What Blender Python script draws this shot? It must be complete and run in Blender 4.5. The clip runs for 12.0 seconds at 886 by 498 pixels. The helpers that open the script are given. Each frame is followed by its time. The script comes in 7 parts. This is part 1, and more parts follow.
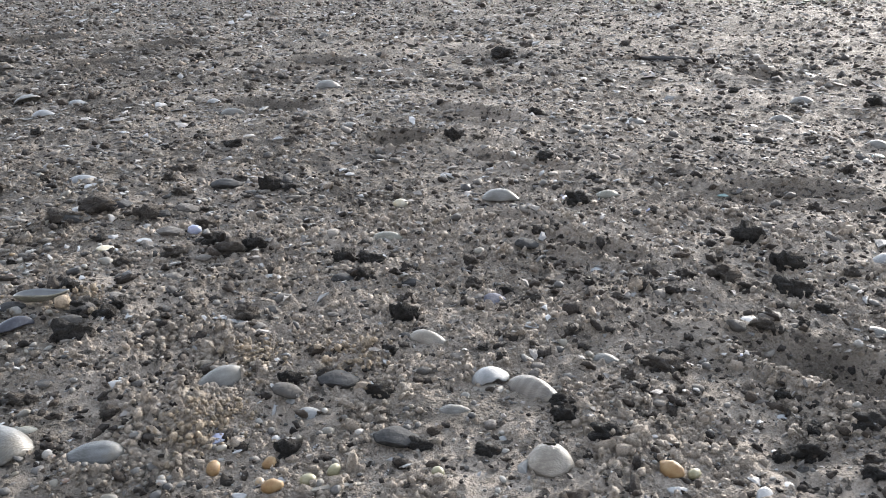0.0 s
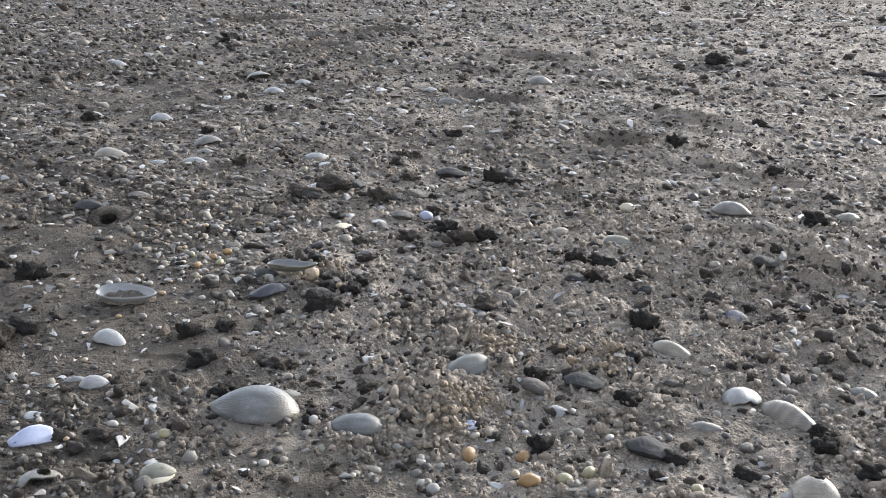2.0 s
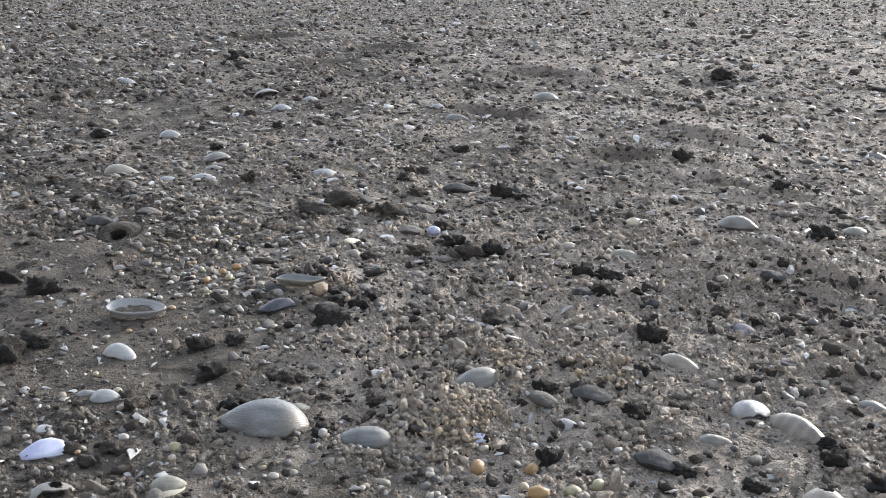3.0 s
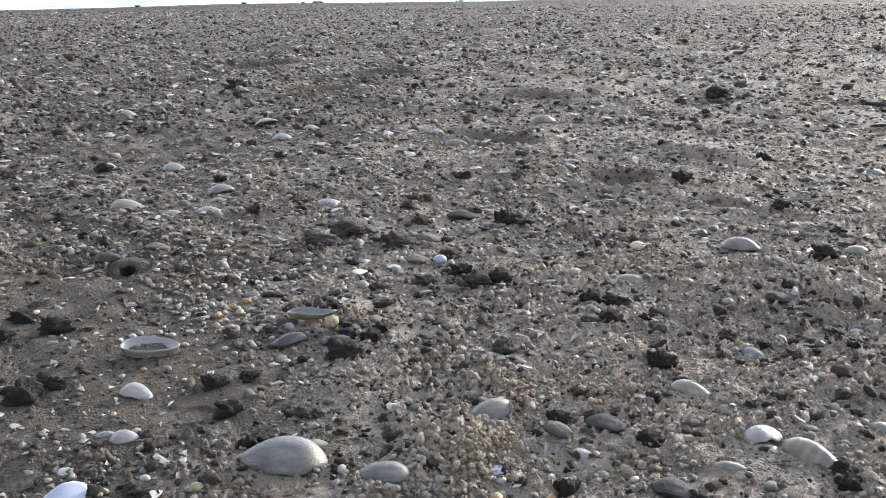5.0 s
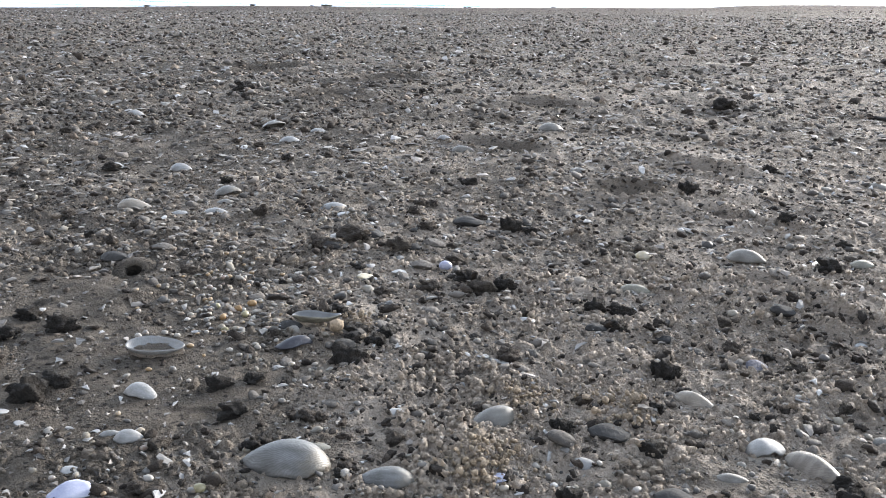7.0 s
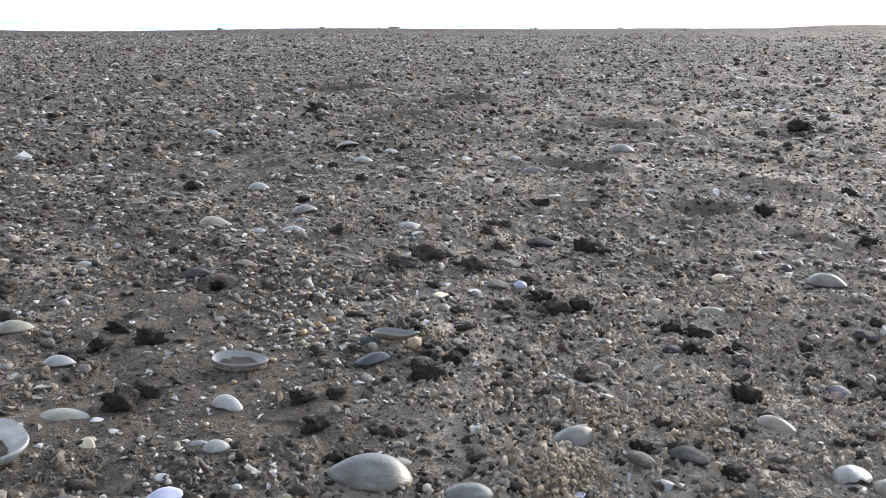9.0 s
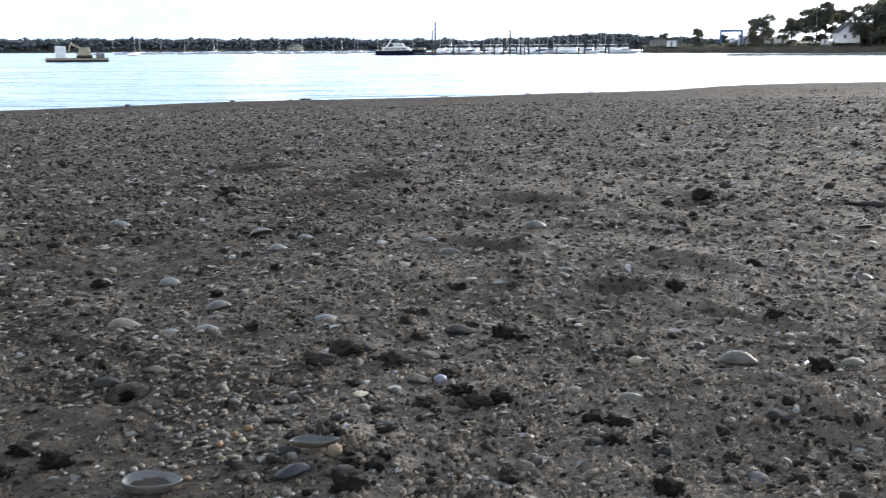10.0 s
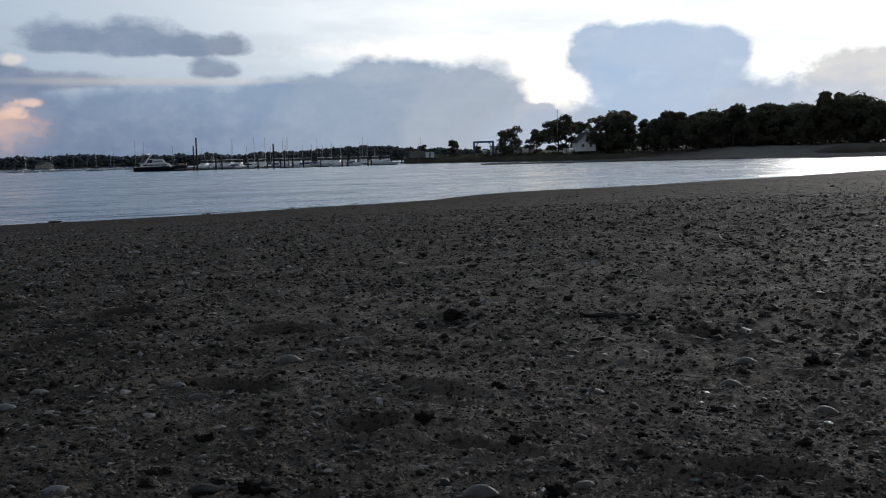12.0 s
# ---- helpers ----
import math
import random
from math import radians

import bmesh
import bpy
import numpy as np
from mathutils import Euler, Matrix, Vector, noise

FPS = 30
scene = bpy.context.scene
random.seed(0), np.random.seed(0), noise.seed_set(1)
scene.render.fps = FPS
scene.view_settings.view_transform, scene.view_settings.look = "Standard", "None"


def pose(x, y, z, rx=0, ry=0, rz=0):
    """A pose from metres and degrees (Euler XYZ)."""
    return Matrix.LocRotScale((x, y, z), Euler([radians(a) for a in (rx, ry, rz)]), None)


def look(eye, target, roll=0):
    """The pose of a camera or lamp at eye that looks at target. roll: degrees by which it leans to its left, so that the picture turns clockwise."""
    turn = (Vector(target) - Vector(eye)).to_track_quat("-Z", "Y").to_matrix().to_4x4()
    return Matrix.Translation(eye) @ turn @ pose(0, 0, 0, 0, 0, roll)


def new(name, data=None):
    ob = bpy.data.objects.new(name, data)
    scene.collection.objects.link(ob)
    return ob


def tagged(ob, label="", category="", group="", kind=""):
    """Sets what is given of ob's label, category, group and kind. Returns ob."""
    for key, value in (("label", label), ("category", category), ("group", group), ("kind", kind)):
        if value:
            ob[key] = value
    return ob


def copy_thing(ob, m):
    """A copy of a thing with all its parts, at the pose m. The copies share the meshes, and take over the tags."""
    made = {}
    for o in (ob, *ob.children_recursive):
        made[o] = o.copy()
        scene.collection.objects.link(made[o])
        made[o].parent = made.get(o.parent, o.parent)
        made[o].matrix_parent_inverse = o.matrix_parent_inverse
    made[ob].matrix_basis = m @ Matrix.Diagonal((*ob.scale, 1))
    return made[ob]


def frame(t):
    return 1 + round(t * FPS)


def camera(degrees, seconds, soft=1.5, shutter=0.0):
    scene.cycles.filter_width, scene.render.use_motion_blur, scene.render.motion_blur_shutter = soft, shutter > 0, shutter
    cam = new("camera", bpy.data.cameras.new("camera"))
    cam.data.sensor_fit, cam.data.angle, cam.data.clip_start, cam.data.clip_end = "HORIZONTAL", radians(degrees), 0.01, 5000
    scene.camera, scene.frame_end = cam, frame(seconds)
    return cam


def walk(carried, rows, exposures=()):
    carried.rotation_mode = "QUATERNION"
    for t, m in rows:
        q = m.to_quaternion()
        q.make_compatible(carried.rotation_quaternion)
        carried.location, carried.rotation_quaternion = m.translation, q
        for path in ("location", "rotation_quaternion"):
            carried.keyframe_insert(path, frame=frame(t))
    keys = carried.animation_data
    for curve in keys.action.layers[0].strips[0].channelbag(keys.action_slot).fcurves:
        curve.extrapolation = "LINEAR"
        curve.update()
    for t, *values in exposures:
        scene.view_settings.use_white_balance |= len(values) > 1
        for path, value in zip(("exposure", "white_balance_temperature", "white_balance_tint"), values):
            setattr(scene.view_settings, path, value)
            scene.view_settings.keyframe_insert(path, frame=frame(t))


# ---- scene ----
cam = camera(51.6, 12.0, soft=1.0, shutter=0.12)
PATH = [
    (0, (0.223, -0.36, 0.567), (0.754, 1.447, -0.105), -0.1),
    (0.5, (0.192, -0.35, 0.57), (0.645, 1.477, -0.104), 0.7),
    (1, (0.149, -0.34, 0.579), (0.525, 1.509, -0.086), 1.7),
    (1.5, (0.102, -0.338, 0.578), (0.344, 1.528, -0.099), 2.7),
    (2, (0.099, -0.336, 0.572), (0.286, 1.533, -0.116), 1.9),
    (2.5, (0.097, -0.338, 0.581), (0.272, 1.543, -0.075), 1.2),
    (3, (0.096, -0.344, 0.571), (0.269, 1.538, -0.083), 1.6),
    (3.5, (0.062, -0.357, 0.582), (0.261, 1.54, -0.02), 2.9),
    (3.7, (0.074, -0.352, 0.588), (0.273, 1.54, -0.029), 1.0),
    (5.3, (0.075, -0.351, 0.597), (0.256, 1.543, -0.018), 0.3),
    (5.5, (0.074, -0.348, 0.598), (0.269, 1.547, -0.01), 0.9),
    (6, (0.075, -0.354, 0.599), (0.253, 1.548, 0.007), 1.1),
    (6.5, (0.07, -0.353, 0.597), (0.246, 1.545, -0.009), 1.4),
    (8.3, (0.069, -0.361, 0.603), (0.24, 1.542, 0.013), 1.4),
    (8.5, (0.063, -0.365, 0.6), (0.205, 1.543, 0.019), 1.6),
    (9, (0.043, -0.37, 0.602), (0.081, 1.548, 0.036), 0.9),
    (9.5, (0.025, -0.367, 0.609), (0.013, 1.558, 0.066), 0.8),
    (9.8, (0.038, -0.36, 0.638), (0.117, 1.58, 0.161), -0.5),
    (10, (0.05, -0.347, 0.658), (0.265, 1.595, 0.23), -0.3),
    (10.5, (0.095, -0.357, 0.727), (0.573, 1.565, 0.451), 1.6),
    (11, (0.08, -0.366, 0.74), (0.637, 1.539, 0.489), 0.2),
    (11.3, (0.093, -0.365, 0.74), (0.637, 1.544, 0.506), 0.1),
    (11.5, (0.101, -0.365, 0.74), (0.669, 1.537, 0.499), 0.0),
    (12, (0.123, -0.367, 0.742), (0.827, 1.494, 0.543), -1.4),
]
EXPOSURES = [(0.0, 2.32, 6690, 12), (9.3, 2.26, 6650, 12), (9.8, 1.70, 6560, 10), (10.3, 0.80, 6640, 10), (10.6, -0.20, 6700, 10), (11.0, -0.48, 6480, 10), (11.5, -0.44, 6460, 10), (12.0, -0.98, 6350, 10)]
walk(cam, [(t, look(eye, target, roll)) for t, eye, target, roll in PATH], EXPOSURES)

# ---------- evening sky: thin deck with cloud banks, sun hidden behind them ----------
SUN_AZ, SUN_EL = 50.0, 14.0
world = bpy.data.worlds.new("evening_sky")
scene.world = world
world.use_nodes = True
wt = world.node_tree
wt.nodes.clear()


def wl(a, b):
    wt.links.new(a, b)


def wmath(op, a, b=None, c=None, clamp=False):
    n = wt.nodes.new("ShaderNodeMath")
    n.operation, n.use_clamp = op, clamp
    for i, v in enumerate((a, b, c)):
        if v is None:
            continue
        if isinstance(v, (int, float)):
            n.inputs[i].default_value = v
        else:
            wl(v, n.inputs[i])
    return n.outputs[0]


def wmix(fac, a, b):
    n = wt.nodes.new("ShaderNodeMix")
    n.data_type, n.clamp_factor = "RGBA", True
    for sock, v in ((n.inputs[0], fac), (n.inputs[6], a), (n.inputs[7], b)):
        if isinstance(v, tuple):
            sock.default_value = (*v, 1)
        elif isinstance(v, (int, float)):
            sock.default_value = v
        else:
            wl(v, sock)
    return n.outputs[2]


coord = wt.nodes.new("ShaderNodeTexCoord").outputs["Generated"]
split = wt.nodes.new("ShaderNodeSeparateXYZ")
wl(coord, split.inputs[0])
AZ = wmath("MULTIPLY", wmath("ARCTAN2", split.outputs[0], split.outputs[1]), 57.2958)
EL = wmath("MULTIPLY", wmath("ARCSINE", split.outputs[2]), 57.2958)


def sky_noise(scale_az, scale_el, detail, seed):
    comb = wt.nodes.new("ShaderNodeCombineXYZ")
    wl(wmath("MULTIPLY", AZ, scale_az), comb.inputs[0])
    wl(wmath("MULTIPLY", EL, scale_el), comb.inputs[1])
    comb.inputs[2].default_value = seed
    n = wt.nodes.new("ShaderNodeTexNoise")
    n.inputs["Scale"].default_value = 1.0
    n.inputs["Detail"].default_value = detail
    n.inputs["Roughness"].default_value = 0.55
    wl(comb.outputs[0], n.inputs["Vector"])
    return wmath("SUBTRACT", n.outputs[0], 0.5)


PUFF = sky_noise(0.45, 0.75, 7, 3.1)
CURL = sky_noise(1.1, 1.5, 7, 5.4)
WISP = sky_noise(0.10, 0.55, 5, 8.7)


def bank(az, el, ra, re, puff, curl, edge, flat=1.0):
    """How much of a cloud bank covers the sky there, 0 to 1. flat above 1: a level underside."""
    dx = wmath("DIVIDE", wmath("SUBTRACT", AZ, az), ra)
    dy = wmath("DIVIDE", wmath("SUBTRACT", EL, el), re)
    if flat != 1.0:
        dy = wmath("MAXIMUM", dy, wmath("MULTIPLY", dy, -flat))
    r = wmath("SQRT", wmath("ADD", wmath("MULTIPLY", dx, dx), wmath("MULTIPLY", dy, dy)))
    r = wmath("ADD", r, wmath("ADD", wmath("MULTIPLY", PUFF, puff), wmath("MULTIPLY", CURL, curl)))
    return wmath("DIVIDE", wmath("SUBTRACT", 1.0 + edge, r), 2 * edge, clamp=True)


low = wmath("DIVIDE", EL, 7.0, clamp=True)
base = wmix(low, (0.32, 0.46, 0.68), (0.51, 0.65, 0.81))
high = wmath("DIVIDE", wmath("SUBTRACT", EL, 11.0), 50.0, clamp=True)
base = wmix(high, base, (0.165, 0.212, 0.29))
gx = wmath("DIVIDE", wmath("SUBTRACT", AZ, 37.0), 25.0)
gy = wmath("DIVIDE", wmath("SUBTRACT", EL, 12.5), 11.0)
glow = wmath("DIVIDE", 1.0, wmath("ADD", 1.0, wmath("POWER", wmath("ADD", wmath("MULTIPLY", gx, gx), wmath("MULTIPLY", gy, gy)), 1.9)))
base = wmix(wmath("MULTIPLY", glow, 1.4, clamp=True), base, (1.63, 1.68, 1.68))
base = wmix(wmath("MULTIPLY", wmath("ADD", WISP, 0.08, clamp=True), 0.9, clamp=True), base, (0.50, 0.55, 0.66))
back = wmath("DIVIDE", wmath("SUBTRACT", wmath("ABSOLUTE", wmath("SUBTRACT", AZ, 36.0)), 45.0), 70.0, clamp=True)
rising = wmath("DIVIDE", EL, 20.0, clamp=True)
base = wmix(back, base, wmix(rising, (0.80, 0.80, 0.81), (0.172, 0.203, 0.255)))
SHADE = wmath("ADD", 0.72, wmath("MULTIPLY", WISP, 0.45), clamp=True)
lit = base
FLUFF = wmath("MULTIPLY", wmath("ADD", CURL, wmath("ADD", PUFF, 0.12), clamp=True), 1.3, clamp=True)
for az, el, ra, re, puff, curl, edge, flat, col, op in (
        (22.0, 6.6, 7.5, 0.65, 0.6, 1.0, 0.5, 1.0, (1.7, 1.6, 1.5), 0.8),
        (27.6, 4.4, 2.4, 2.2, 0.6, 0.5, 0.3, 1.0, (1.9, 1.78, 1.60), 0.98),
        (-4.8, 4.6, 2.6, 1.15, 0.9, 0.7, 0.18, 1.6, (0.36, 0.42, 0.56), 0.9),
        (-2.0, 4.75, 3.4, 0.65, 0.9, 0.7, 0.25, 1.6, (0.38, 0.44, 0.58), 0.85),
        (6.0, 0.0, 17.0, 4.5, 0.20, 0.05, 0.07, 1.0, (0.38, 0.51, 0.71), 0.95),
        (12.5, 0.0, 7.0, 5.1, 0.25, 0.06, 0.06, 1.0, (0.38, 0.51, 0.71), 0.95),
        (18.3, 0.0, 8.6, 6.1, 0.28, 0.08, 0.05, 1.0, (0.44, 0.55, 0.72), 0.97),
        (22.8, 0.0, 4.6, 5.7, 0.35, 0.15, 0.09, 1.0, (0.54, 0.63, 0.77), 0.97),
        (-1.0, 6.85, 2.6, 1.35, 0.9, 0.5, 0.24, 3.0, (0.33, 0.42, 0.58), 0.92),
        (2.8, 6.75, 3.0, 1.60, 0.9, 0.5, 0.24, 3.0, (0.33, 0.42, 0.58), 0.92),
        (5.8, 6.70, 2.2, 0.95, 0.9, 0.5, 0.24, 2.5, (0.33, 0.42, 0.58), 0.92),
        (8.0, 6.75, 1.2, 0.85, 0.6, 0.6, 0.26, 2.0, (0.37, 0.44, 0.58), 0.92),
        (6.9, 5.45, 1.15, 0.85, 0.6, 0.6, 0.26, 2.0, (0.37, 0.46, 0.61), 0.92),
        (7.8, 5.40, 0.9, 0.62, 0.6, 0.6, 0.26, 2.0, (0.37, 0.46, 0.61), 0.92),
        (45.5, 4.0, 3.6, 1.5, 0.6, 0.9, 0.15, 1.8, (0.80, 0.82, 0.87), 0.85),
        (42.5, 0.0, 9.0, 4.0, 0.6, 0.4, 0.12, 1.0, (0.66, 0.77, 0.94), 0.9),
        (36.0, 0.3, 8.2, 4.4, 0.5, 0.25, 0.12, 1.0, (0.52, 0.68, 0.92), 0.96),
        (30.9, 6.0, 2.4, 1.8, 0.4, 0.35, 0.11, 1.0, (0.58, 0.74, 0.97), 0.95),
        (33.6, 4.6, 4.0, 3.0, 0.4, 0.25, 0.10, 1.0, (0.56, 0.75, 1.02), 0.96),
        (37.0, 5.5, 2.3, 1.9, 0.4, 0.35, 0.12, 1.0, (0.59, 0.76, 1.01), 0.95),
        (34.2, 6.3, 4.3, 1.3, 0.3, 0.25, 0.14, 1.0, (0.62, 0.79, 1.03), 0.94),
        (26.6, 2.2, 1.5, 1.1, 0.5, 0.9, 0.10, 1.0, (0.70, 0.74, 0.84), 0.92),
        (27.6, 0.4, 4.6, 2.7, 0.6, 0.5, 0.16, 1.0, (0.58, 0.69, 0.87), 0.92),
        (-7.0, 0.0, 15.0, 4.0, 0.5, 0.2, 0.45, 1.0, (0.22, 0.30, 0.47), 0.85),
        (-9.5, 2.0, 7.0, 4.2, 0.7, 0.4, 0.35, 1.0, (0.24, 0.335, 0.52), 0.92),
        (-4.9, 2.3, 2.4, 1.5, 0.8, 0.6, 0.5, 1.0, (0.62, 0.53, 0.60), 0.65),
        (-4.6, 2.4, 1.7, 0.95, 1.0, 2.2, 0.45, 1.0, (0.92, 0.64, 0.58), 0.8),
        (-4.9, 2.9, 1.3, 0.35, 0.9, 1.8, 0.35, 1.5, (1.10, 0.74, 0.62), 0.85),
        (-4.0, 3.1, 0.75, 0.50, 0.8, 2.2, 0.35, 1.5, (1.25, 0.86, 0.70), 0.9),
        (-3.2, 3.6, 0.60, 0.22, 0.6, 1.6, 0.40, 1.0, (1.25, 0.90, 0.76), 0.85),
        (-3.8, 6.0, 0.6, 0.30, 0.6, 1.5, 0.4, 1.0, (1.2, 1.1, 1.02), 0.75),
        (3.5, 4.85, 7.0, 0.20, 0.6, 0.8, 0.6, 1.0, (0.85, 0.80, 0.78), 0.5)):
    m = wmath("MULTIPLY", bank(az, el, ra, re, puff, curl, edge, flat), wmath("MULTIPLY", SHADE, op / 0.72, clamp=True), clamp=True)
    lit = wmix(m, lit, wmix(FLUFF, col, tuple(0.90 * c + 0.13 for c in col)))
sky = wt.nodes.new("ShaderNodeTexSky")
sky.sky_type, sky.sun_disc = "NISHITA", False
sky.sun_elevation, sky.sun_rotation = radians(SUN_EL), radians(SUN_AZ)
bg_sky, bg_cloud = wt.nodes.new("ShaderNodeBackground"), wt.nodes.new("ShaderNodeBackground")
wl(sky.outputs[0], bg_sky.inputs[0])
bg_sky.inputs[1].default_value = 0.05
wl(lit, bg_cloud.inputs[0])
bg_cloud.inputs[1].default_value = 1.45
both = wt.nodes.new("ShaderNodeMixShader")
both.inputs[0].default_value = 0.9
wl(bg_sky.outputs[0], both.inputs[1])
wl(bg_cloud.outputs[0], both.inputs[2])
out = wt.nodes.new("ShaderNodeOutputWorld")
wl(both.outputs[0], out.inputs[0])

sun = new("sun", bpy.data.lights.new("sun", "SUN"))
sun.data.energy, sun.data.angle, sun.data.color = 2.3, radians(15), (1.0, 0.955, 0.90)
sa, se = radians(SUN_AZ), radians(SUN_EL)
sun.matrix_world = look((0, 0, 0), (-math.sin(sa) * math.cos(se), -math.cos(sa) * math.cos(se), -math.sin(se)))


# ---------- materials ----------
def material(name, colours, scale=40.0, rough=0.85, bump=0.3, bump_scale=200.0, island=False, each=False, spec=0.3, spread=1.0,
             metal=0.0, coords="Object", fine=0.25, deep=None, lot=1.0):
    """A rough natural surface: a ramp of colours over coarse noise, finer speckle and relief. island, each: each piece takes its own place on the ramp."""
    m = bpy.data.materials.new(name)
    m.use_nodes = True
    t = m.node_tree
    bsdf = t.nodes["Principled BSDF"]
    bsdf.inputs["Roughness"].default_value = rough
    bsdf.inputs["Metallic"].default_value = metal
    bsdf.inputs["Specular IOR Level"].default_value = spec
    co = t.nodes.new("ShaderNodeTexCoord").outputs[coords]
    n1, n2, n3 = (t.nodes.new("ShaderNodeTexNoise") for _ in range(3))
    for n, s, d in ((n1, scale, 4), (n2, scale * 9, 3), (n3, bump_scale, 7)):
        n.inputs["Scale"].default_value, n.inputs["Detail"].default_value = s, d
        t.links.new(co, n.inputs["Vector"])

    def calc(op, a, b, clamp=False):
        k = t.nodes.new("ShaderNodeMath")
        k.operation, k.use_clamp = op, clamp
        for i, v in enumerate((a, b)):
            if isinstance(v, (int, float)):
                k.inputs[i].default_value = v
            else:
                t.links.new(v, k.inputs[i])
        return k.outputs[0]

    n3.inputs["Roughness"].default_value = 0.68
    f = calc("ADD", calc("MULTIPLY", calc("SUBTRACT", n1.outputs[0], 0.5), 1.6 * spread), calc("MULTIPLY", calc("SUBTRACT", n2.outputs[0], 0.5), fine * 2))
    if island or each:
        if island:
            r = t.nodes.new("ShaderNodeNewGeometry").outputs["Random Per Island"]
        else:
            r = t.nodes.new("ShaderNodeObjectInfo").outputs["Random"]
        f = calc("ADD", calc("MULTIPLY", f, 0.35 + 0.9 * (1 - lot)), calc("ADD", calc("MULTIPLY", calc("SUBTRACT", r, 0.5), lot), 0.5), True)
    else:
        f = calc("ADD", f, 0.5, True)
    ramp = t.nodes.new("ShaderNodeValToRGB")
    els = ramp.color_ramp.elements
    for i, c in enumerate(colours):
        e = els[i] if i < 2 else els.new(1.0)
        e.color = (*c, 1)
    for i, e in enumerate(els):
        e.position = i / (len(colours) - 1)
    t.links.new(f, ramp.inputs[0])
    t.links.new(ramp.outputs[0], bsdf.inputs["Base Color"])
    if bump:
        b = t.nodes.new("ShaderNodeBump")
        b.inputs["Strength"].default_value, b.inputs["Distance"].default_value = bump, deep or 1.0 / bump_scale
        t.links.new(n3.outputs[0], b.inputs["Height"])
        t.links.new(b.outputs[0], bsdf.inputs["Normal"])
    return m


def shell_material(name, inner, mid, rim, freq, rough=0.5, tip=None, bands=0.0, where=(1.0, 0.0), start=0.12):
    """Shell with fine growth lines round the beak, streaks, a stained tip and chalky wear. bands: strength of stripes across; where, start: side and place of the stain."""
    m = bpy.data.materials.new(name)
    m.use_nodes = True
    t = m.node_tree
    bsdf = t.nodes["Principled BSDF"]
    bsdf.inputs["Roughness"].default_value = rough
    bsdf.inputs["Specular IOR Level"].default_value = 0.35
    co = t.nodes.new("ShaderNodeTexCoord").outputs["Object"]

    def placed(shift, scale):
        k = t.nodes.new("ShaderNodeMapping")
        k.inputs["Location"].default_value, k.inputs["Scale"].default_value = shift, scale
        t.links.new(co, k.inputs[0])
        return k.outputs[0]

    def noisy(vec, scale, detail):
        k = t.nodes.new("ShaderNodeTexNoise")
        k.inputs["Scale"].default_value, k.inputs["Detail"].default_value = scale, detail
        t.links.new(vec, k.inputs["Vector"])
        return k.outputs[0]

    def ramped(v, lo, hi, out_lo=0.0, out_hi=1.0):
        k = t.nodes.new("ShaderNodeMapRange")
        for sock, val in (("From Min", lo), ("From Max", hi), ("To Min", out_lo), ("To Max", out_hi)):
            k.inputs[sock].default_value = val
        t.links.new(v, k.inputs["Value"])
        return k.outputs[0]

    def mix(fac, a, b):
        n = t.nodes.new("ShaderNodeMix")
        n.data_type, n.clamp_factor = "RGBA", True
        for sock, v in ((n.inputs[0], fac), (n.inputs[6], a), (n.inputs[7], b)):
            if isinstance(v, tuple):
                sock.default_value = (*v, 1)
            else:
                t.links.new(v, sock)
        return n.outputs[2]

    wave = t.nodes.new("ShaderNodeTexWave")
    wave.wave_type, wave.rings_direction = "RINGS", "Z"
    for sock, val in (("Scale", 2.0 * freq), ("Distortion", 7.0), ("Detail", 4.0), ("Detail Scale", 0.6)):
        wave.inputs[sock].default_value = val
    t.links.new(placed((0.08, -0.24, 0), (1, 1, 1)), wave.inputs["Vector"])
    c = mix(ramped(noisy(placed((0, 0, 0), (1.5, 5.0, 5.0)), 1.6, 6), 0.36, 0.62), inner, mid)
    c = mix(ramped(wave.outputs[1], 0.0, 0.8, 0.42, 0.0), c, rim)
    if bands:
        stripe = t.nodes.new("ShaderNodeTexWave")
        for sock, val in (("Scale", 1.9), ("Distortion", 4.0), ("Detail", 3.0), ("Detail Scale", 0.8)):
            stripe.inputs[sock].default_value = val
        t.links.new(placed((0.1, 0, 0), (1.0, 0.35, 0.3)), stripe.inputs["Vector"])
        c = mix(ramped(stripe.outputs[1], 0.45, 0.9, 0.0, bands), c, tuple(min(0.5, 1.5 * v) for v in mid))
    if tip:
        dot = t.nodes.new("ShaderNodeVectorMath")
        dot.operation = "DOT_PRODUCT"
        dot.inputs[1].default_value = (*where, 0)
        t.links.new(co, dot.inputs[0])
        add = t.nodes.new("ShaderNodeMath")
        add.operation = "ADD"
        t.links.new(dot.outputs["Value"], add.inputs[0])
        t.links.new(ramped(noisy(co, 5.0, 5), 0.3, 0.7, -0.14, 0.14), add.inputs[1])
        c = mix(ramped(add.outputs[0], start, start + 0.30, 0.0, 0.9), c, tip)
    grain = noisy(co, 30.0, 6)
    dirt = noisy(placed((3.0, 1.0, 2.0), (1, 1, 1)), 3.2, 6)
    c = mix(ramped(dirt, 0.52, 0.72, 0.0, 0.55), c, tuple(0.55 * v for v in inner))
    c = mix(ramped(grain, 0.35, 0.6, 0.22, 0.0), c, tuple(0.6 * v for v in rim))
    t.links.new(c, bsdf.inputs["Base Color"])
    b = t.nodes.new("ShaderNodeBump")
    b.inputs["Strength"].default_value, b.inputs["Distance"].default_value = 0.7, 0.0009
    t.links.new(grain, b.inputs["Height"])
    b2 = t.nodes.new("ShaderNodeBump")
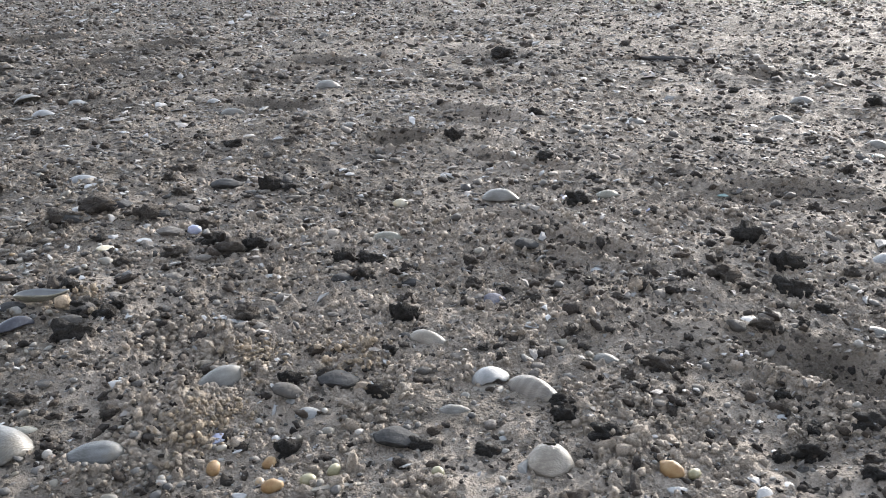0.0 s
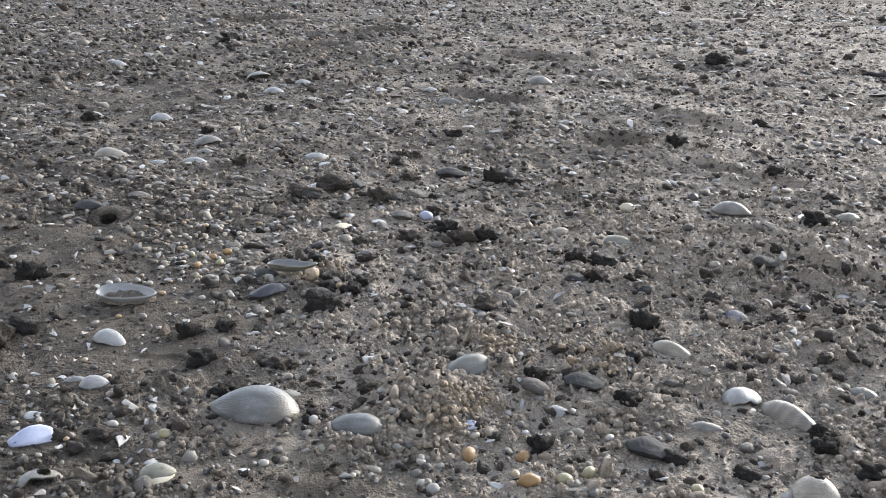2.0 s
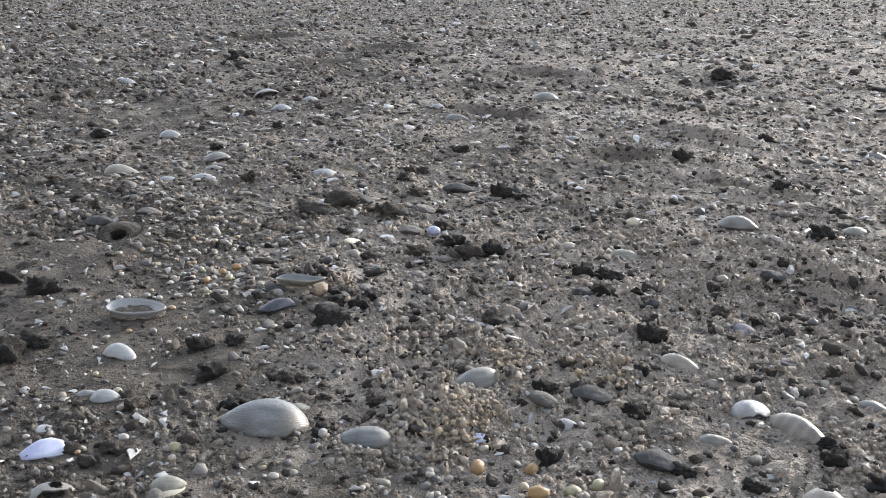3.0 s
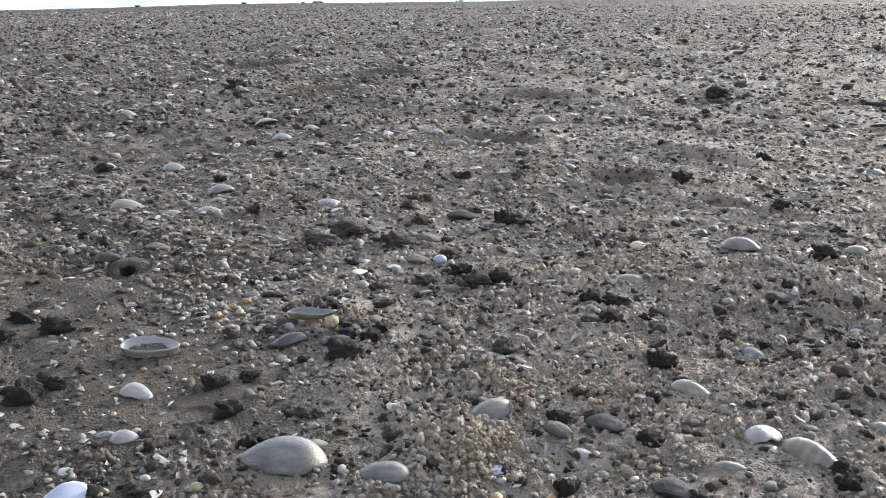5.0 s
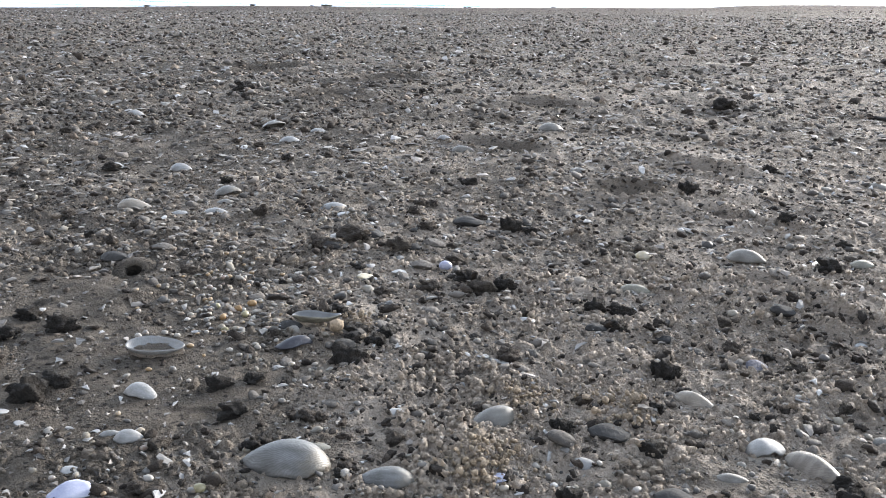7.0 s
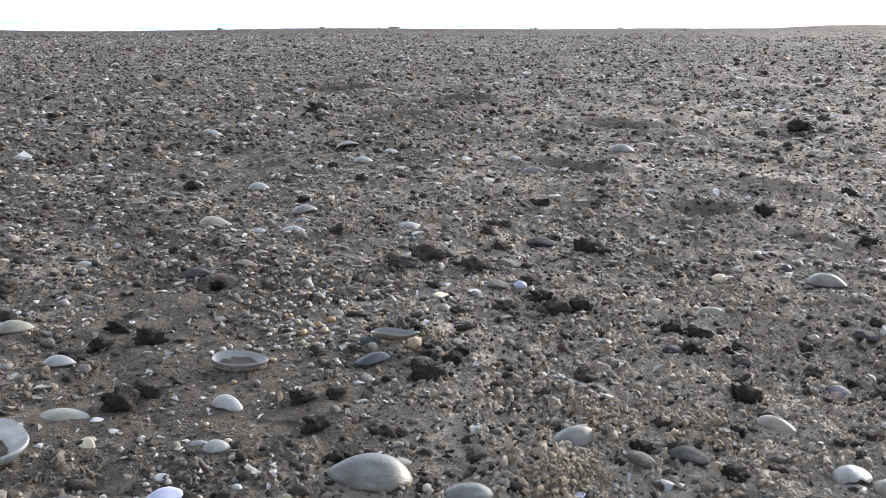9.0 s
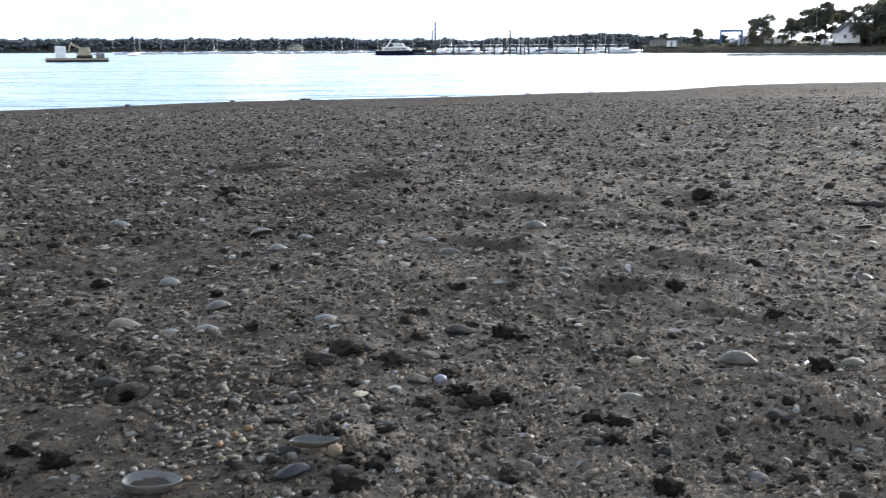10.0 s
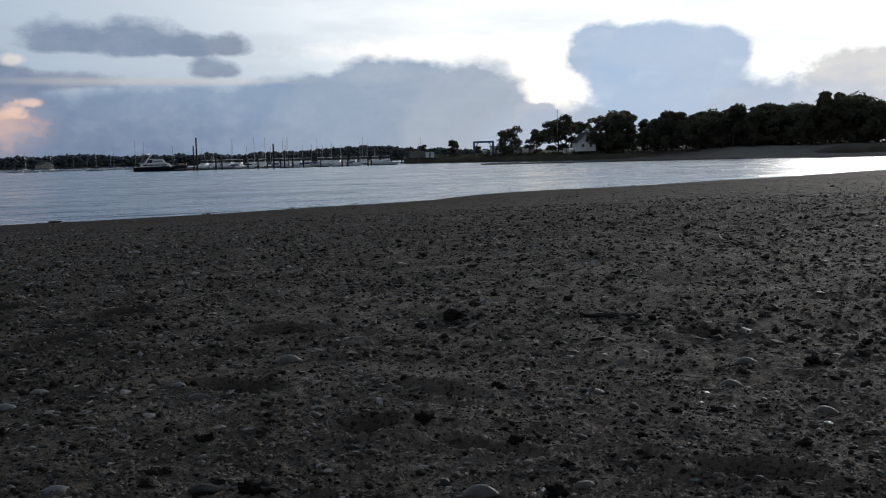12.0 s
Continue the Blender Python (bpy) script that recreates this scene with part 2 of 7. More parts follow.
    b2.inputs["Strength"].default_value, b2.inputs["Distance"].default_value = 0.35, 0.0004
    t.links.new(wave.outputs[1], b2.inputs["Height"])
    t.links.new(b.outputs[0], b2.inputs["Normal"])
    t.links.new(b2.outputs[0], bsdf.inputs["Normal"])
    return m


PELLET = material("sand_crumb", [(0.1744, 0.1442, 0.1139), (0.2372, 0.1969, 0.1552), (0.293, 0.2428, 0.1915), (0.3907, 0.3237, 0.2548)], 14, 0.75, 0.8, 500, island=True, spec=0.3, lot=0.22, fine=0.6)
CAKED = material("caked_sand", [(0.09158, 0.07128, 0.05438), (0.1317, 0.1037, 0.079), (0.1717, 0.1361, 0.1036), (0.229, 0.1825, 0.1385)], 14, 0.85, 0.9, 300, island=True, spec=0.4, lot=0.45, fine=0.5)
OCHRE = material("ochre_crumb", [(0.184, 0.1472, 0.1058), (0.2484, 0.1932, 0.1334), (0.3036, 0.2346, 0.161)], 60, 0.85, 0.8, 500, island=True, spec=0.4)
SHARD = material("grey_shard", [(0.03759, 0.03441, 0.03168), (0.06968, 0.06274, 0.05668), (0.1073, 0.09715, 0.08653), (0.1716, 0.1538, 0.1365), (0.2682, 0.2429, 0.2163)], 60, 0.78, 0.4, 300, island=True, spec=0.22)
SAND = material("damp_sand", [(0.152, 0.1288, 0.1056), (0.2125, 0.1803, 0.1481), (0.2641, 0.2241, 0.1842), (0.335, 0.2847, 0.2319)], 1.6, 0.82, 1.0, 110, fine=0.5)


def grit(mat, amount):
    """Dark and pale grit in the sand, each grain a few millimetres."""
    t = mat.node_tree
    bsdf = t.nodes["Principled BSDF"]
    co = t.nodes.new("ShaderNodeTexCoord").outputs["Object"]
    src = bsdf.inputs["Base Color"].links[0].from_socket
    for scale, lo, hi, col in ((75.0, 0.60, 0.66, (0.022, 0.020, 0.018)), (130.0, 0.66, 0.71, (0.30, 0.28, 0.25)), (28.0, 0.60, 0.70, (0.035, 0.031, 0.027))):
        n = t.nodes.new("ShaderNodeTexNoise")
        n.inputs["Scale"].default_value, n.inputs["Detail"].default_value = scale, 2.0
        t.links.new(co, n.inputs["Vector"])
        r = t.nodes.new("ShaderNodeMapRange")
        r.inputs["From Min"].default_value, r.inputs["From Max"].default_value, r.inputs["To Max"].default_value = lo, hi, amount
        t.links.new(n.outputs[0], r.inputs["Value"])
        k = t.nodes.new("ShaderNodeMix")
        k.data_type = "RGBA"
        k.inputs[7].default_value = (*col, 1)
        t.links.new(r.outputs[0], k.inputs[0])
        t.links.new(src, k.inputs[6])
        src = k.outputs[2]
    t.links.new(src, bsdf.inputs["Base Color"])




def relief(mat, layers):
    """Lay several scales of relief over one another: noise scale per metre, depth in metres."""
    t = mat.node_tree
    bsdf = t.nodes["Principled BSDF"]
    co = t.nodes.new("ShaderNodeTexCoord").outputs["Object"]
    normal = None
    for scale, depth in layers:
        n = t.nodes.new("ShaderNodeTexNoise")
        n.inputs["Scale"].default_value, n.inputs["Detail"].default_value, n.inputs["Roughness"].default_value = scale, 5.0, 0.65
        t.links.new(co, n.inputs["Vector"])
        b = t.nodes.new("ShaderNodeBump")
        b.inputs["Strength"].default_value, b.inputs["Distance"].default_value = 1.0, depth
        t.links.new(n.outputs[0], b.inputs["Height"])
        if normal:
            t.links.new(normal, b.inputs["Normal"])
        normal = b.outputs[0]
    t.links.new(normal, bsdf.inputs["Normal"])


def crumbs(mat, layers):
    """Crumbs fused with the sand: rounded cells in patches, over the relief that is there."""
    t = mat.node_tree
    bsdf = t.nodes["Principled BSDF"]
    co = t.nodes.new("ShaderNodeTexCoord").outputs["Object"]
    normal = bsdf.inputs["Normal"].links[0].from_socket
    for scale, depth, patch in layers:
        cell, where = t.nodes.new("ShaderNodeTexVoronoi"), t.nodes.new("ShaderNodeTexNoise")
        cell.feature, where.inputs["Scale"].default_value, where.inputs["Detail"].default_value = "SMOOTH_F1", patch, 3.0
        cell.inputs["Scale"].default_value, cell.inputs["Smoothness"].default_value = scale, 0.25
        warp = t.nodes.new("ShaderNodeTexNoise")
        warp.inputs["Scale"].default_value = scale * 0.8
        t.links.new(co, warp.inputs["Vector"])
        push = t.nodes.new("ShaderNodeVectorMath")
        push.operation = "MULTIPLY_ADD"
        push.inputs[1].default_value = (1.2 / scale, 1.2 / scale, 1.2 / scale)
        t.links.new(warp.outputs["Color"], push.inputs[0])
        t.links.new(co, push.inputs[2])
        t.links.new(push.outputs[0], cell.inputs["Vector"])
        t.links.new(co, where.inputs["Vector"])
        m = t.nodes.new("ShaderNodeMapRange")
        for sock, val in (("From Min", 0.40), ("From Max", 0.56), ("To Min", 0.15), ("To Max", 1.0)):
            m.inputs[sock].default_value = val
        t.links.new(where.outputs[0], m.inputs["Value"])
        b = t.nodes.new("ShaderNodeBump")
        b.invert = True
        b.inputs["Distance"].default_value = depth
        t.links.new(m.outputs[0], b.inputs["Strength"])
        t.links.new(cell.outputs["Distance"], b.inputs["Height"])
        t.links.new(normal, b.inputs["Normal"])
        normal = b.outputs[0]
    t.links.new(normal, bsdf.inputs["Normal"])


grit(SAND, 0.8)
relief(SAND, ((32.0, 0.010), (110.0, 0.007), (520.0, 0.0028)))
crumbs(SAND, ((230.0, 0.006, 9.0), (480.0, 0.003, 21.0)))
for crumb in (PELLET, OCHRE, CAKED):
    relief(crumb, ((300.0, 0.0035), (900.0, 0.0028)))
SAND.node_tree.nodes["Principled BSDF"].inputs["Specular IOR Level"].default_value = 0.07
PEBBLE = material("beach_pebble", [(0.0288, 0.02736, 0.02592), (0.0468, 0.04392, 0.04032), (0.0684, 0.06336, 0.05688), (0.0936, 0.08496, 0.07344), (0.1188, 0.1022, 0.07632), (0.1224, 0.1138, 0.09936), (0.1584, 0.149, 0.1339)], 90, 0.7, 0.35, 400, island=True, spec=0.35)
PEBBLE_ONE = material("loose_pebble", [(0.0624, 0.05866, 0.05304), (0.1061, 0.09672, 0.08424), (0.1872, 0.1186, 0.05304), (0.1498, 0.131, 0.103), (0.156, 0.1435, 0.1217), (0.2122, 0.1997, 0.1778), (0.1373, 0.0936, 0.06864)], 4, 0.5, 0.6, 9, each=True, deep=0.0006)
FLAKE = material("shell_flake", [(0.07556, 0.0715, 0.06684), (0.1162, 0.1116, 0.1047), (0.1569, 0.1511, 0.1424), (0.2093, 0.2035, 0.1948), (0.3022, 0.2965, 0.2848)], 60, 0.62, 0.2, 300, island=True, spec=0.25)
FLAKE_ONE = material("shell_chip", [(0.1304, 0.1286, 0.125), (0.1811, 0.1793, 0.1738), (0.2174, 0.2156, 0.2101)], 3, 0.45, 0.6, 9, spread=0.6, deep=0.0008)
TEAL_CHIP = material("teal_shell_chip", [(0.075, 0.135, 0.125), (0.13, 0.19, 0.175), (0.20, 0.25, 0.235)], 2.5, 0.4, 0.6, 9, deep=0.0008)
BLUE_CHIP = material("blue_shell_chip", [(0.125, 0.140, 0.230), (0.205, 0.215, 0.275), (0.280, 0.285, 0.305)], 2.5, 0.4, 0.6, 9, deep=0.0008)
YELLOW_CHIP = material("yellow_shell_chip", [(0.2306, 0.1674, 0.0744), (0.2604, 0.2306, 0.1674), (0.2753, 0.2604, 0.2232)], 2, 0.45, 0.6, 9, deep=0.0008)
CLOD = material("peat_clod", [(0.01201, 0.008993, 0.006873), (0.0225, 0.01735, 0.01319), (0.04128, 0.03147, 0.02349)], 45, 0.95, 1.0, 180, island=True)
CLOD_ONE = material("peat_lump", [(0.008712, 0.007249, 0.006051), (0.01743, 0.0145, 0.01134), (0.03486, 0.0282, 0.02193)], 3.5, 0.95, 1.0, 16, deep=0.02)
BROWN_CLOD = material("brown_clod", [(0.027, 0.0216, 0.0171), (0.0522, 0.0423, 0.0333), (0.09, 0.0747, 0.0594)], 3.5, 0.95, 1.0, 16, deep=0.02)
RUST = material("rusty_pebble", [(0.12, 0.06, 0.024), (0.168, 0.102, 0.045), (0.198, 0.138, 0.072)], 2.5, 0.6, 0.6, 9, deep=0.0006)
OLIVE = material("olive_pebble", [(0.0952, 0.08496, 0.0408), (0.1496, 0.1326, 0.0748), (0.1836, 0.17, 0.1156)], 2.5, 0.5, 0.5, 9, deep=0.0006)
DRIFTWOOD = material("driftwood", [(0.10, 0.09, 0.075), (0.17, 0.155, 0.13), (0.22, 0.20, 0.17)], 6, 0.85, 0.8, 20, deep=0.001)
SLATE = material("dark_slate", [(0.016, 0.016, 0.0168), (0.0272, 0.0264, 0.0256), (0.048, 0.0464, 0.044)], 3, 0.9, 0.8, 8, deep=0.002, spec=0.15)
STONE = material("flat_stone", [(0.02544, 0.0232, 0.02052), (0.04664, 0.0416, 0.03648), (0.08056, 0.0712, 0.06156), (0.1272, 0.112, 0.095)], 30, 0.8, 0.5, 150, island=True, spec=0.22)
PURPLE = material("purple_slate", [(0.0336, 0.0336, 0.042), (0.056, 0.056, 0.07), (0.084, 0.084, 0.1008)], 3, 0.85, 0.8, 8, deep=0.002)
MUSSEL = material("mussel_skin", [(0.012, 0.012, 0.015), (0.022, 0.022, 0.028), (0.055, 0.055, 0.065)], 2.5, 0.5, 0.6, 12, deep=0.001)
SHELL_BIG = shell_material("grey_clam", (0.04971, 0.04854, 0.04444), (0.1082, 0.1099, 0.1088), (0.04386, 0.04211, 0.03743), 9, tip=(0.07602, 0.06082, 0.03801), where=(0.9, -0.5), start=0.27)
SHELL_PALE = shell_material("pale_clam", (0.07492, 0.06928, 0.05997), (0.1199, 0.1143, 0.1031), (0.07121, 0.06557, 0.0562), 9, tip=(0.07121, 0.06184, 0.04684))
SHELL_WHITE = shell_material("white_clam", (0.1328, 0.1307, 0.1243), (0.1714, 0.1714, 0.1692), (0.1199, 0.1179, 0.1114), 8)
SHELL_TAN = shell_material("tan_clam", (0.1156, 0.09856, 0.0782), (0.1836, 0.1632, 0.136), (0.102, 0.08704, 0.068), 9)
SHELL_STRIPE = shell_material("striped_clam", (0.08112, 0.06874, 0.0565), (0.1204, 0.1056, 0.0884), (0.06874, 0.05895, 0.04667), 9, tip=(0.1769, 0.1376, 0.07371), bands=0.35, start=0.36)
SHELL_GREEN = shell_material("green_grey_clam", (0.096, 0.0896, 0.068), (0.144, 0.1344, 0.104), (0.076, 0.0696, 0.056), 9)
SHELL_CUP = shell_material("cup_clam", (0.1728, 0.167, 0.1555), (0.1555, 0.1584, 0.1584), (0.1267, 0.1267, 0.1238), 5, 0.45)
SHELL_OCHRE = shell_material("ochre_shell_lining", (0.216, 0.216, 0.208), (0.304, 0.3, 0.284), (0.216, 0.216, 0.216), 4, 0.4, tip=(0.36, 0.248, 0.096), where=(-0.8, 0.6), start=0.24)
SHELL_SLATE = material("grey_shell_lining", [(0.068, 0.068, 0.0664), (0.096, 0.096, 0.0944), (0.128, 0.128, 0.1264)], 3, 0.35, 0.4, 8, deep=0.0008)


# ---------- lie of the land ----------
SHORE_SLOPE, SHORE_S, WATER_Z = 0.385, 29.9, -1.05
EYE = (0.1, -0.38)


def hash2(ix, iy, seed):
    h = (ix.astype(np.int64) * 374761393 + iy.astype(np.int64) * 668265263 + seed * 982451653) & 0x7FFFFFFF
    h = ((h ^ (h >> 13)) * 1274126177) & 0x7FFFFFFF
    return ((h ^ (h >> 16)) & 0xFFFF) / 65535.0


def value_noise(x, y, seed):
    ix, iy = np.floor(x), np.floor(y)
    fx, fy = x - ix, y - iy
    fx, fy = fx * fx * (3 - 2 * fx), fy * fy * (3 - 2 * fy)
    a, b = hash2(ix, iy, seed), hash2(ix + 1, iy, seed)
    c, d = hash2(ix, iy + 1, seed), hash2(ix + 1, iy + 1, seed)
    return (a + (b - a) * fx) * (1 - fy) + (c + (d - c) * fx) * fy - 0.5


def fbm(x, y, cell, seed, octaves=3):
    total, amp = 0.0, 1.0
    for k in range(octaves):
        total = total + amp * value_noise(x / cell, y / cell, seed + 17 * k)
        cell, amp = cell * 0.5, amp * 0.5
    return total


# hollows pressed into the sand: x, y, half length, half width, turn, depth
HOLLOWS = [
    (0.79, 2.03, 0.080, 0.060, -10, 0.036), (1.02, 1.72, 0.13, 0.040, -55, 0.028), (0.93, 1.07, 0.085, 0.030, -50, 0.020),
    (-0.08, 3.83, 0.15, 0.08, 20, 0.040), (0.52, 2.66, 0.15, 0.06, -45, 0.030), (1.10, 2.31, 0.15, 0.05, -60, 0.030),
    (1.045, 0.535, 0.12, 0.052, -56, 0.034), (2.41, 2.59, 0.14, 0.07, -50, 0.036), (1.52, 1.30, 0.11, 0.055, -35, 0.028),
    (0.20, 4.6, 0.17, 0.09, 10, 0.040), (0.87, 1.28, 0.055, 0.036, -35, 0.018), (0.9, 3.6, 0.16, 0.08, -20, 0.034), (-0.5, 5.2, 0.2, 0.1, 15, 0.04)]
# crumbly heaps: x, y, radius, height
HEAPS = [(0.20, 0.66, 0.055, 0.016), (0.15, 0.71, 0.06, 0.014), (1.01, 0.83, 0.045, 0.022), (0.42, 0.80, 0.07, 0.012), (0.60, 0.76, 0.08, 0.013),
         (0.80, 0.78, 0.07, 0.014), (0.95, 1.18, 0.07, 0.014), (1.0, 1.95, 0.10, 0.016), (0.30, 0.83, 0.05, 0.010), (0.74, 1.22, 0.09, 0.012),
         (-0.12, 0.64, 0.05, 0.010), (0.05, 0.86, 0.06, 0.010)]
BURROW = (-0.381, 1.400)


# places kept level so shells and stones set to fit the camera's view stay in line: x, y, radius
LEVEL = [(-0.02, 0.65, 0.10), (0.10, 0.61, 0.07), (0.25, 0.75, 0.07), (-0.25, 1.0, 0.09), (0.0, 1.08, 0.10), (0.60, 0.63, 0.10), (0.53, 0.79, 0.07), (0.58, 0.45, 0.07),
         (-0.24, 0.85, 0.08), (-0.24, 0.72, 0.07), (-0.26, 0.60, 0.07), (-0.24, 0.51, 0.06), (-0.11, 0.53, 0.06), (0.05, 0.95, 0.07), (0.27, 0.94, 0.07), (0.68, 0.90, 0.06),
         (0.88, 1.40, 0.07), (0.50, 1.11, 0.09), (0.82, 1.11, 0.06), (0.20, 1.40, 0.08), (0.05, 1.56, 0.10), (0.32, 1.70, 0.07), (0.41, 1.65, 0.06), (0.0, 1.86, 0.08),
         (-0.28, 1.93, 0.12), (-0.45, 2.28, 0.09), (-0.64, 2.28, 0.09), (-0.48, 1.86, 0.09), (-0.36, 1.81, 0.08), (-0.17, 2.75, 0.15), (0.71, 2.28, 0.09), (0.77, 2.97, 0.12),
         (0.37, 2.65, 0.12), (-0.51, 0.70, 0.08), (0.43, 0.54, 0.06), (0.39, 0.70, 0.06), (0.52, 0.87, 0.06), (1.03, 1.36, 0.08), (0.66, 1.45, 0.05), (0.59, 1.26, 0.06)]


def knob_field(x, y, cell, seed, cover, least=0.24, most=0.52):
    """Height of rounded crumbs strewn one to a cell; cover, 0 to 1, says how many of them there are."""
    px = x + 0.18 * cell * value_noise(x / (0.45 * cell), y / (0.45 * cell), seed + 5)
    py = y + 0.18 * cell * value_noise(x / (0.45 * cell), y / (0.45 * cell), seed + 6)
    ix, iy = np.floor(px / cell), np.floor(py / cell)
    out = np.zeros_like(x)
    for a in (-1, 0, 1):
        for b in (-1, 0, 1):
            kx, ky = ix + a, iy + b
            rad = cell * (least + (most - least) * hash2(kx, ky, seed + 1) ** 1.6)
            d2 = (px - cell * (kx + 0.15 + 0.7 * hash2(kx, ky, seed + 2))) ** 2 + (py - cell * (ky + 0.15 + 0.7 * hash2(kx, ky, seed + 3))) ** 2
            there = np.clip((cover - hash2(kx, ky, seed + 4)) * 6, 0, 1)
            out = np.maximum(out, there * np.sqrt(np.clip(rad * rad - d2, 0, None)))
    return out


def blot(x, y, cx, cy, rx, ry):
    return np.exp(-((x - cx) / rx) ** 2 - ((y - cy) / ry) ** 2)


def bare(x, y):
    """Where the sand lies smooth and open."""
    return np.clip(1.2 * blot(x, y, -0.46, 1.22, 0.20, 0.20) + 1.1 * blot(x, y, -0.29, 0.99, 0.17, 0.14) + 1.1 * blot(x, y, -0.19, 0.85, 0.15, 0.09) + blot(x, y, -0.46, 0.80, 0.17, 0.13)
                   + blot(x, y, 0.05, 0.50, 0.10, 0.05) + 0.8 * blot(x, y, 0.02, 0.70, 0.08, 0.04) + 0.8 * blot(x, y, 0.55, 0.58, 0.14, 0.05)
                   + 0.45 * blot(x, y, 0.84, 0.68, 0.18, 0.14) + 0.7 * blot(x, y, -0.60, 2.6, 0.3, 0.35), 0, 1)


def crumbly(x, y):
    """Where the sand is thrown up in crumbs."""
    c = 0.55 * blot(x, y, 0.50, 0.85, 0.50, 0.45) + 0.6 * blot(x, y, 1.0, 1.15, 0.5, 0.5) + 0.35 * blot(x, y, 0.3, 2.1, 0.8, 0.5)
    for hx, hy, rad, up in HEAPS:
        c = c + 0.8 * np.exp(-((x - hx) ** 2 + (y - hy) ** 2) / (1.3 * rad) ** 2)
    return np.clip(c, 0, 1)


def weedy(x, y):
    """Where dark litter lies thickest."""
    return np.clip(blot(x, y, -1.1, 2.6, 1.1, 1.5) + blot(x, y, -0.75, 1.1, 0.22, 0.4) + 0.7 * blot(x, y, -3.5, 7.0, 3.0, 4.0) + 0.5 * blot(x, y, 0.2, 1.55, 0.3, 0.2), 0, 1)


def pressed(x, y):
    """How far a place lies inside one of the hollows."""
    c = 0.0
    for hx, hy, a, b, turn, depth in HOLLOWS:
        co_, si_ = math.cos(radians(turn)), math.sin(radians(turn))
        u, v = ((x - hx) * co_ + (y - hy) * si_) / a, (-(x - hx) * si_ + (y - hy) * co_) / b
        c = c + np.exp(-(u * u + v * v) ** 1.5)
    return np.clip(c, 0, 1)


def damp_and_shade(x, y):
    """0 where the crumbs have dried, 1 where the sand lies smooth and wet; painted shade is added in."""
    # Darkening to the left and in hollows puts light and shade into colour.
    # Single blots and distance from EYE, the camera's place, only tune the tone.
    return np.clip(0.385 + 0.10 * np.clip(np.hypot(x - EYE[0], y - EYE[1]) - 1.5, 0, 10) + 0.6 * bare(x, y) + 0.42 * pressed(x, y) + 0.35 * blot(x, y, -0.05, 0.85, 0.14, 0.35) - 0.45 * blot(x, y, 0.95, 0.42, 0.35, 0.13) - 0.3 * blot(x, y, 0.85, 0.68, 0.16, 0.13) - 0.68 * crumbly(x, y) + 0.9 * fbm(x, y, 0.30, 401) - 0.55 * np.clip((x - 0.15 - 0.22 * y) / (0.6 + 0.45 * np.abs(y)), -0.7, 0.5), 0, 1)


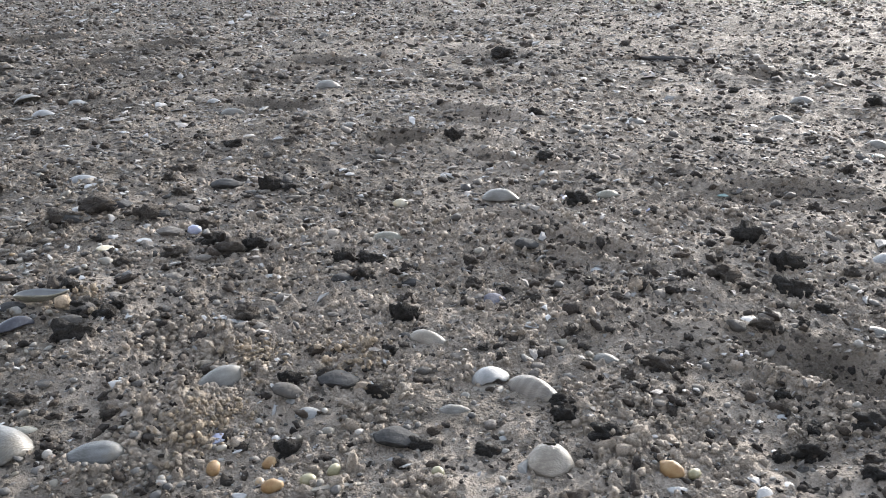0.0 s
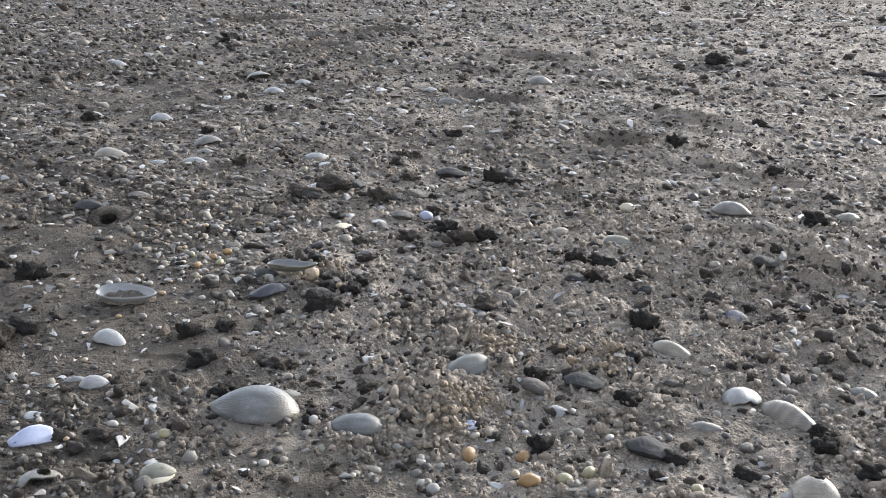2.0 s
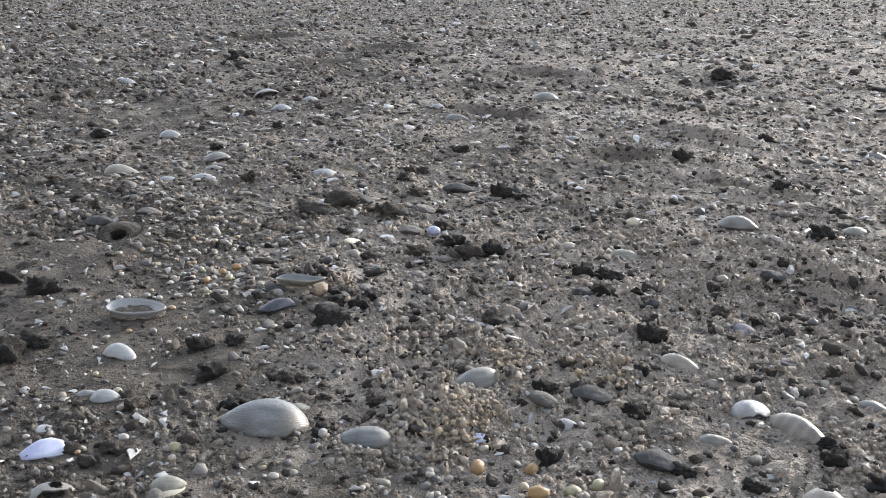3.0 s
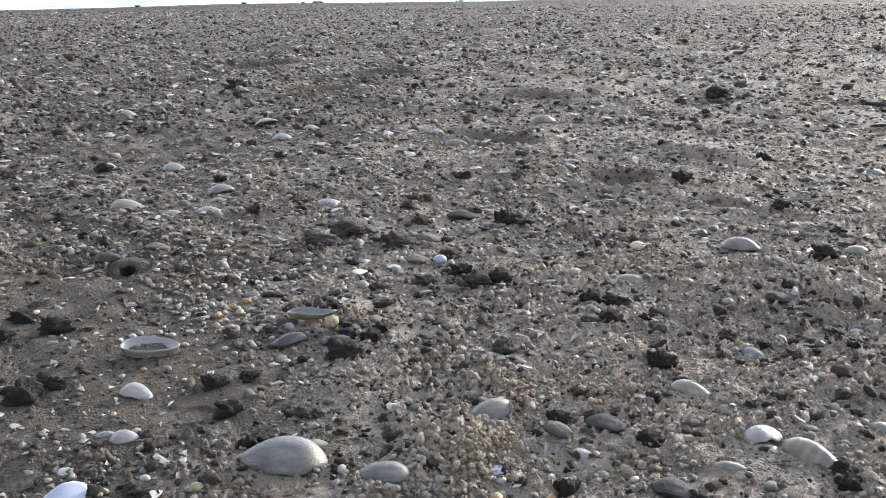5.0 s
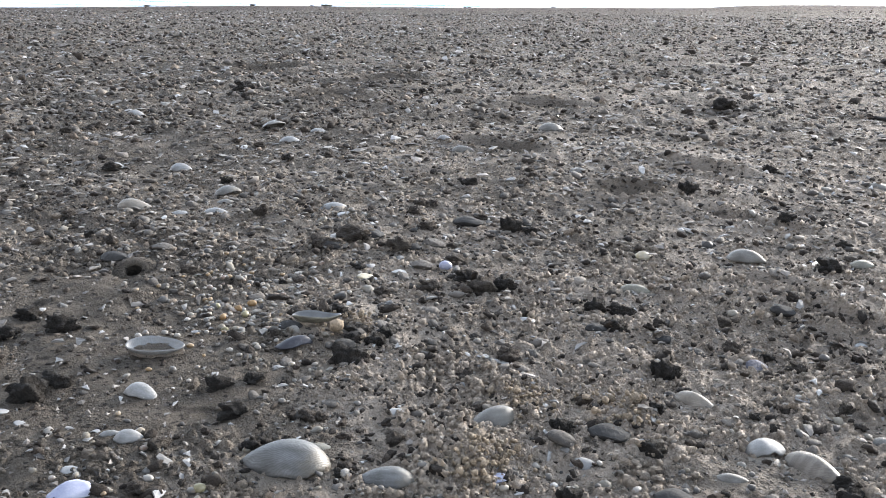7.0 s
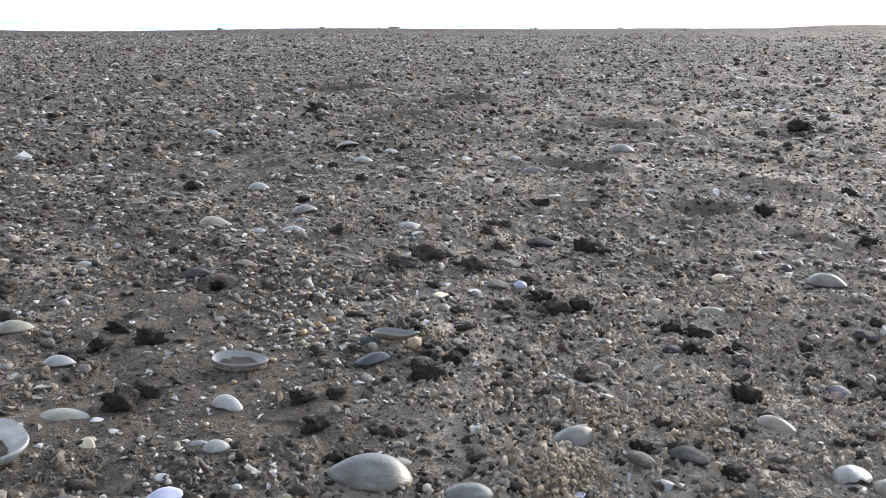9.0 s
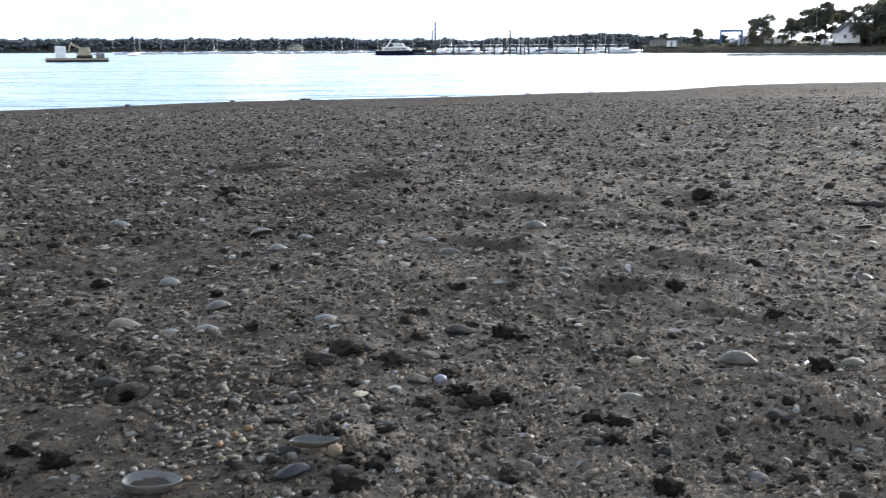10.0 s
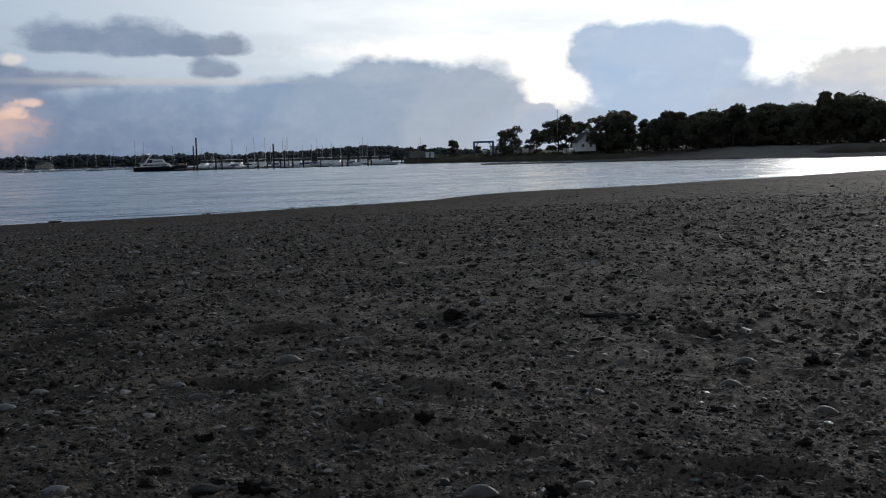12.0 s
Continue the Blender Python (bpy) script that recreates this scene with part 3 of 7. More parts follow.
def ground_z(x, y, bumps=True, knobs=False):
    x, y = np.asarray(x, float), np.asarray(y, float)
    s = (y - SHORE_SLOPE * x) / 1.0716
    s = s + 0.35 * np.sin(x * 0.21 + 0.5) + 0.25 * np.sin(x * 0.53)
    fall = np.clip((s - 3.5) / (SHORE_S - 3.5), 0, None)
    z = WATER_Z * np.where(fall < 1, fall ** 1.12, 1 + 1.12 * (fall - 1))
    z = np.maximum(z, -3.2)
    r = np.hypot(x - EYE[0], y - EYE[1])
    z = z + 0.10 * np.clip((r - 8) / 40, 0, 1) * fbm(x, y, 9.0, 5)
    if not bumps:
        return z
    dry = np.clip((SHORE_S - 12 - s) / 8, 0.06, 1)
    side = np.abs(np.degrees(np.arctan2(x - EYE[0], y - EYE[1])) - 10.0)
    dry = dry * np.clip((62.0 - side) / 10.0, 0.0, 1.0) * np.clip(r / 0.4, 0, 1)
    # trodden: flattening round the LEVEL places, done to fit the camera's view.
    trodden = 1.0
    for px, py, rad in LEVEL:
        trodden = trodden * (1 - 0.9 * np.exp(-((x - px) ** 2 + (y - py) ** 2) / rad ** 2))
    z = z + dry * (0.020 * fbm(x, y, 0.60, 11, 2) + (0.012 + 0.0025 * np.clip(r - 1, 0, 5)) * fbm(x, y, 0.14, 23, 2) + 0.010 * fbm(x, y, 0.042, 37, 2)) * trodden
    for hx, hy, a, b, turn, depth in HOLLOWS:
        c, k = math.cos(radians(turn)), math.sin(radians(turn))
        u, v = ((x - hx) * c + (y - hy) * k) / a, (-(x - hx) * k + (y - hy) * c) / b
        q = u * u + v * v
        z = z - 1.7 * depth * np.exp(-(q ** 1.35)) + 0.5 * depth * np.exp(-((np.sqrt(q) - 1.55) / 0.35) ** 2)
    for hx, hy, rad, up in HEAPS:
        z = z + up * np.exp(-((x - hx) ** 2 + (y - hy) ** 2) / rad ** 2)
    q = np.hypot(x - BURROW[0], y - BURROW[1])
    z = z - 0.11 * np.exp(-(q / 0.032) ** 4)
    if knobs:
        near = np.clip((7.0 - r) / 3.0, 0, 1) * np.clip((r - 0.55) / 0.2, 0, 1) * np.clip((48.0 - side) / 6.0, 0, 1)
        open_ = (1 - 0.93 * bare(x, y)) * (1 - 0.35 * pressed(x, y)) * near * (0.7 + 0.3 * trodden)
        heap = crumbly(x, y)
        big = open_ * np.clip(0.12 + 0.85 * heap + 1.0 * fbm(x, y, 0.16, 301), 0, 0.7)
        mid = open_ * np.clip(0.40 + 0.50 * heap + 0.8 * fbm(x, y, 0.10, 303), 0, 0.72)
        z = z + 1.3 * knob_field(x, y, 0.0095, 311, mid, 0.26, 0.50) + 1.4 * knob_field(x, y, 0.016, 321, big, 0.22, 0.48) + 0.9 * knob_field(x, y, 0.045, 331, 0.5 * big, 0.16, 0.36)
    return z


def link_arrays(name, verts, faces, mat, smooth=True):
    """One mesh object from arrays of corners and of faces that all have the same number of corners."""
    verts, faces = np.asarray(verts, np.float32), np.asarray(faces, np.int32)
    me = bpy.data.meshes.new(name)
    n, k = faces.shape
    me.vertices.add(len(verts))
    me.vertices.foreach_set("co", verts.ravel())
    me.loops.add(n * k)
    me.loops.foreach_set("vertex_index", faces.ravel())
    me.polygons.add(n)
    me.polygons.foreach_set("loop_start", np.arange(n, dtype=np.int32) * k)
    me.polygons.foreach_set("use_smooth", np.full(n, smooth))
    me.update(calc_edges=True)
    me.validate()
    me.materials.append(mat)
    return new(name, me)


def wet_and_shade(mat, darkened=(0.325, 0.325, 0.322)):
    """Darken sand low on the beach, where the last tide wetted it, and by its damp and painted-shade value."""
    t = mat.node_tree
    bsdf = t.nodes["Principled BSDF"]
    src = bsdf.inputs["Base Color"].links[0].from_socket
    # damp: holds real damp together with light and shade put into the tone.
    damp, darken = t.nodes.new("ShaderNodeAttribute"), t.nodes.new("ShaderNodeMix")
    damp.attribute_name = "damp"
    darken.data_type, darken.blend_type = "RGBA", "MULTIPLY"
    darken.inputs[7].default_value = (*darkened, 1)
    t.links.new(damp.outputs["Fac"], darken.inputs[0])
    t.links.new(src, darken.inputs[6])
    src = darken.outputs[2]
    pos = t.nodes.new("ShaderNodeNewGeometry").outputs["Position"]
    sep = t.nodes.new("ShaderNodeSeparateXYZ")
    t.links.new(pos, sep.inputs[0])
    wet = t.nodes.new("ShaderNodeMapRange")
    wet.inputs["From Min"].default_value, wet.inputs["From Max"].default_value = -0.22, -0.75
    t.links.new(sep.outputs[2], wet.inputs["Value"])
    mix = t.nodes.new("ShaderNodeMix")
    mix.data_type, mix.blend_type = "RGBA", "MULTIPLY"
    mix.inputs[7].default_value = (0.47, 0.38, 0.33, 1)
    t.links.new(wet.outputs[0], mix.inputs[0])
    t.links.new(src, mix.inputs[6])
    t.links.new(mix.outputs[2], bsdf.inputs["Base Color"])


def tone_in(ob, x, y):
    """Give each corner of a mesh the damp and painted-shade value of its place."""
    ob.data.attributes.new("damp", "FLOAT", "POINT").data.foreach_set("value", damp_and_shade(x, y).astype(np.float32))


wet_and_shade(SAND)
wet_and_shade(PELLET, (0.38, 0.38, 0.375))
ring = np.concatenate([np.linspace(0.0, 0.72, 22), 0.73 * 1.0042 ** np.arange(0, 304), 2.615 * 1.0075 ** np.arange(0, 112), 6.05 * 1.0135 ** np.arange(0, 142), 41.0 * 1.06 ** np.arange(0, 60)])
turns = np.radians(np.concatenate([np.arange(-42.0, -29.0, 0.4), np.arange(-29.0, 51.0, 0.125), np.arange(51.0, 62.0, 0.4), np.arange(62.0, 318.0, 4.0)]))
rr, aa = np.meshgrid(ring[1:], turns, indexing="ij")
gx_, gy_ = EYE[0] + rr * np.sin(aa), EYE[1] + rr * np.cos(aa)
gz_ = ground_z(gx_, gy_, knobs=True)
rows_n, cols_n = rr.shape
vid = np.arange(rows_n * cols_n).reshape(rows_n, cols_n)
nxt = np.roll(vid, -1, axis=1)
quads = np.stack([vid[:-1], nxt[:-1], nxt[1:], vid[1:]], -1).reshape(-1, 4)[:, ::-1]
inner = np.stack([vid[0], np.roll(vid[0], -1), np.full(cols_n, rows_n * cols_n), np.full(cols_n, rows_n * cols_n + 1)], -1)
quads = np.concatenate([quads, inner])
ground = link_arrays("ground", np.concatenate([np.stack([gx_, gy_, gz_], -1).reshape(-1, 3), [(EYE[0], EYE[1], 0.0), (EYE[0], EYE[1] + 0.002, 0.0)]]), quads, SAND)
tone_in(ground, np.append(gx_, (EYE[0], EYE[0])), np.append(gy_, (EYE[1], EYE[1] + 0.002)))
tagged(ground, "grey-brown damp sand beach, trodden and crumbly, falling to the water", "beach", kind="structure")

# ---------- water ----------
WATER = bpy.data.materials.new("bay_water")
WATER.use_nodes = True
t = WATER.node_tree
b = t.nodes["Principled BSDF"]
b.inputs["Base Color"].default_value = (0.03, 0.125, 0.25, 1)
b.inputs["Specular Tint"].default_value = (0.84, 0.96, 1.0, 1)
b.inputs["IOR"].default_value = 1.34
co = t.nodes.new("ShaderNodeTexCoord").outputs["Object"]
mp = t.nodes.new("ShaderNodeMapping")
mp.inputs["Rotation"].default_value, mp.inputs["Scale"].default_value = (0, 0, radians(-22)), (0.45, 1.0, 1.0)
t.links.new(co, mp.inputs[0])
heights = []
for s, d in ((1.3, 3), (0.12, 2), (0.38, 3), (0.17, 2)):
    n = t.nodes.new("ShaderNodeTexNoise")
    n.inputs["Scale"].default_value, n.inputs["Detail"].default_value = s, d
    t.links.new(mp.outputs[0], n.inputs["Vector"])
    heights.append(n.outputs[0])
# cat's-paws: breezes roughen the water in patches
paws = t.nodes.new("ShaderNodeMapRange")
paws.inputs["From Min"].default_value, paws.inputs["From Max"].default_value = 0.38, 0.62
paws.inputs["To Min"].default_value, paws.inputs["To Max"].default_value = 0.15, 0.30
t.links.new(heights[3], paws.inputs["Value"])
t.links.new(paws.outputs[0], b.inputs["Roughness"])
prev = None
for h, st, dist in ((heights[0], 0.8, 0.24), (heights[1], 0.8, 0.30), (heights[2], 1.0, 0.60)):
    k = t.nodes.new("ShaderNodeBump")
    k.inputs["Strength"].default_value, k.inputs["Distance"].default_value = st, dist
    t.links.new(h, k.inputs["Height"])
    if prev:
        t.links.new(prev, k.inputs["Normal"])
    prev = k.outputs[0]
t.links.new(prev, b.inputs["Normal"])
water = link_arrays("water", [(-4500, 5, WATER_Z), (4500, 5, WATER_Z), (4500, 4500, WATER_Z), (-4500, 4500, WATER_Z)], [(0, 1, 2, 3)], WATER, False)
tagged(water, "calm bay water with fine ripples, mirroring the evening sky", "water", kind="structure")


def far(az, d, z=0.0):
    """A place at an azimuth, clockwise from +y in degrees, and a distance from EYE, to fit the camera's view."""
    return Vector((EYE[0] + d * math.sin(radians(az)), EYE[1] + d * math.cos(radians(az)), z))


# ---------- far land ----------
BANK = material("bank_scrub", [(0.045, 0.042, 0.03), (0.075, 0.069, 0.048), (0.1275, 0.1125, 0.0825)], 0.25, 0.95, 0.8, 3, coords="Object")
FAR_SAND = material("far_sand", [(0.1294, 0.1164, 0.09923), (0.1725, 0.1552, 0.1336), (0.207, 0.1854, 0.1552)], 0.3, 0.95, 0.3, 4, coords="Object")


def land(name, outline, rise, mat, label, ease=0.0):
    """Land from its waterline inward. outline: azimuth, distance; rise: metres inland and height above the water."""
    az = np.arange(outline[0][0], outline[-1][0] + 0.01, 0.3)
    d0 = np.interp(az, [o[0] for o in outline], [o[1] for o in outline])
    verts = []
    for inland, up in rise:
        for a, d in zip(az, d0):
            k = min(1.0, (a - az[0]) / ease) if ease else 1.0
            wob = 0.12 * up * noise.noise((a * 1.3, inland * 0.1, 4.0)) + 0.5 * min(inland, 6) * noise.noise((a * 2.0, inland, 1.0)) * 0.3
            verts.append(far(a, d + inland + wob, WATER_Z + k * up * (1 + 0.25 * noise.noise((a * 0.9, inland * 0.05, 0.0)))))
    w = len(az)
    faces = [(i * w + j, i * w + j + 1, (i + 1) * w + j + 1, (i + 1) * w + j) for i in range(len(rise) - 1) for j in range(w - 1)]
    ob = link_arrays(name, [tuple(v) for v in verts], faces, mat)
    return tagged(ob, label, "land", kind="structure")


land("far_bank", [(18.4, 300), (21, 292), (24, 280), (28, 262), (31, 252), (34, 246)],
     [(0, -0.6), (0.3, 0.9), (2.5, 1.7), (9, 2.0), (60, 2.2), (200, 2.6)], BANK, "dark scrubby bank with a low timber bulkhead along the far shore")
land("far_beach", [(29.0, 258), (32, 246), (35, 232), (37.5, 214), (38.6, 200), (42, 196), (50, 194), (60, 170), (75, 150)],
     [(0, -0.5), (1.5, 0.15), (10, 0.8), (24, 2.2), (45, 3.0), (120, 3.6), (300, 4.0)], FAR_SAND, "pale sand beach sloping up to dark woods")
land("sand_bar", [(23.2, 192), (26, 194), (30, 196), (34, 196), (38.9, 196)], [(-1.8, -0.25), (-0.5, 0.26), (0.8, 0.28), (2.2, -0.25)], BANK, "thin dark sand bar barely above the water")
land("marsh_edge", [(40.5, 203), (44, 198), (50, 197), (62, 172)], [(6, 0.2), (7, 1.5), (12, 2.3), (22, 2.6), (34, 2.0)], BANK, "dark marsh grass bank above the far beach", 4.0)
land("far_shore", [(-40, 640), (-10, 700), (5, 760), (14, 800), (22, 830), (30, 700)], [(0, -0.5), (3, 0.6), (15, 2.0), (80, 4.0), (400, 8.0)], BANK, "low wooded shore across the bay")


# ---------- loose beach litter ----------


def ico(level):
    bm = bmesh.new()
    bmesh.ops.create_icosphere(bm, subdivisions=level, radius=1.0)
    v = np.array([q.co[:] for q in bm.verts])
    f = np.array([[q.index for q in p.verts] for p in bm.faces])
    bm.free()
    return v, f


ICO1, ICO2 = ico(1), ico(2)



def lumps(shape, count, rough, flat, seed):
    """Several uneven variants of a round lump: knobs and dents at two scales."""
    r = np.random.default_rng(seed)
    v, f = shape
    made = []
    for _ in range(count):
        k = np.ones(len(v))
        for freq, amp in ((1.4, 1.6), (3.2, 1.0)):
            for _ in range(3):
                w = r.normal(size=3)
                k += rough * amp * 0.8 * np.sin(freq * (v @ w) + r.uniform(0, 6.28))
        k = np.clip(k, 0.45, 1.7) * (1 + 0.5 * rough * r.normal(size=len(v)))
        made.append((v * k[:, None] * np.array([1.0, r.uniform(0.6, 0.95), flat * r.uniform(0.75, 1.25)]), f))
    return made


def rock():
    """A coarse round lump of 32 faces."""
    v = [(1, 0, 0), (-1, 0, 0), (0, 1, 0), (0, -1, 0), (0, 0, 1), (0, 0, -1)]
    f, seen = [], {}

    def mid(a, b):
        k = (min(a, b), max(a, b))
        if k not in seen:
            m = Vector(v[a]) + Vector(v[b])
            seen[k] = len(v)
            v.append(tuple(m.normalized()))
        return seen[k]

    for a, b, c in ((0, 2, 4), (2, 1, 4), (1, 3, 4), (3, 0, 4), (2, 0, 5), (1, 2, 5), (3, 1, 5), (0, 3, 5)):
        x_, y_, z_ = mid(a, b), mid(b, c), mid(c, a)
        f += [(a, x_, z_), (x_, b, y_), (z_, y_, c), (x_, y_, z_)]
    return np.array(v, float), np.array(f)


ROCK = rock()


def knobbly(count, flat, seed, shape=ICO1):
    """Crumbs like small berries: knobs standing out round a core."""
    r = np.random.default_rng(seed)
    v, f = shape
    made = []
    for _ in range(count):
        k = np.full(len(v), 0.62)
        for _ in range(9):
            w = r.normal(size=3)
            w /= np.linalg.norm(w)
            c, rad = r.uniform(0.45, 0.62), r.uniform(0.30, 0.48)
            dot = v @ w
            inside = rad * rad - c * c * (1 - dot * dot)
            hit = c * dot + np.sqrt(np.clip(inside, 0, None))
            k = np.maximum(k, np.where((inside > 0) & (dot > 0), hit, 0))
        k = k * (1 + 0.05 * r.normal(size=len(v)))
        made.append((v * k[:, None] * np.array([1.15, r.uniform(0.75, 1.1), flat * r.uniform(0.8, 1.25)]), f))
    return made


def craggy(count, flat, seed):
    """Torn crumbs of peat: uneven all over, with hollows and points."""
    r = np.random.default_rng(seed)
    made = []
    for v, f in knobbly(count, flat, seed, ICO2):
        stretch = np.array([r.uniform(0.8, 1.5), r.uniform(0.7, 1.0), 1.0])
        made.append((v * stretch * (1 + 0.20 * r.normal(size=(len(v), 1))), f))
    return made


def flakes(count, seed):
    """Broken bits of shell: bent thin plates with ragged outlines."""
    r = np.random.default_rng(seed)
    made = []
    for _ in range(count):
        n = 6
        a = np.sort(r.uniform(0, 2 * np.pi, n))
        rad = r.uniform(0.55, 1.0, n)
        x, y = rad * np.cos(a), 0.6 * rad * np.sin(a)
        bend = r.uniform(0.15, 0.4)
        top = np.stack([x, y, 0.25 - bend * (x * x + y * y)], -1)
        v = np.concatenate([top, top - (0, 0, 0.12), [(0, 0, 0.27)]])
        f = []
        for i in range(n):
            j = (i + 1) % n
            f += [(i, j, 2 * n), (i, n + i, j), (j, n + i, n + j)]
        made.append((v, np.array(f)))
    return made


def scatter(name, shapes, x, y, size, mat, sink=0.35, tilt=0.35, seed=1, smooth=True, coarse=None, lift=0.0, fine=None, reach=3.2):
    """All pieces of one kind of litter, joined, lying on the sand."""
    r = np.random.default_rng(seed)
    pick = r.integers(0, len(shapes), len(x))
    off = np.hypot(x - EYE[0], y - EYE[1])
    if coarse:
        pick = np.where(off > reach, len(shapes) + r.integers(0, len(coarse), len(x)), pick)
        shapes = shapes + coarse
    if fine:
        pick = np.where(off < 1.75, len(shapes) + r.integers(0, len(fine), len(x)), pick)
        shapes = shapes + fine
    z = ground_z(x, y, knobs=True) + lift
    vs, fs, base = [], [], 0
    for k, (v, f) in enumerate(shapes):
        at = np.nonzero(pick == k)[0]
        if not len(at):
            continue
        m = len(at)
        turn = r.uniform(0, 6.283, m)
        c, s = np.cos(turn)[:, None], np.sin(turn)[:, None]
        tx, ty = r.normal(0, tilt, m)[:, None], r.normal(0, tilt, m)[:, None]
        px, py, pz = v[None, :, 0], v[None, :, 1], v[None, :, 2]
        pz2 = pz + tx * px + ty * py
        px2, py2 = px - tx * pz, py - ty * pz
        sz = size[at][:, None]
        q = np.stack([x[at][:, None] + sz * (px2 * c - py2 * s), y[at][:, None] + sz * (px2 * s + py2 * c),
                      z[at][:, None] + sz * (pz2 + (0.5 - sink) * np.abs(v[:, 2]).max())], -1)
        vs.append(q.reshape(-1, 3))
        fs.append((f[None] + (np.arange(m) * len(v))[:, None, None]).reshape(-1, f.shape[1]) + base)
        base += m * len(v)
    verts = np.concatenate(vs)
    ob = link_arrays(name, verts, np.concatenate(fs), mat, smooth)
    if mat is PELLET:
        tone_in(ob, verts[:, 0], verts[:, 1])
    return ob


def sector(n, r0, r1, power, a0=-40.0, a1=56.0, seed=0):
    """Random places in front: r0 to r1 metres off, thinning out with distance by the given power."""
    r = np.random.default_rng(seed)
    u = r.uniform(0, 1, n)
    if abs(power - 2) < 1e-6:
        d = r0 * (r1 / r0) ** u
    else:
        e = 2 - power
        d = (r0 ** e + u * (r1 ** e - r0 ** e)) ** (1 / e)
    a = np.radians(r.uniform(a0, a1, n))
    return EYE[0] + d * np.sin(a), EYE[1] + d * np.cos(a), d


# where large shells lie, no litter pokes through
KEEP_OFF = [(-0.025, 0.645, 0.046), (0.097, 0.615, 0.032), (-0.252, 0.996, 0.036), (-0.009, 1.106, 0.034), (-0.514, 0.695, 0.050), (-0.265, 0.597, 0.022), (-0.234, 0.514, 0.020), (-0.114, 0.523, 0.022), (0.432, 0.541, 0.024), (0.776, 0.331, 0.014), (0.244, 0.750, 0.030), (0.585, 0.650, 0.022),
            (0.629, 0.606, 0.026), (0.582, 0.445, 0.026), (0.877, 1.424, 0.030), (0.539, 0.780, 0.022), (-0.467, 0.818, 0.03), (-0.539, 0.990, 0.022)]


def keep(x, y, d, chance, seed):
    r = np.random.default_rng(seed)
    chance = np.where(np.hypot(x - BURROW[0], y - BURROW[1]) < 0.028, 0, chance)
    for px, py, rad in KEEP_OFF:
        chance = np.where(np.hypot(x - px, y - py) < rad, 0, chance)
    ok = r.uniform(0, 1, len(x)) < chance
    return x[ok], y[ok], d[ok]


def clear(x, y):
    """Whether a place is free of the large shells."""
    return all(math.hypot(x - px, y - py) > rad + 0.012 for px, py, rad in KEEP_OFF)


def octa():
    v = np.array([(1, 0, 0), (-1, 0, 0), (0, 1, 0), (0, -1, 0), (0, 0, 1), (0, 0, -1)], float)
    f = np.array([(0, 2, 4), (2, 1, 4), (1, 3, 4), (3, 0, 4), (2, 0, 5), (1, 2, 5), (3, 1, 5), (0, 3, 5)])
    return v, f


FAR_BITS = lumps(octa(), 12, 0.22, 0.5, 77)
FAR_PLATES = lumps(octa(), 12, 0.18, 0.16, 78)

# sand crumbs
x, y, d = sector(105000, 0.75, 3.6, 2.0, seed=21)
x, y, d = keep(x, y, d, np.clip(-0.02 + 0.60 * crumbly(x, y) + 2.0 * fbm(x, y, 0.085, 61), 0, 1) * (1 - 0.93 * bare(x, y)) * (1 - 0.45 * pressed(x, y)), 22)
sz = np.clip(np.random.default_rng(23).lognormal(math.log(0.0024), 0.42, len(x)), 0.001, 0.0055) * (0.85 + 0.9 * np.clip(fbm(x, y, 0.085, 61), 0, 0.5)) * (0.8 + 0.2 * np.clip(d, 1, 5))
tagged(scatter("sand_crumb", lumps(ROCK, 28, 0.24, 0.85, 3), x, y, sz, PELLET, 0.60, 0.6, 24, coarse=FAR_BITS, reach=2.1), "small grey-brown crumbs of sand thrown up on the beach", "sand", kind="stuff")
x, y = (np.concatenate([np.random.default_rng(30 + i + 50 * k).normal(c[k], 1.2 * c[2], 110) for i, c in enumerate(((0.235, 0.652, 0.020), (0.20, 0.615, 0.018), (0.30, 0.80, 0.02), (0.05, 1.10, 0.025), (0.43, 0.76, 0.025)))]) for k in (0, 1))
tagged(scatter("ochre_crumb", lumps(ICO1, 12, 0.18, 0.85, 4), x, y, np.random.default_rng(36).lognormal(math.log(0.0026), 0.40, len(x)), OCHRE, 0.0, 0.4, 37, lift=np.random.default_rng(37).uniform(0.001, 0.007, len(x))), "ochre-tinted crumbs of sand on the heaps", "sand", kind="stuff")

# lumps of caked sand
x, y, d = sector(26000, 1.5, 18.0, 1.5, seed=131)
x, y, d = keep(x, y, d, np.clip(0.3 + 1.2 * np.clip(fbm(x, y, 0.40, 165) + 0.2, 0, 1), 0, 1) * (1 - 0.95 * bare(x, y)) * (1 - 0.5 * pressed(x, y)), 132)
sz = np.random.default_rng(133).lognormal(math.log(0.0062), 0.45, len(x)) * (0.75 + 0.13 * np.clip(d, 1, 8))
tagged(scatter("caked_sand", knobbly(20, 0.5, 14), x, y, np.minimum(sz, 0.007 + 0.0045 * d), CAKED, 0.45, 0.25, 134, coarse=FAR_BITS), "small lumps of caked grey-brown sand", "sand", kind="stuff")

# pebbles
x, y, d = sector(36000, 0.75, 12.0, 1.65, seed=41)
patch = np.clip(0.05 + 1.1 * np.clip(fbm(x, y, 0.30, 71) + 0.02, 0, 1) + 0.8 * blot(x, y, -0.16, 1.22, 0.16, 0.28) + 0.5 * blot(x, y, -0.25, 1.75, 0.5, 0.35) + 0.35 * blot(x, y, 0.25, 0.55, 0.3, 0.09), 0, 1)
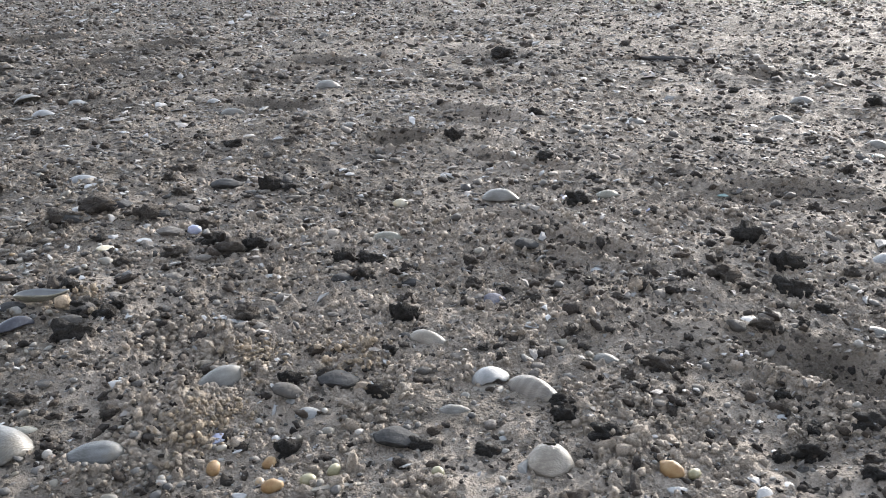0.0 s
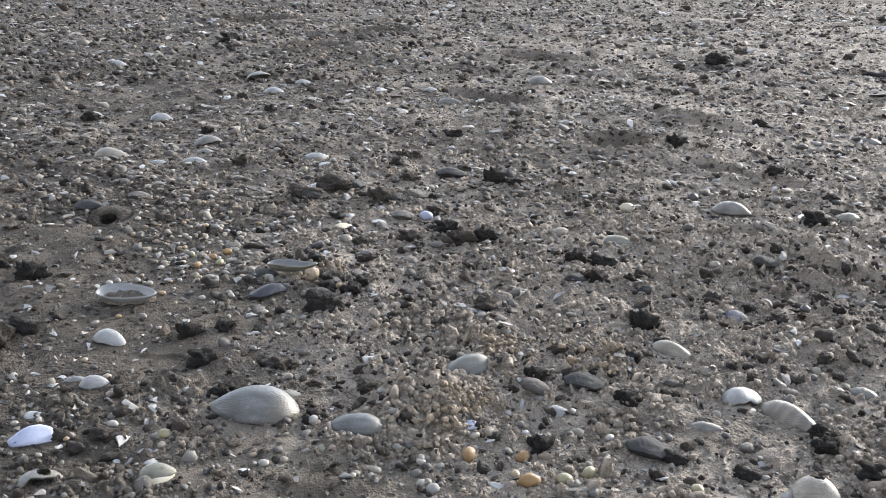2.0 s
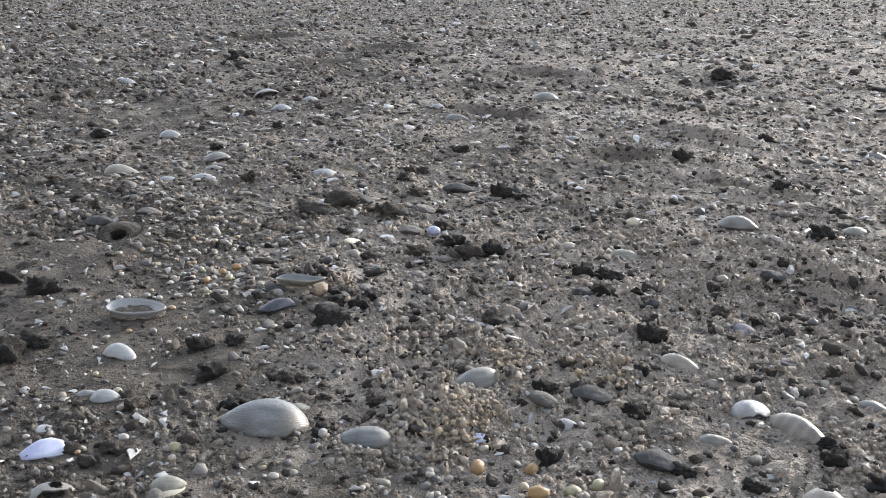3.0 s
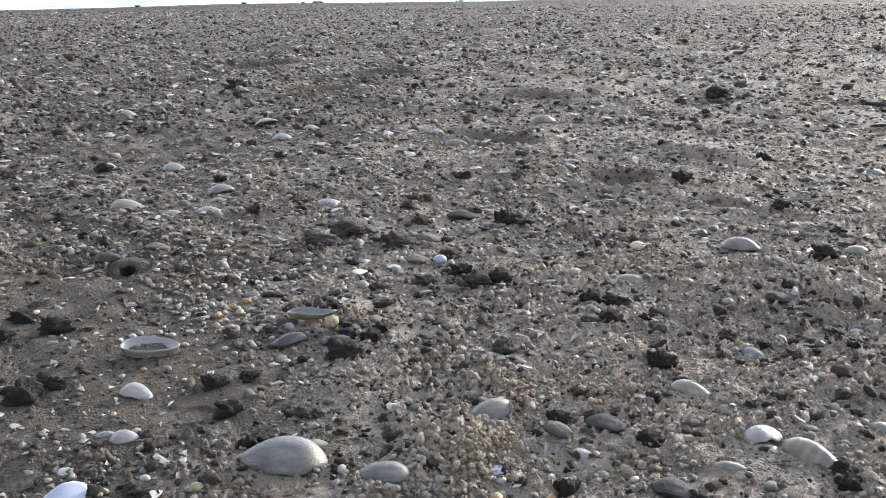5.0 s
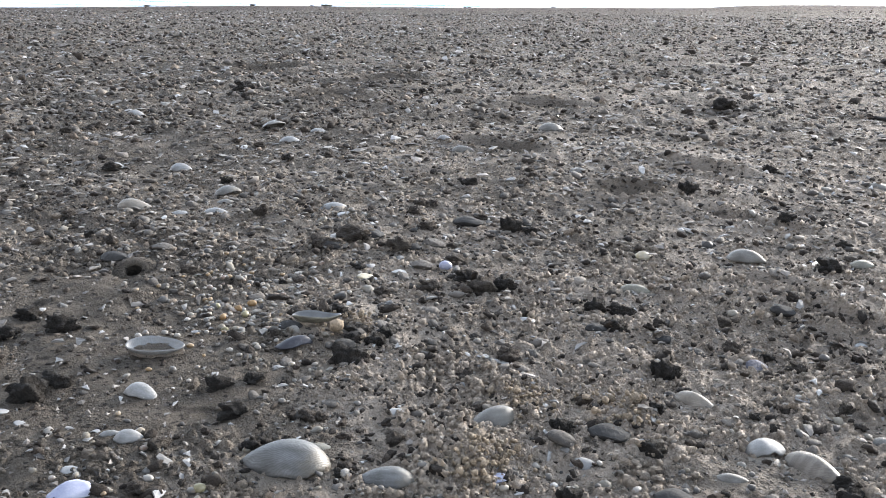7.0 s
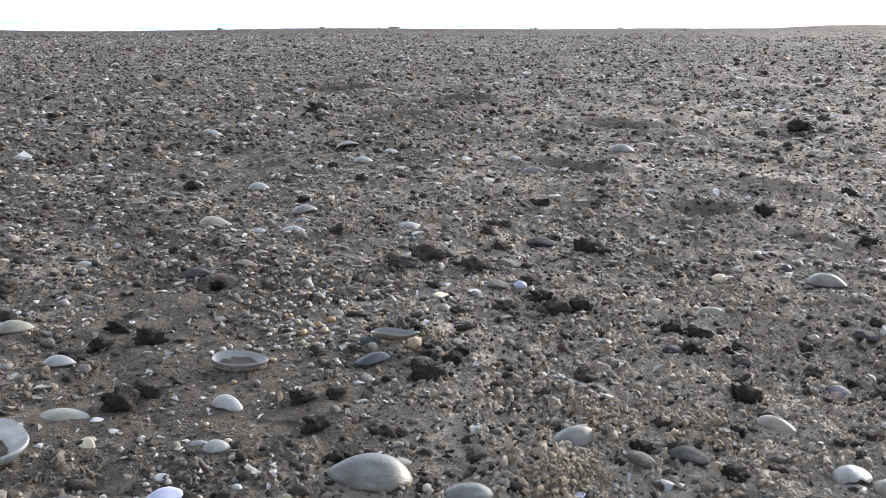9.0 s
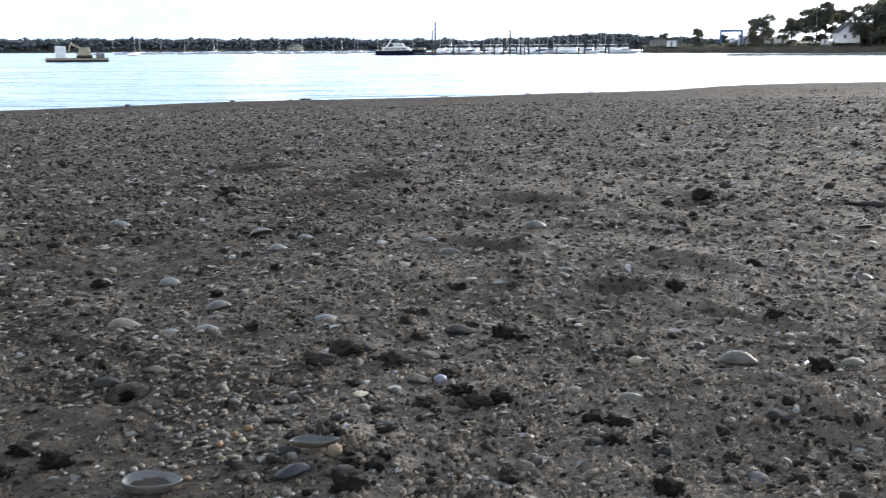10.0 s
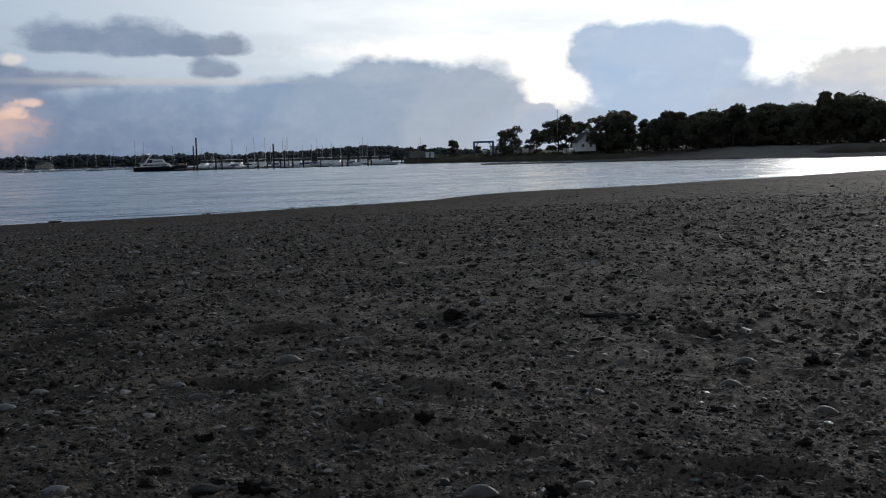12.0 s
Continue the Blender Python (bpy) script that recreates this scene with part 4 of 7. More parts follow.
x, y, d = keep(x, y, d, patch * (1 - 0.92 * bare(x, y)) * (1 - 0.6 * crumbly(x, y)) * (1 - 0.5 * pressed(x, y)), 42)
sz = np.random.default_rng(43).lognormal(math.log(0.0034), 0.45, len(x)) * (0.75 + 0.25 * np.clip(d, 1, 6))
tagged(scatter("pebble_litter", lumps(ICO1, 12, 0.12, 0.52, 5), x, y, np.minimum(sz, 0.014), PEBBLE, 0.3, 0.25, 44, coarse=FAR_BITS, fine=lumps(ICO2, 12, 0.08, 0.6, 55)), "mixed small grey, tan and pale pebbles strewn on sand", "pebbles", kind="stuff")

# flat stones
x, y, d = sector(30000, 0.8, 20.0, 1.5, seed=51)
x, y, d = keep(x, y, d, np.clip(0.30 + 0.55 * np.clip(fbm(x, y, 0.4, 81) + 0.35, 0, 1) + 0.4 * weedy(x, y), 0, 1) * (1 - 0.95 * bare(x, y)) * (1 - 0.6 * crumbly(x, y)) * (1 - 0.5 * pressed(x, y)) * np.clip(0.07 + 0.35 * (d - 0.9), 0, 1), 52)
sz = np.random.default_rng(53).lognormal(math.log(0.0088), 0.42, len(x)) * (0.85 + 0.12 * np.clip(d, 1, 6))
tagged(scatter("flat_stone_litter", lumps(ICO1, 20, 0.14, 0.40, 6), x, y, np.minimum(sz, 0.012 + 0.003 * d), STONE, 0.35, 0.2, 54, coarse=FAR_BITS, fine=lumps(ICO2, 16, 0.11, 0.42, 56)), "small flat grey stones half sunk in sand", "stones", kind="stuff")

# broken shell
x, y, d = sector(22000, 0.8, 21.0, 1.4, seed=61)
x, y, d = keep(x, y, d, np.clip(0.25 + 0.8 * np.clip(fbm(x, y, 0.5, 91) + 0.3, 0, 1), 0, 1) * (1 - 0.4 * crumbly(x, y)), 62)
sz = np.random.default_rng(63).lognormal(math.log(0.0062), 0.5, len(x)) * (0.7 + 0.2 * np.clip(d, 1, 10))
tagged(scatter("shell_bits", flakes(12, 7), x, y, np.minimum(sz, 0.04), FLAKE, 0.1, 0.30, 64, False, coarse=FAR_PLATES), "broken bits of pale shell scattered over the beach", "shells", kind="stuff")

# grey shards of shell and slate, lying flat
x, y, d = sector(60000, 1.1, 20.0, 1.6, seed=161)
x, y, d = keep(x, y, d, np.clip(0.30 + 0.9 * np.clip(fbm(x, y, 0.6, 191) + 0.3, 0, 1), 0, 1) * np.clip(0.15 + 0.5 * (d - 1.1), 0, 1) * (1 - 0.5 * crumbly(x, y)) * (1 - 0.95 * bare(x, y)) * (1 - 0.5 * pressed(x, y)), 162)
sz = np.random.default_rng(163).lognormal(math.log(0.0068), 0.5, len(x)) * (0.8 + 0.15 * np.clip(d, 1, 9))
tagged(scatter("grey_shards", flakes(14, 17), x, y, np.minimum(sz, 0.008 + 0.006 * d), SHARD, 0.1, 0.16, 164, False, coarse=FAR_PLATES, reach=2.8), "grey shards of shell and slate lying flat on the sand", "shards", kind="stuff")

# fine grit of shell and slate, also on the smooth sand
x, y, d = sector(20000, 0.72, 3.2, 1.7, seed=261)
x, y, d = keep(x, y, d, np.clip(0.55 + 1.2 * fbm(x, y, 0.12, 265), 0.15, 1) * (1 - 0.4 * crumbly(x, y)), 262)
sz = np.random.default_rng(263).lognormal(math.log(0.0021), 0.45, len(x)) * (0.8 + 0.2 * d)
tagged(scatter("shell_grit", lumps(octa(), 16, 0.3, 0.5, 41), x, y, np.minimum(sz, 0.006), SHARD, 0.3, 0.3, 264, False), "fine grey grit of broken shell and slate on the sand", "grit", kind="stuff")
x, y, d = sector(6500, 0.72, 3.0, 1.7, seed=266)
x, y, d = keep(x, y, d, np.clip(0.5 + 1.5 * fbm(x, y, 0.15, 267), 0.1, 1) * (1 - 0.4 * crumbly(x, y)), 268)
sz = np.random.default_rng(269).lognormal(math.log(0.0027), 0.45, len(x)) * (0.8 + 0.2 * d)
tagged(scatter("peat_crumbs", lumps(ROCK, 16, 0.3, 0.6, 43), x, y, np.minimum(sz, 0.008), CLOD, 0.35, 0.3, 270), "dark crumbs of peat and dried weed on the sand", "peat", kind="stuff")

# dark peat
x, y, d = sector(56000, 0.9, 20.0, 1.5, seed=71)
x, y, d = keep(x, y, d, np.clip(0.22 + 1.0 * np.clip(fbm(x, y, 0.45, 95) + 0.15, 0, 1) + 0.45 * weedy(x, y), 0, 1) * (1 - 0.9 * bare(x, y)) * (1 - 0.5 * pressed(x, y)) * np.clip(0.45 + 0.22 * d, 0, 1), 72)
sz = np.random.default_rng(73).lognormal(math.log(0.0058), 0.50, len(x)) * (0.80 + 0.10 * np.clip(d, 1, 9))
tagged(scatter("peat_crumbs", knobbly(22, 0.5, 8), x, y, np.minimum(sz, 0.008 + 0.0042 * d), CLOD, 0.3, 0.3, 74, coarse=FAR_BITS, fine=craggy(22, 0.62, 58)), "dark crumbs of peat and dried weed on the sand", "peat", kind="stuff")

# litter out to the waterline
for name, count, med, mat, seed, label, cat in (
        ("peat_crumbs", 6000, 0.015, CLOD, 251, "dark crumbs of peat and dried weed on the sand", "peat"),
        ("caked_sand", 5000, 0.016, CAKED, 252, "small lumps of caked grey-brown sand", "sand"),
        ("flat_stone_litter", 3500, 0.015, STONE, 253, "small flat grey stones half sunk in sand", "stones")):
    x, y, d = sector(count, 9.0, 46.0, 0.9, seed=seed)
    on = (y - SHORE_SLOPE * x) / 1.0716 < SHORE_S - 0.9 - 9.0 * np.random.default_rng(seed + 3).uniform(0, 1, len(x)) ** 2
    x, y = x[on], y[on]
    sz = np.random.default_rng(seed).lognormal(math.log(med), 0.5, len(x))
    tagged(scatter(name, lumps(octa(), 14, 0.22, 0.42, seed), x, y, np.minimum(sz, 0.045), mat, 0.3, 0.2, seed, False), label, cat, kind="stuff")

# the same litter round about
for name, shapes, count, med, mat, seed, label, cat in (
        ("caked_sand", FAR_BITS, 9000, 0.0085, CAKED, 231, "small lumps of caked grey-brown sand", "sand"),
        ("grey_shards", FAR_PLATES, 13000, 0.0085, SHARD, 232, "grey shards of shell and slate lying flat on the sand", "shards"),
        ("peat_crumbs", FAR_BITS, 9000, 0.0090, CLOD, 233, "dark crumbs of peat and dried weed on the sand", "peat"),
        ("pebble_litter", FAR_BITS, 9000, 0.0050, PEBBLE, 235, "mixed small grey, tan and pale pebbles strewn on sand", "pebbles"),
        ("flat_stone_litter", FAR_BITS, 6000, 0.0100, STONE, 236, "small flat grey stones half sunk in sand", "stones"),
        ("shell_bits", FAR_PLATES, 5000, 0.0080, FLAKE, 234, "broken bits of pale shell scattered over the beach", "shells")):
    x, y, d = sector(count, 0.35, 6.5, 1.25, 50.0, 326.0, seed)
    ok = np.random.default_rng(seed + 40).uniform(0, 1, len(x)) < np.clip(0.85 + 1.2 * fbm(x, y, 0.5, seed), 0.3, 1)
    x, y = x[ok], y[ok]
    sz = np.random.default_rng(seed).lognormal(math.log(med), 0.45, len(x))
    tagged(scatter(name, shapes, x, y, sz, mat, 0.25, 0.2, seed, False), label, cat, kind="stuff")


# ---------- shells, stones and clods that can be told apart ----------
def bm_mesh(name, bm, mat, smooth=True):
    me = bpy.data.meshes.new(name)
    for f in bm.faces:
        f.smooth = smooth
    bm.to_mesh(me)
    bm.free()
    me.materials.append(mat)
    return me


def part(name, bm, mat, parent, label="", smooth=False):
    ob = new(name, bm_mesh(name, bm, mat, smooth))
    ob.parent = parent
    if label:
        ob["label"] = label
    return ob


def valve(seed, wide=0.62, high=0.20, thick=0.018, beak=(-0.10, 0.24), taper=0.22, ragged=0.0, hole=None, cut=0.0, warp=0.0, lined=False, point=0.0):
    """One half of a clam shell of unit length: rings of growth round the beak, an outer and an inner face and a rim between them."""
    r = random.Random(seed)
    rings, segs = 20, 40
    bm = bmesh.new()
    ph = [r.uniform(0, 6.28) for _ in range(6)]

    def at(i, j, down):
        rho, th = i / rings, 2 * math.pi * j / segs
        edge = 1 + ragged * (math.sin(5 * th + ph[0]) * 0.5 + math.sin(9 * th + ph[1]) * 0.35 + math.sin(17 * th + ph[2]) * 0.3)
        edge *= 1 + 0.015 * math.sin(3 * th + ph[3])
        side = math.copysign(abs(math.sin(th)) ** (1 + point * max(0.0, -math.cos(th))), math.sin(th))
        ox, oy = 0.5 * math.cos(th), 0.5 * wide * side * (1 - taper * math.cos(th))
        if cut:
            oy = max(oy, -0.5 * wide * (1 - cut) + 0.03 * math.sin(14 * ox + ph[4]))
        x = beak[0] * (1 - rho) + ox * rho * (edge if rho > 0.8 else 1)
        y = beak[1] * (1 - rho) + oy * rho * (edge if rho > 0.8 else 1)
        c = max(-0.999, min(0.999, x / 0.5))
        e = c * c + (y / (0.5 * wide * max(0.3, 1 - taper * c) * math.sqrt(1 - c * c) ** (point * max(0.0, -c)))) ** 2
        z = high * max(0.0, 1 - e) ** 0.72 * (1 + 0.35 * (x * beak[0] + y * beak[1]) / 0.12)
        z += (0.0022 * math.sin(rho * 17 + ph[1] + 0.4 * math.sin(th)) + 0.0016 * math.sin(rho * 41 + 0.9 * math.sin(2 * th) + ph[2])) * rho * rho + 0.010 * math.sin(3 * th + ph[5]) * rho
        z += warp * x * y
        k = 1 - 0.03 * down
        return Vector((x * k, y * k, z - thick * down))

    skin = []
    for down in (0, 1):
        top = bm.verts.new(at(0, 0, down))
        skin.append((top, [[bm.verts.new(at(i, j, down)) for j in range(segs)] for i in range(1, rings + 1)]))
    for down, (top, rows) in enumerate(skin):
        for j in range(segs):
            k = (j + 1) % segs
            q = [top, rows[0][j], rows[0][k]]
            bm.faces.new(q[::-1] if down else q).material_index = int(lined and down)
            for i in range(rings - 1):
                if hole and (at(i + 1, j, 0).xy - Vector(hole[:2])).length < hole[2]:
                    continue
                q = [rows[i][j], rows[i + 1][j], rows[i + 1][k], rows[i][k]]
                bm.faces.new(q[::-1] if down else q).material_index = int(lined and down)
    a, b = skin[0][1][-1], skin[1][1][-1]
    for j in range(segs):
        k = (j + 1) % segs
        bm.faces.new((a[j], b[j], b[k], a[k]))
    bmesh.ops.recalc_face_normals(bm, faces=bm.faces)
    return bm


def lie(ob, x, y, turn, size, sink=0.0, rx=0.0, ry=0.0):
    """Lay a thing of unit size on the sand."""
    zs = ground_z(np.array([x, x + 0.3 * size, x - 0.3 * size, x, x]), np.array([y, y, y, y + 0.2 * size, y - 0.2 * size]))
    ob.matrix_basis = pose(x, y, float(np.mean(zs)) - sink, rx, ry, turn) @ Matrix.Diagonal((size, size, size, 1))
    return ob


def shell(x, y, length, turn, mat, label, seed, sink=0.004, rx=0.0, ry=0.0, group="", **shape):
    shape.setdefault("ragged", 0.05 if seed > 24 else 0.02)
    if seed > 24:
        sink, shape["high"] = sink + 0.009, shape.get("high", 0.2) * 0.95
    ob = lie(new("clam_shell", bm_mesh("clam_shell", valve(seed, **shape), mat)), x, y, turn, length, sink, rx, ry)
    return tagged(ob, label, "shell", group)


def dish(x, y, length, turn, mat, inner_mat, label, seed, fill, fill_mat, rise=0.0, rx=0.0, ry=0.0, **shape):
    """A shell lying on its back with sand in it."""
    root = new("open_clam_shell")
    lie(root, x, y, turn, length, -rise, rx, ry)
    bm = valve(seed, lined=True, **shape)
    high = shape.get("high", 0.2)
    bmesh.ops.transform(bm, matrix=Matrix.Translation((0, 0, high * 0.95)) @ Matrix.Rotation(math.pi, 4, "X"), verts=bm.verts)
    part("valve", bm, mat, root, smooth=True).data.materials.append(inner_mat)
    if fill:
        wide, taper = shape.get("wide", 0.62), shape.get("taper", 0.22)
        bm = bmesh.new()
        grid = []
        for i in range(9):
            row = []
            for j in range(28):
                th, q = 2 * math.pi * j / 28, fill * (i + 0.3) / 8.3
                px, py = 0.5 * q * math.cos(th), -0.5 * q * wide * math.sin(th) * (1 - taper * math.cos(th))
                z = high * (0.50 + 0.22 * noise.noise((px * 14, py * 14, seed)) - (0.22 if i == 8 else 0))
                row.append(bm.verts.new((px, py, z)))
            grid.append(row)
        bm.faces.new(grid[0])
        for i in range(8):
            for j in range(28):
                k = (j + 1) % 28
                bm.faces.new((grid[i][j], grid[i + 1][j], grid[i + 1][k], grid[i][k]))
        bmesh.ops.recalc_face_normals(bm, faces=bm.faces)
        part("sand_fill", bm, fill_mat, root, "grey sand lying in the shell", smooth=True)
    return tagged(root, label, "shell")


def lump_mesh(name, seed, mat, flat=0.7, rough=0.3, knobs=2.2, level=3, facet=0.0):
    """An uneven lump of about unit length, knobbly or, with facet, broken flat."""
    bm = bmesh.new()
    bmesh.ops.create_icosphere(bm, subdivisions=level, radius=0.5)
    r = random.Random(seed)
    o = Vector((r.uniform(-9, 9), r.uniform(-9, 9), r.uniform(-9, 9)))
    cuts = [(Vector((r.gauss(0, 1), r.gauss(0, 1), r.gauss(0, 1))).normalized(), r.uniform(0.30, 0.44)) for _ in range(9)] if facet else []
    sx = r.uniform(0.62, 0.85)
    for v in bm.verts:
        d = v.co.normalized()
        k = 1 + rough * (noise.noise(d * knobs * 0.6 + o) * 1.1 + noise.noise(d * knobs * 1.6 + o) * 0.7 + noise.noise(d * knobs * 3.6 + o) * 0.6 + noise.noise(d * knobs * 7 + o) * 0.4 * (0 if facet else 1))
        p = d * 0.5 * k
        for n, far_ in cuts:
            over = p.dot(n) - far_
            if over > 0:
                p -= n * over * facet
        v.co = Vector((p.x, p.y * sx, p.z * flat))
    return bm_mesh(name, bm, mat, not facet)


def clod_mesh(seed, flat):
    """Crumbs of peat stuck together: knobs of many sizes standing out round a core."""
    r = random.Random(seed)
    bm = bmesh.new()
    bmesh.ops.create_icosphere(bm, subdivisions=3, radius=1.0)
    knobs = []
    for k in range(34):
        w = Vector((r.gauss(0, 1), r.gauss(0, 1), r.gauss(0, 0.8))).normalized()
        knobs.append((w, r.uniform(0.24, 0.42), r.uniform(0.07, 0.19)))
    o = Vector((r.uniform(-9, 9), r.uniform(-9, 9), r.uniform(-9, 9)))
    sy = r.uniform(0.7, 0.95)
    for v in bm.verts:
        d = v.co.normalized()
        out = 0.26 * (1 + 0.5 * noise.noise(d * 1.2 + o))
        for w, c, rad in knobs:
            dot = d.dot(w)
            inside = rad * rad - c * c * (1 - dot * dot)
            if inside > 0 and dot > 0:
                out = max(out, c * dot + math.sqrt(inside))
        p = d * out * (1 + 0.42 * noise.noise(d * 5 + o) + 0.30 * noise.noise(d * 11 + o))
        v.co = Vector((p.x, p.y * sy, p.z * flat * 1.2))
    return bm_mesh("mud_clod", bm, CLOD_ONE)


CLODS = [clod_mesh(100 + i, (0.62, 0.5, 0.7, 0.45, 0.55, 0.66)[i]) for i in range(6)]
STONES = [lump_mesh("flat_stone", 200 + i, SLATE, (0.3, 0.4, 0.28, 0.45)[i], 0.12, 1.6, 3, 0.85) for i in range(4)]


BROWN = []
for me in CLODS:
    BROWN.append(me.copy())
    BROWN[-1].materials[0] = BROWN_CLOD


def clod(x, y, size, turn, seed, label="knobbly dark peat clod lying on sand", flat=1.0, brown=False):
    if brown:
        label = label.replace("dark peat", "brown sandy")
    ob = lie(new("mud_clod", (BROWN if brown else CLODS)[seed % 6]), x, y, turn, size, -0.12 * size)
    ob.scale.z *= flat
    return tagged(ob, label, "clod", "peat clods on the beach")


def stone(x, y, size, turn, seed, mat=None, label="flat dark grey slate stone on sand", sink=0.0, rx=0.0):
    me = STONES[seed % 4]
    if mat:
        me = me.copy()
        me.materials[0] = mat
    ob = lie(new("flat_stone", me), x, y, turn, size, sink - 0.08 * size, rx)
    return tagged(ob, label, "stone", "stones on the beach")


def chip(x, y, size, turn, seed, mat, label, rx=12.0, ry=8.0, curl=0.35, slim=0.6):
    """A broken flake of shell: a bent thin plate with a ragged outline."""
    r = random.Random(seed)
    bm = bmesh.new()
    n = 14
    corner = [r.uniform(0.30, 0.54) for _ in range(5)]
    outline = [corner[int(5 * k / n)] * (1 - 5 * k / n % 1) + corner[(int(5 * k / n) + 1) % 5] * (5 * k / n % 1) for k in range(n)]
    faces = []
    for down in (0, 1):
        rows = []
        for i in range(1, 5):
            row = []
            for k in range(n):
                th, q = 2 * math.pi * k / n, outline[k] * i / 4
                px, py = q * math.cos(th), q * slim * math.sin(th)
                row.append(bm.verts.new((px, py, 0.10 - curl * (px * px + 0.3 * py * py) + 0.05 * math.sin(4 * px + seed) - 0.035 * down)))
            rows.append(row)
        mid = bm.verts.new((0, 0, 0.10 + 0.05 * math.sin(seed) - 0.035 * down))
        for k in range(n):
            j = (k + 1) % n
            bm.faces.new((mid, rows[0][k], rows[0][j]))
            for i in range(3):
                bm.faces.new((rows[i][k], rows[i + 1][k], rows[i + 1][j], rows[i][j]))
        faces.append(rows[-1])
    for k in range(n):
        j = (k + 1) % n
        bm.faces.new((faces[0][k], faces[1][k], faces[1][j], faces[0][j]))
    bmesh.ops.recalc_face_normals(bm, faces=bm.faces)
    ob = lie(new("shell_chip", bm_mesh("shell_chip", bm, mat)), x, y, turn, size, 0.02 * size, rx, ry)
    return tagged(ob, label, "shell chip", "shell chips on the beach")


# the large shells
shell(-0.028, 0.655, 0.116, -3, SHELL_BIG, "large pale grey clam shell, domed side up on sand", 1, 0.003, rx=-8, wide=0.60, high=0.27, beak=(0.14, 0.16), taper=-0.42, point=0.9)
shell(0.097, 0.615, 0.076, -4, SHELL_BIG, "grey clam shell with darker lines, half sunk", 2, 0.005, rx=-6, wide=0.56, high=0.23, beak=(0.15, 0.15), taper=-0.2, point=0.5)
shell(0.008, 0.700, 0.062, -12, SHELL_GREEN, "thin brown-grey shell almost buried in sand", 3, 0.006, wide=0.55, high=0.13, beak=(0.1, 0.2))
shell(0.244, 0.750, 0.078, 14, SHELL_PALE, "pale clam shell, domed side up beside crumbly sand", 4, 0.002, rx=-8, ry=-6, wide=0.56, high=0.25, beak=(0.22, 0.12), taper=-0.15)
dish(-0.252, 0.996, 0.094, -9, SHELL_CUP, SHELL_CUP, "open pale clam shell on its back, filled with sand", 5, 0.97, SAND, 0.0, rx=6, wide=0.50, high=0.17, thick=0.022)
dish(-0.009, 1.106, 0.085, -4, SHELL_GREEN, SHELL_SLATE, "open grey-brown clam shell lying on its back on dark stones", 6, 0.0, SLATE, 0.004, rx=-6, wide=0.46, high=0.16, thick=0.022)
dish(-0.514, 0.695, 0.098, 4, SHELL_CUP, SHELL_OCHRE, "thick open clam shell with ochre lining and sand inside", 7, 0.46, CAKED, 0.002, rx=12, ry=4, wide=0.86, high=0.28, thick=0.05, taper=0.05, beak=(-0.1, 0.35))
shell(0.585, 0.650, 0.053, 8, SHELL_WHITE, "bright white shell, domed side up, broken front edge", 8, -0.001, rx=-10, wide=0.74, high=0.30, cut=0.12, thick=0.03)
shell(0.629, 0.606, 0.084, -54, SHELL_STRIPE, "tan and grey striped clam shell with ochre edge", 9, 0.002, wide=0.50, high=0.24, beak=(-0.2, 0.12))
shell(0.578, 0.630, 0.052, -20, SHELL_TAN, "pale brown shell piece under a white shell", 10, 0.003, wide=0.6, high=0.14)
shell(0.539, 0.780, 0.068, -45, SHELL_TAN, "slim tan shell half buried in crumbly sand", 11, 0.002, wide=0.42, high=0.22, beak=(-0.25, 0.08))
shell(0.582, 0.445, 0.054, -8, SHELL_TAN, "round tan shell with a hole broken in its top", 12, -0.002, wide=0.9, high=0.42, beak=(0, 0.25), taper=0.05, hole=(0.03, 0.18, 0.13))
shell(0.345, 0.640, 0.037, -12, SHELL_WHITE, "small whitish shell dome among pebbles", 13, 0.002, wide=0.6, high=0.26)
shell(0.516, 0.588, 0.044, -17, SHELL_PALE, "long pale shell half sunk among pebbles", 14, 0.003, wide=0.45, high=0.2)
shell(0.760, 0.668, 0.045, -45, SHELL_PALE, "pale shell half sunk in crumbs of sand", 15, 0.003, wide=0.6, high=0.25)
shell(0.877, 1.424, 0.082, -22, SHELL_PALE, "smooth pale clam shell at the edge of a hollow", 16, -0.004, rx=-6, wide=0.55, high=0.28)
shell(1.105, 1.372, 0.058, 0, SHELL_GREEN, "dull grey-brown shell beside a dark clod", 17, 0.0, wide=0.5, high=0.22)
shell(0.589, 1.256, 0.064, -18, SHELL_GREEN, "dull brown shell sunk in sand", 18, 0.002, wide=0.5, high=0.22)
shell(-0.243, 0.852, 0.055, -32, SHELL_WHITE, "small white shell with a sandy brown back", 19, 0.001, rx=-10, wide=0.62, high=0.28, beak=(-0.2, 0.15))
shell(-0.539, 0.990, 0.052, 3, SHELL_WHITE, "clean white clam shell, domed side up", 20, -0.002, rx=-8, wide=0.62, high=0.25)
shell(-0.467, 0.818, 0.074, -6, SHELL_GREEN, "green-grey clam shell flat on sand", 21, 0.002, wide=0.6, high=0.12)
shell(-0.669, 1.126, 0.066, 20, SHELL_GREEN, "green-brown clam shell, domed side up", 22, 0.0, rx=-6, wide=0.55, high=0.26)
shell(-0.231, 0.724, 0.038, 10, SHELL_WHITE, "small bluish white shell dome", 23, 0.0, rx=-6, wide=0.66, high=0.32)
shell(-0.258, 0.738, 0.027, 16, SHELL_WHITE, "thin white shell sliver beside a shell dome", 24, 0.0, wide=0.4, high=0.2)
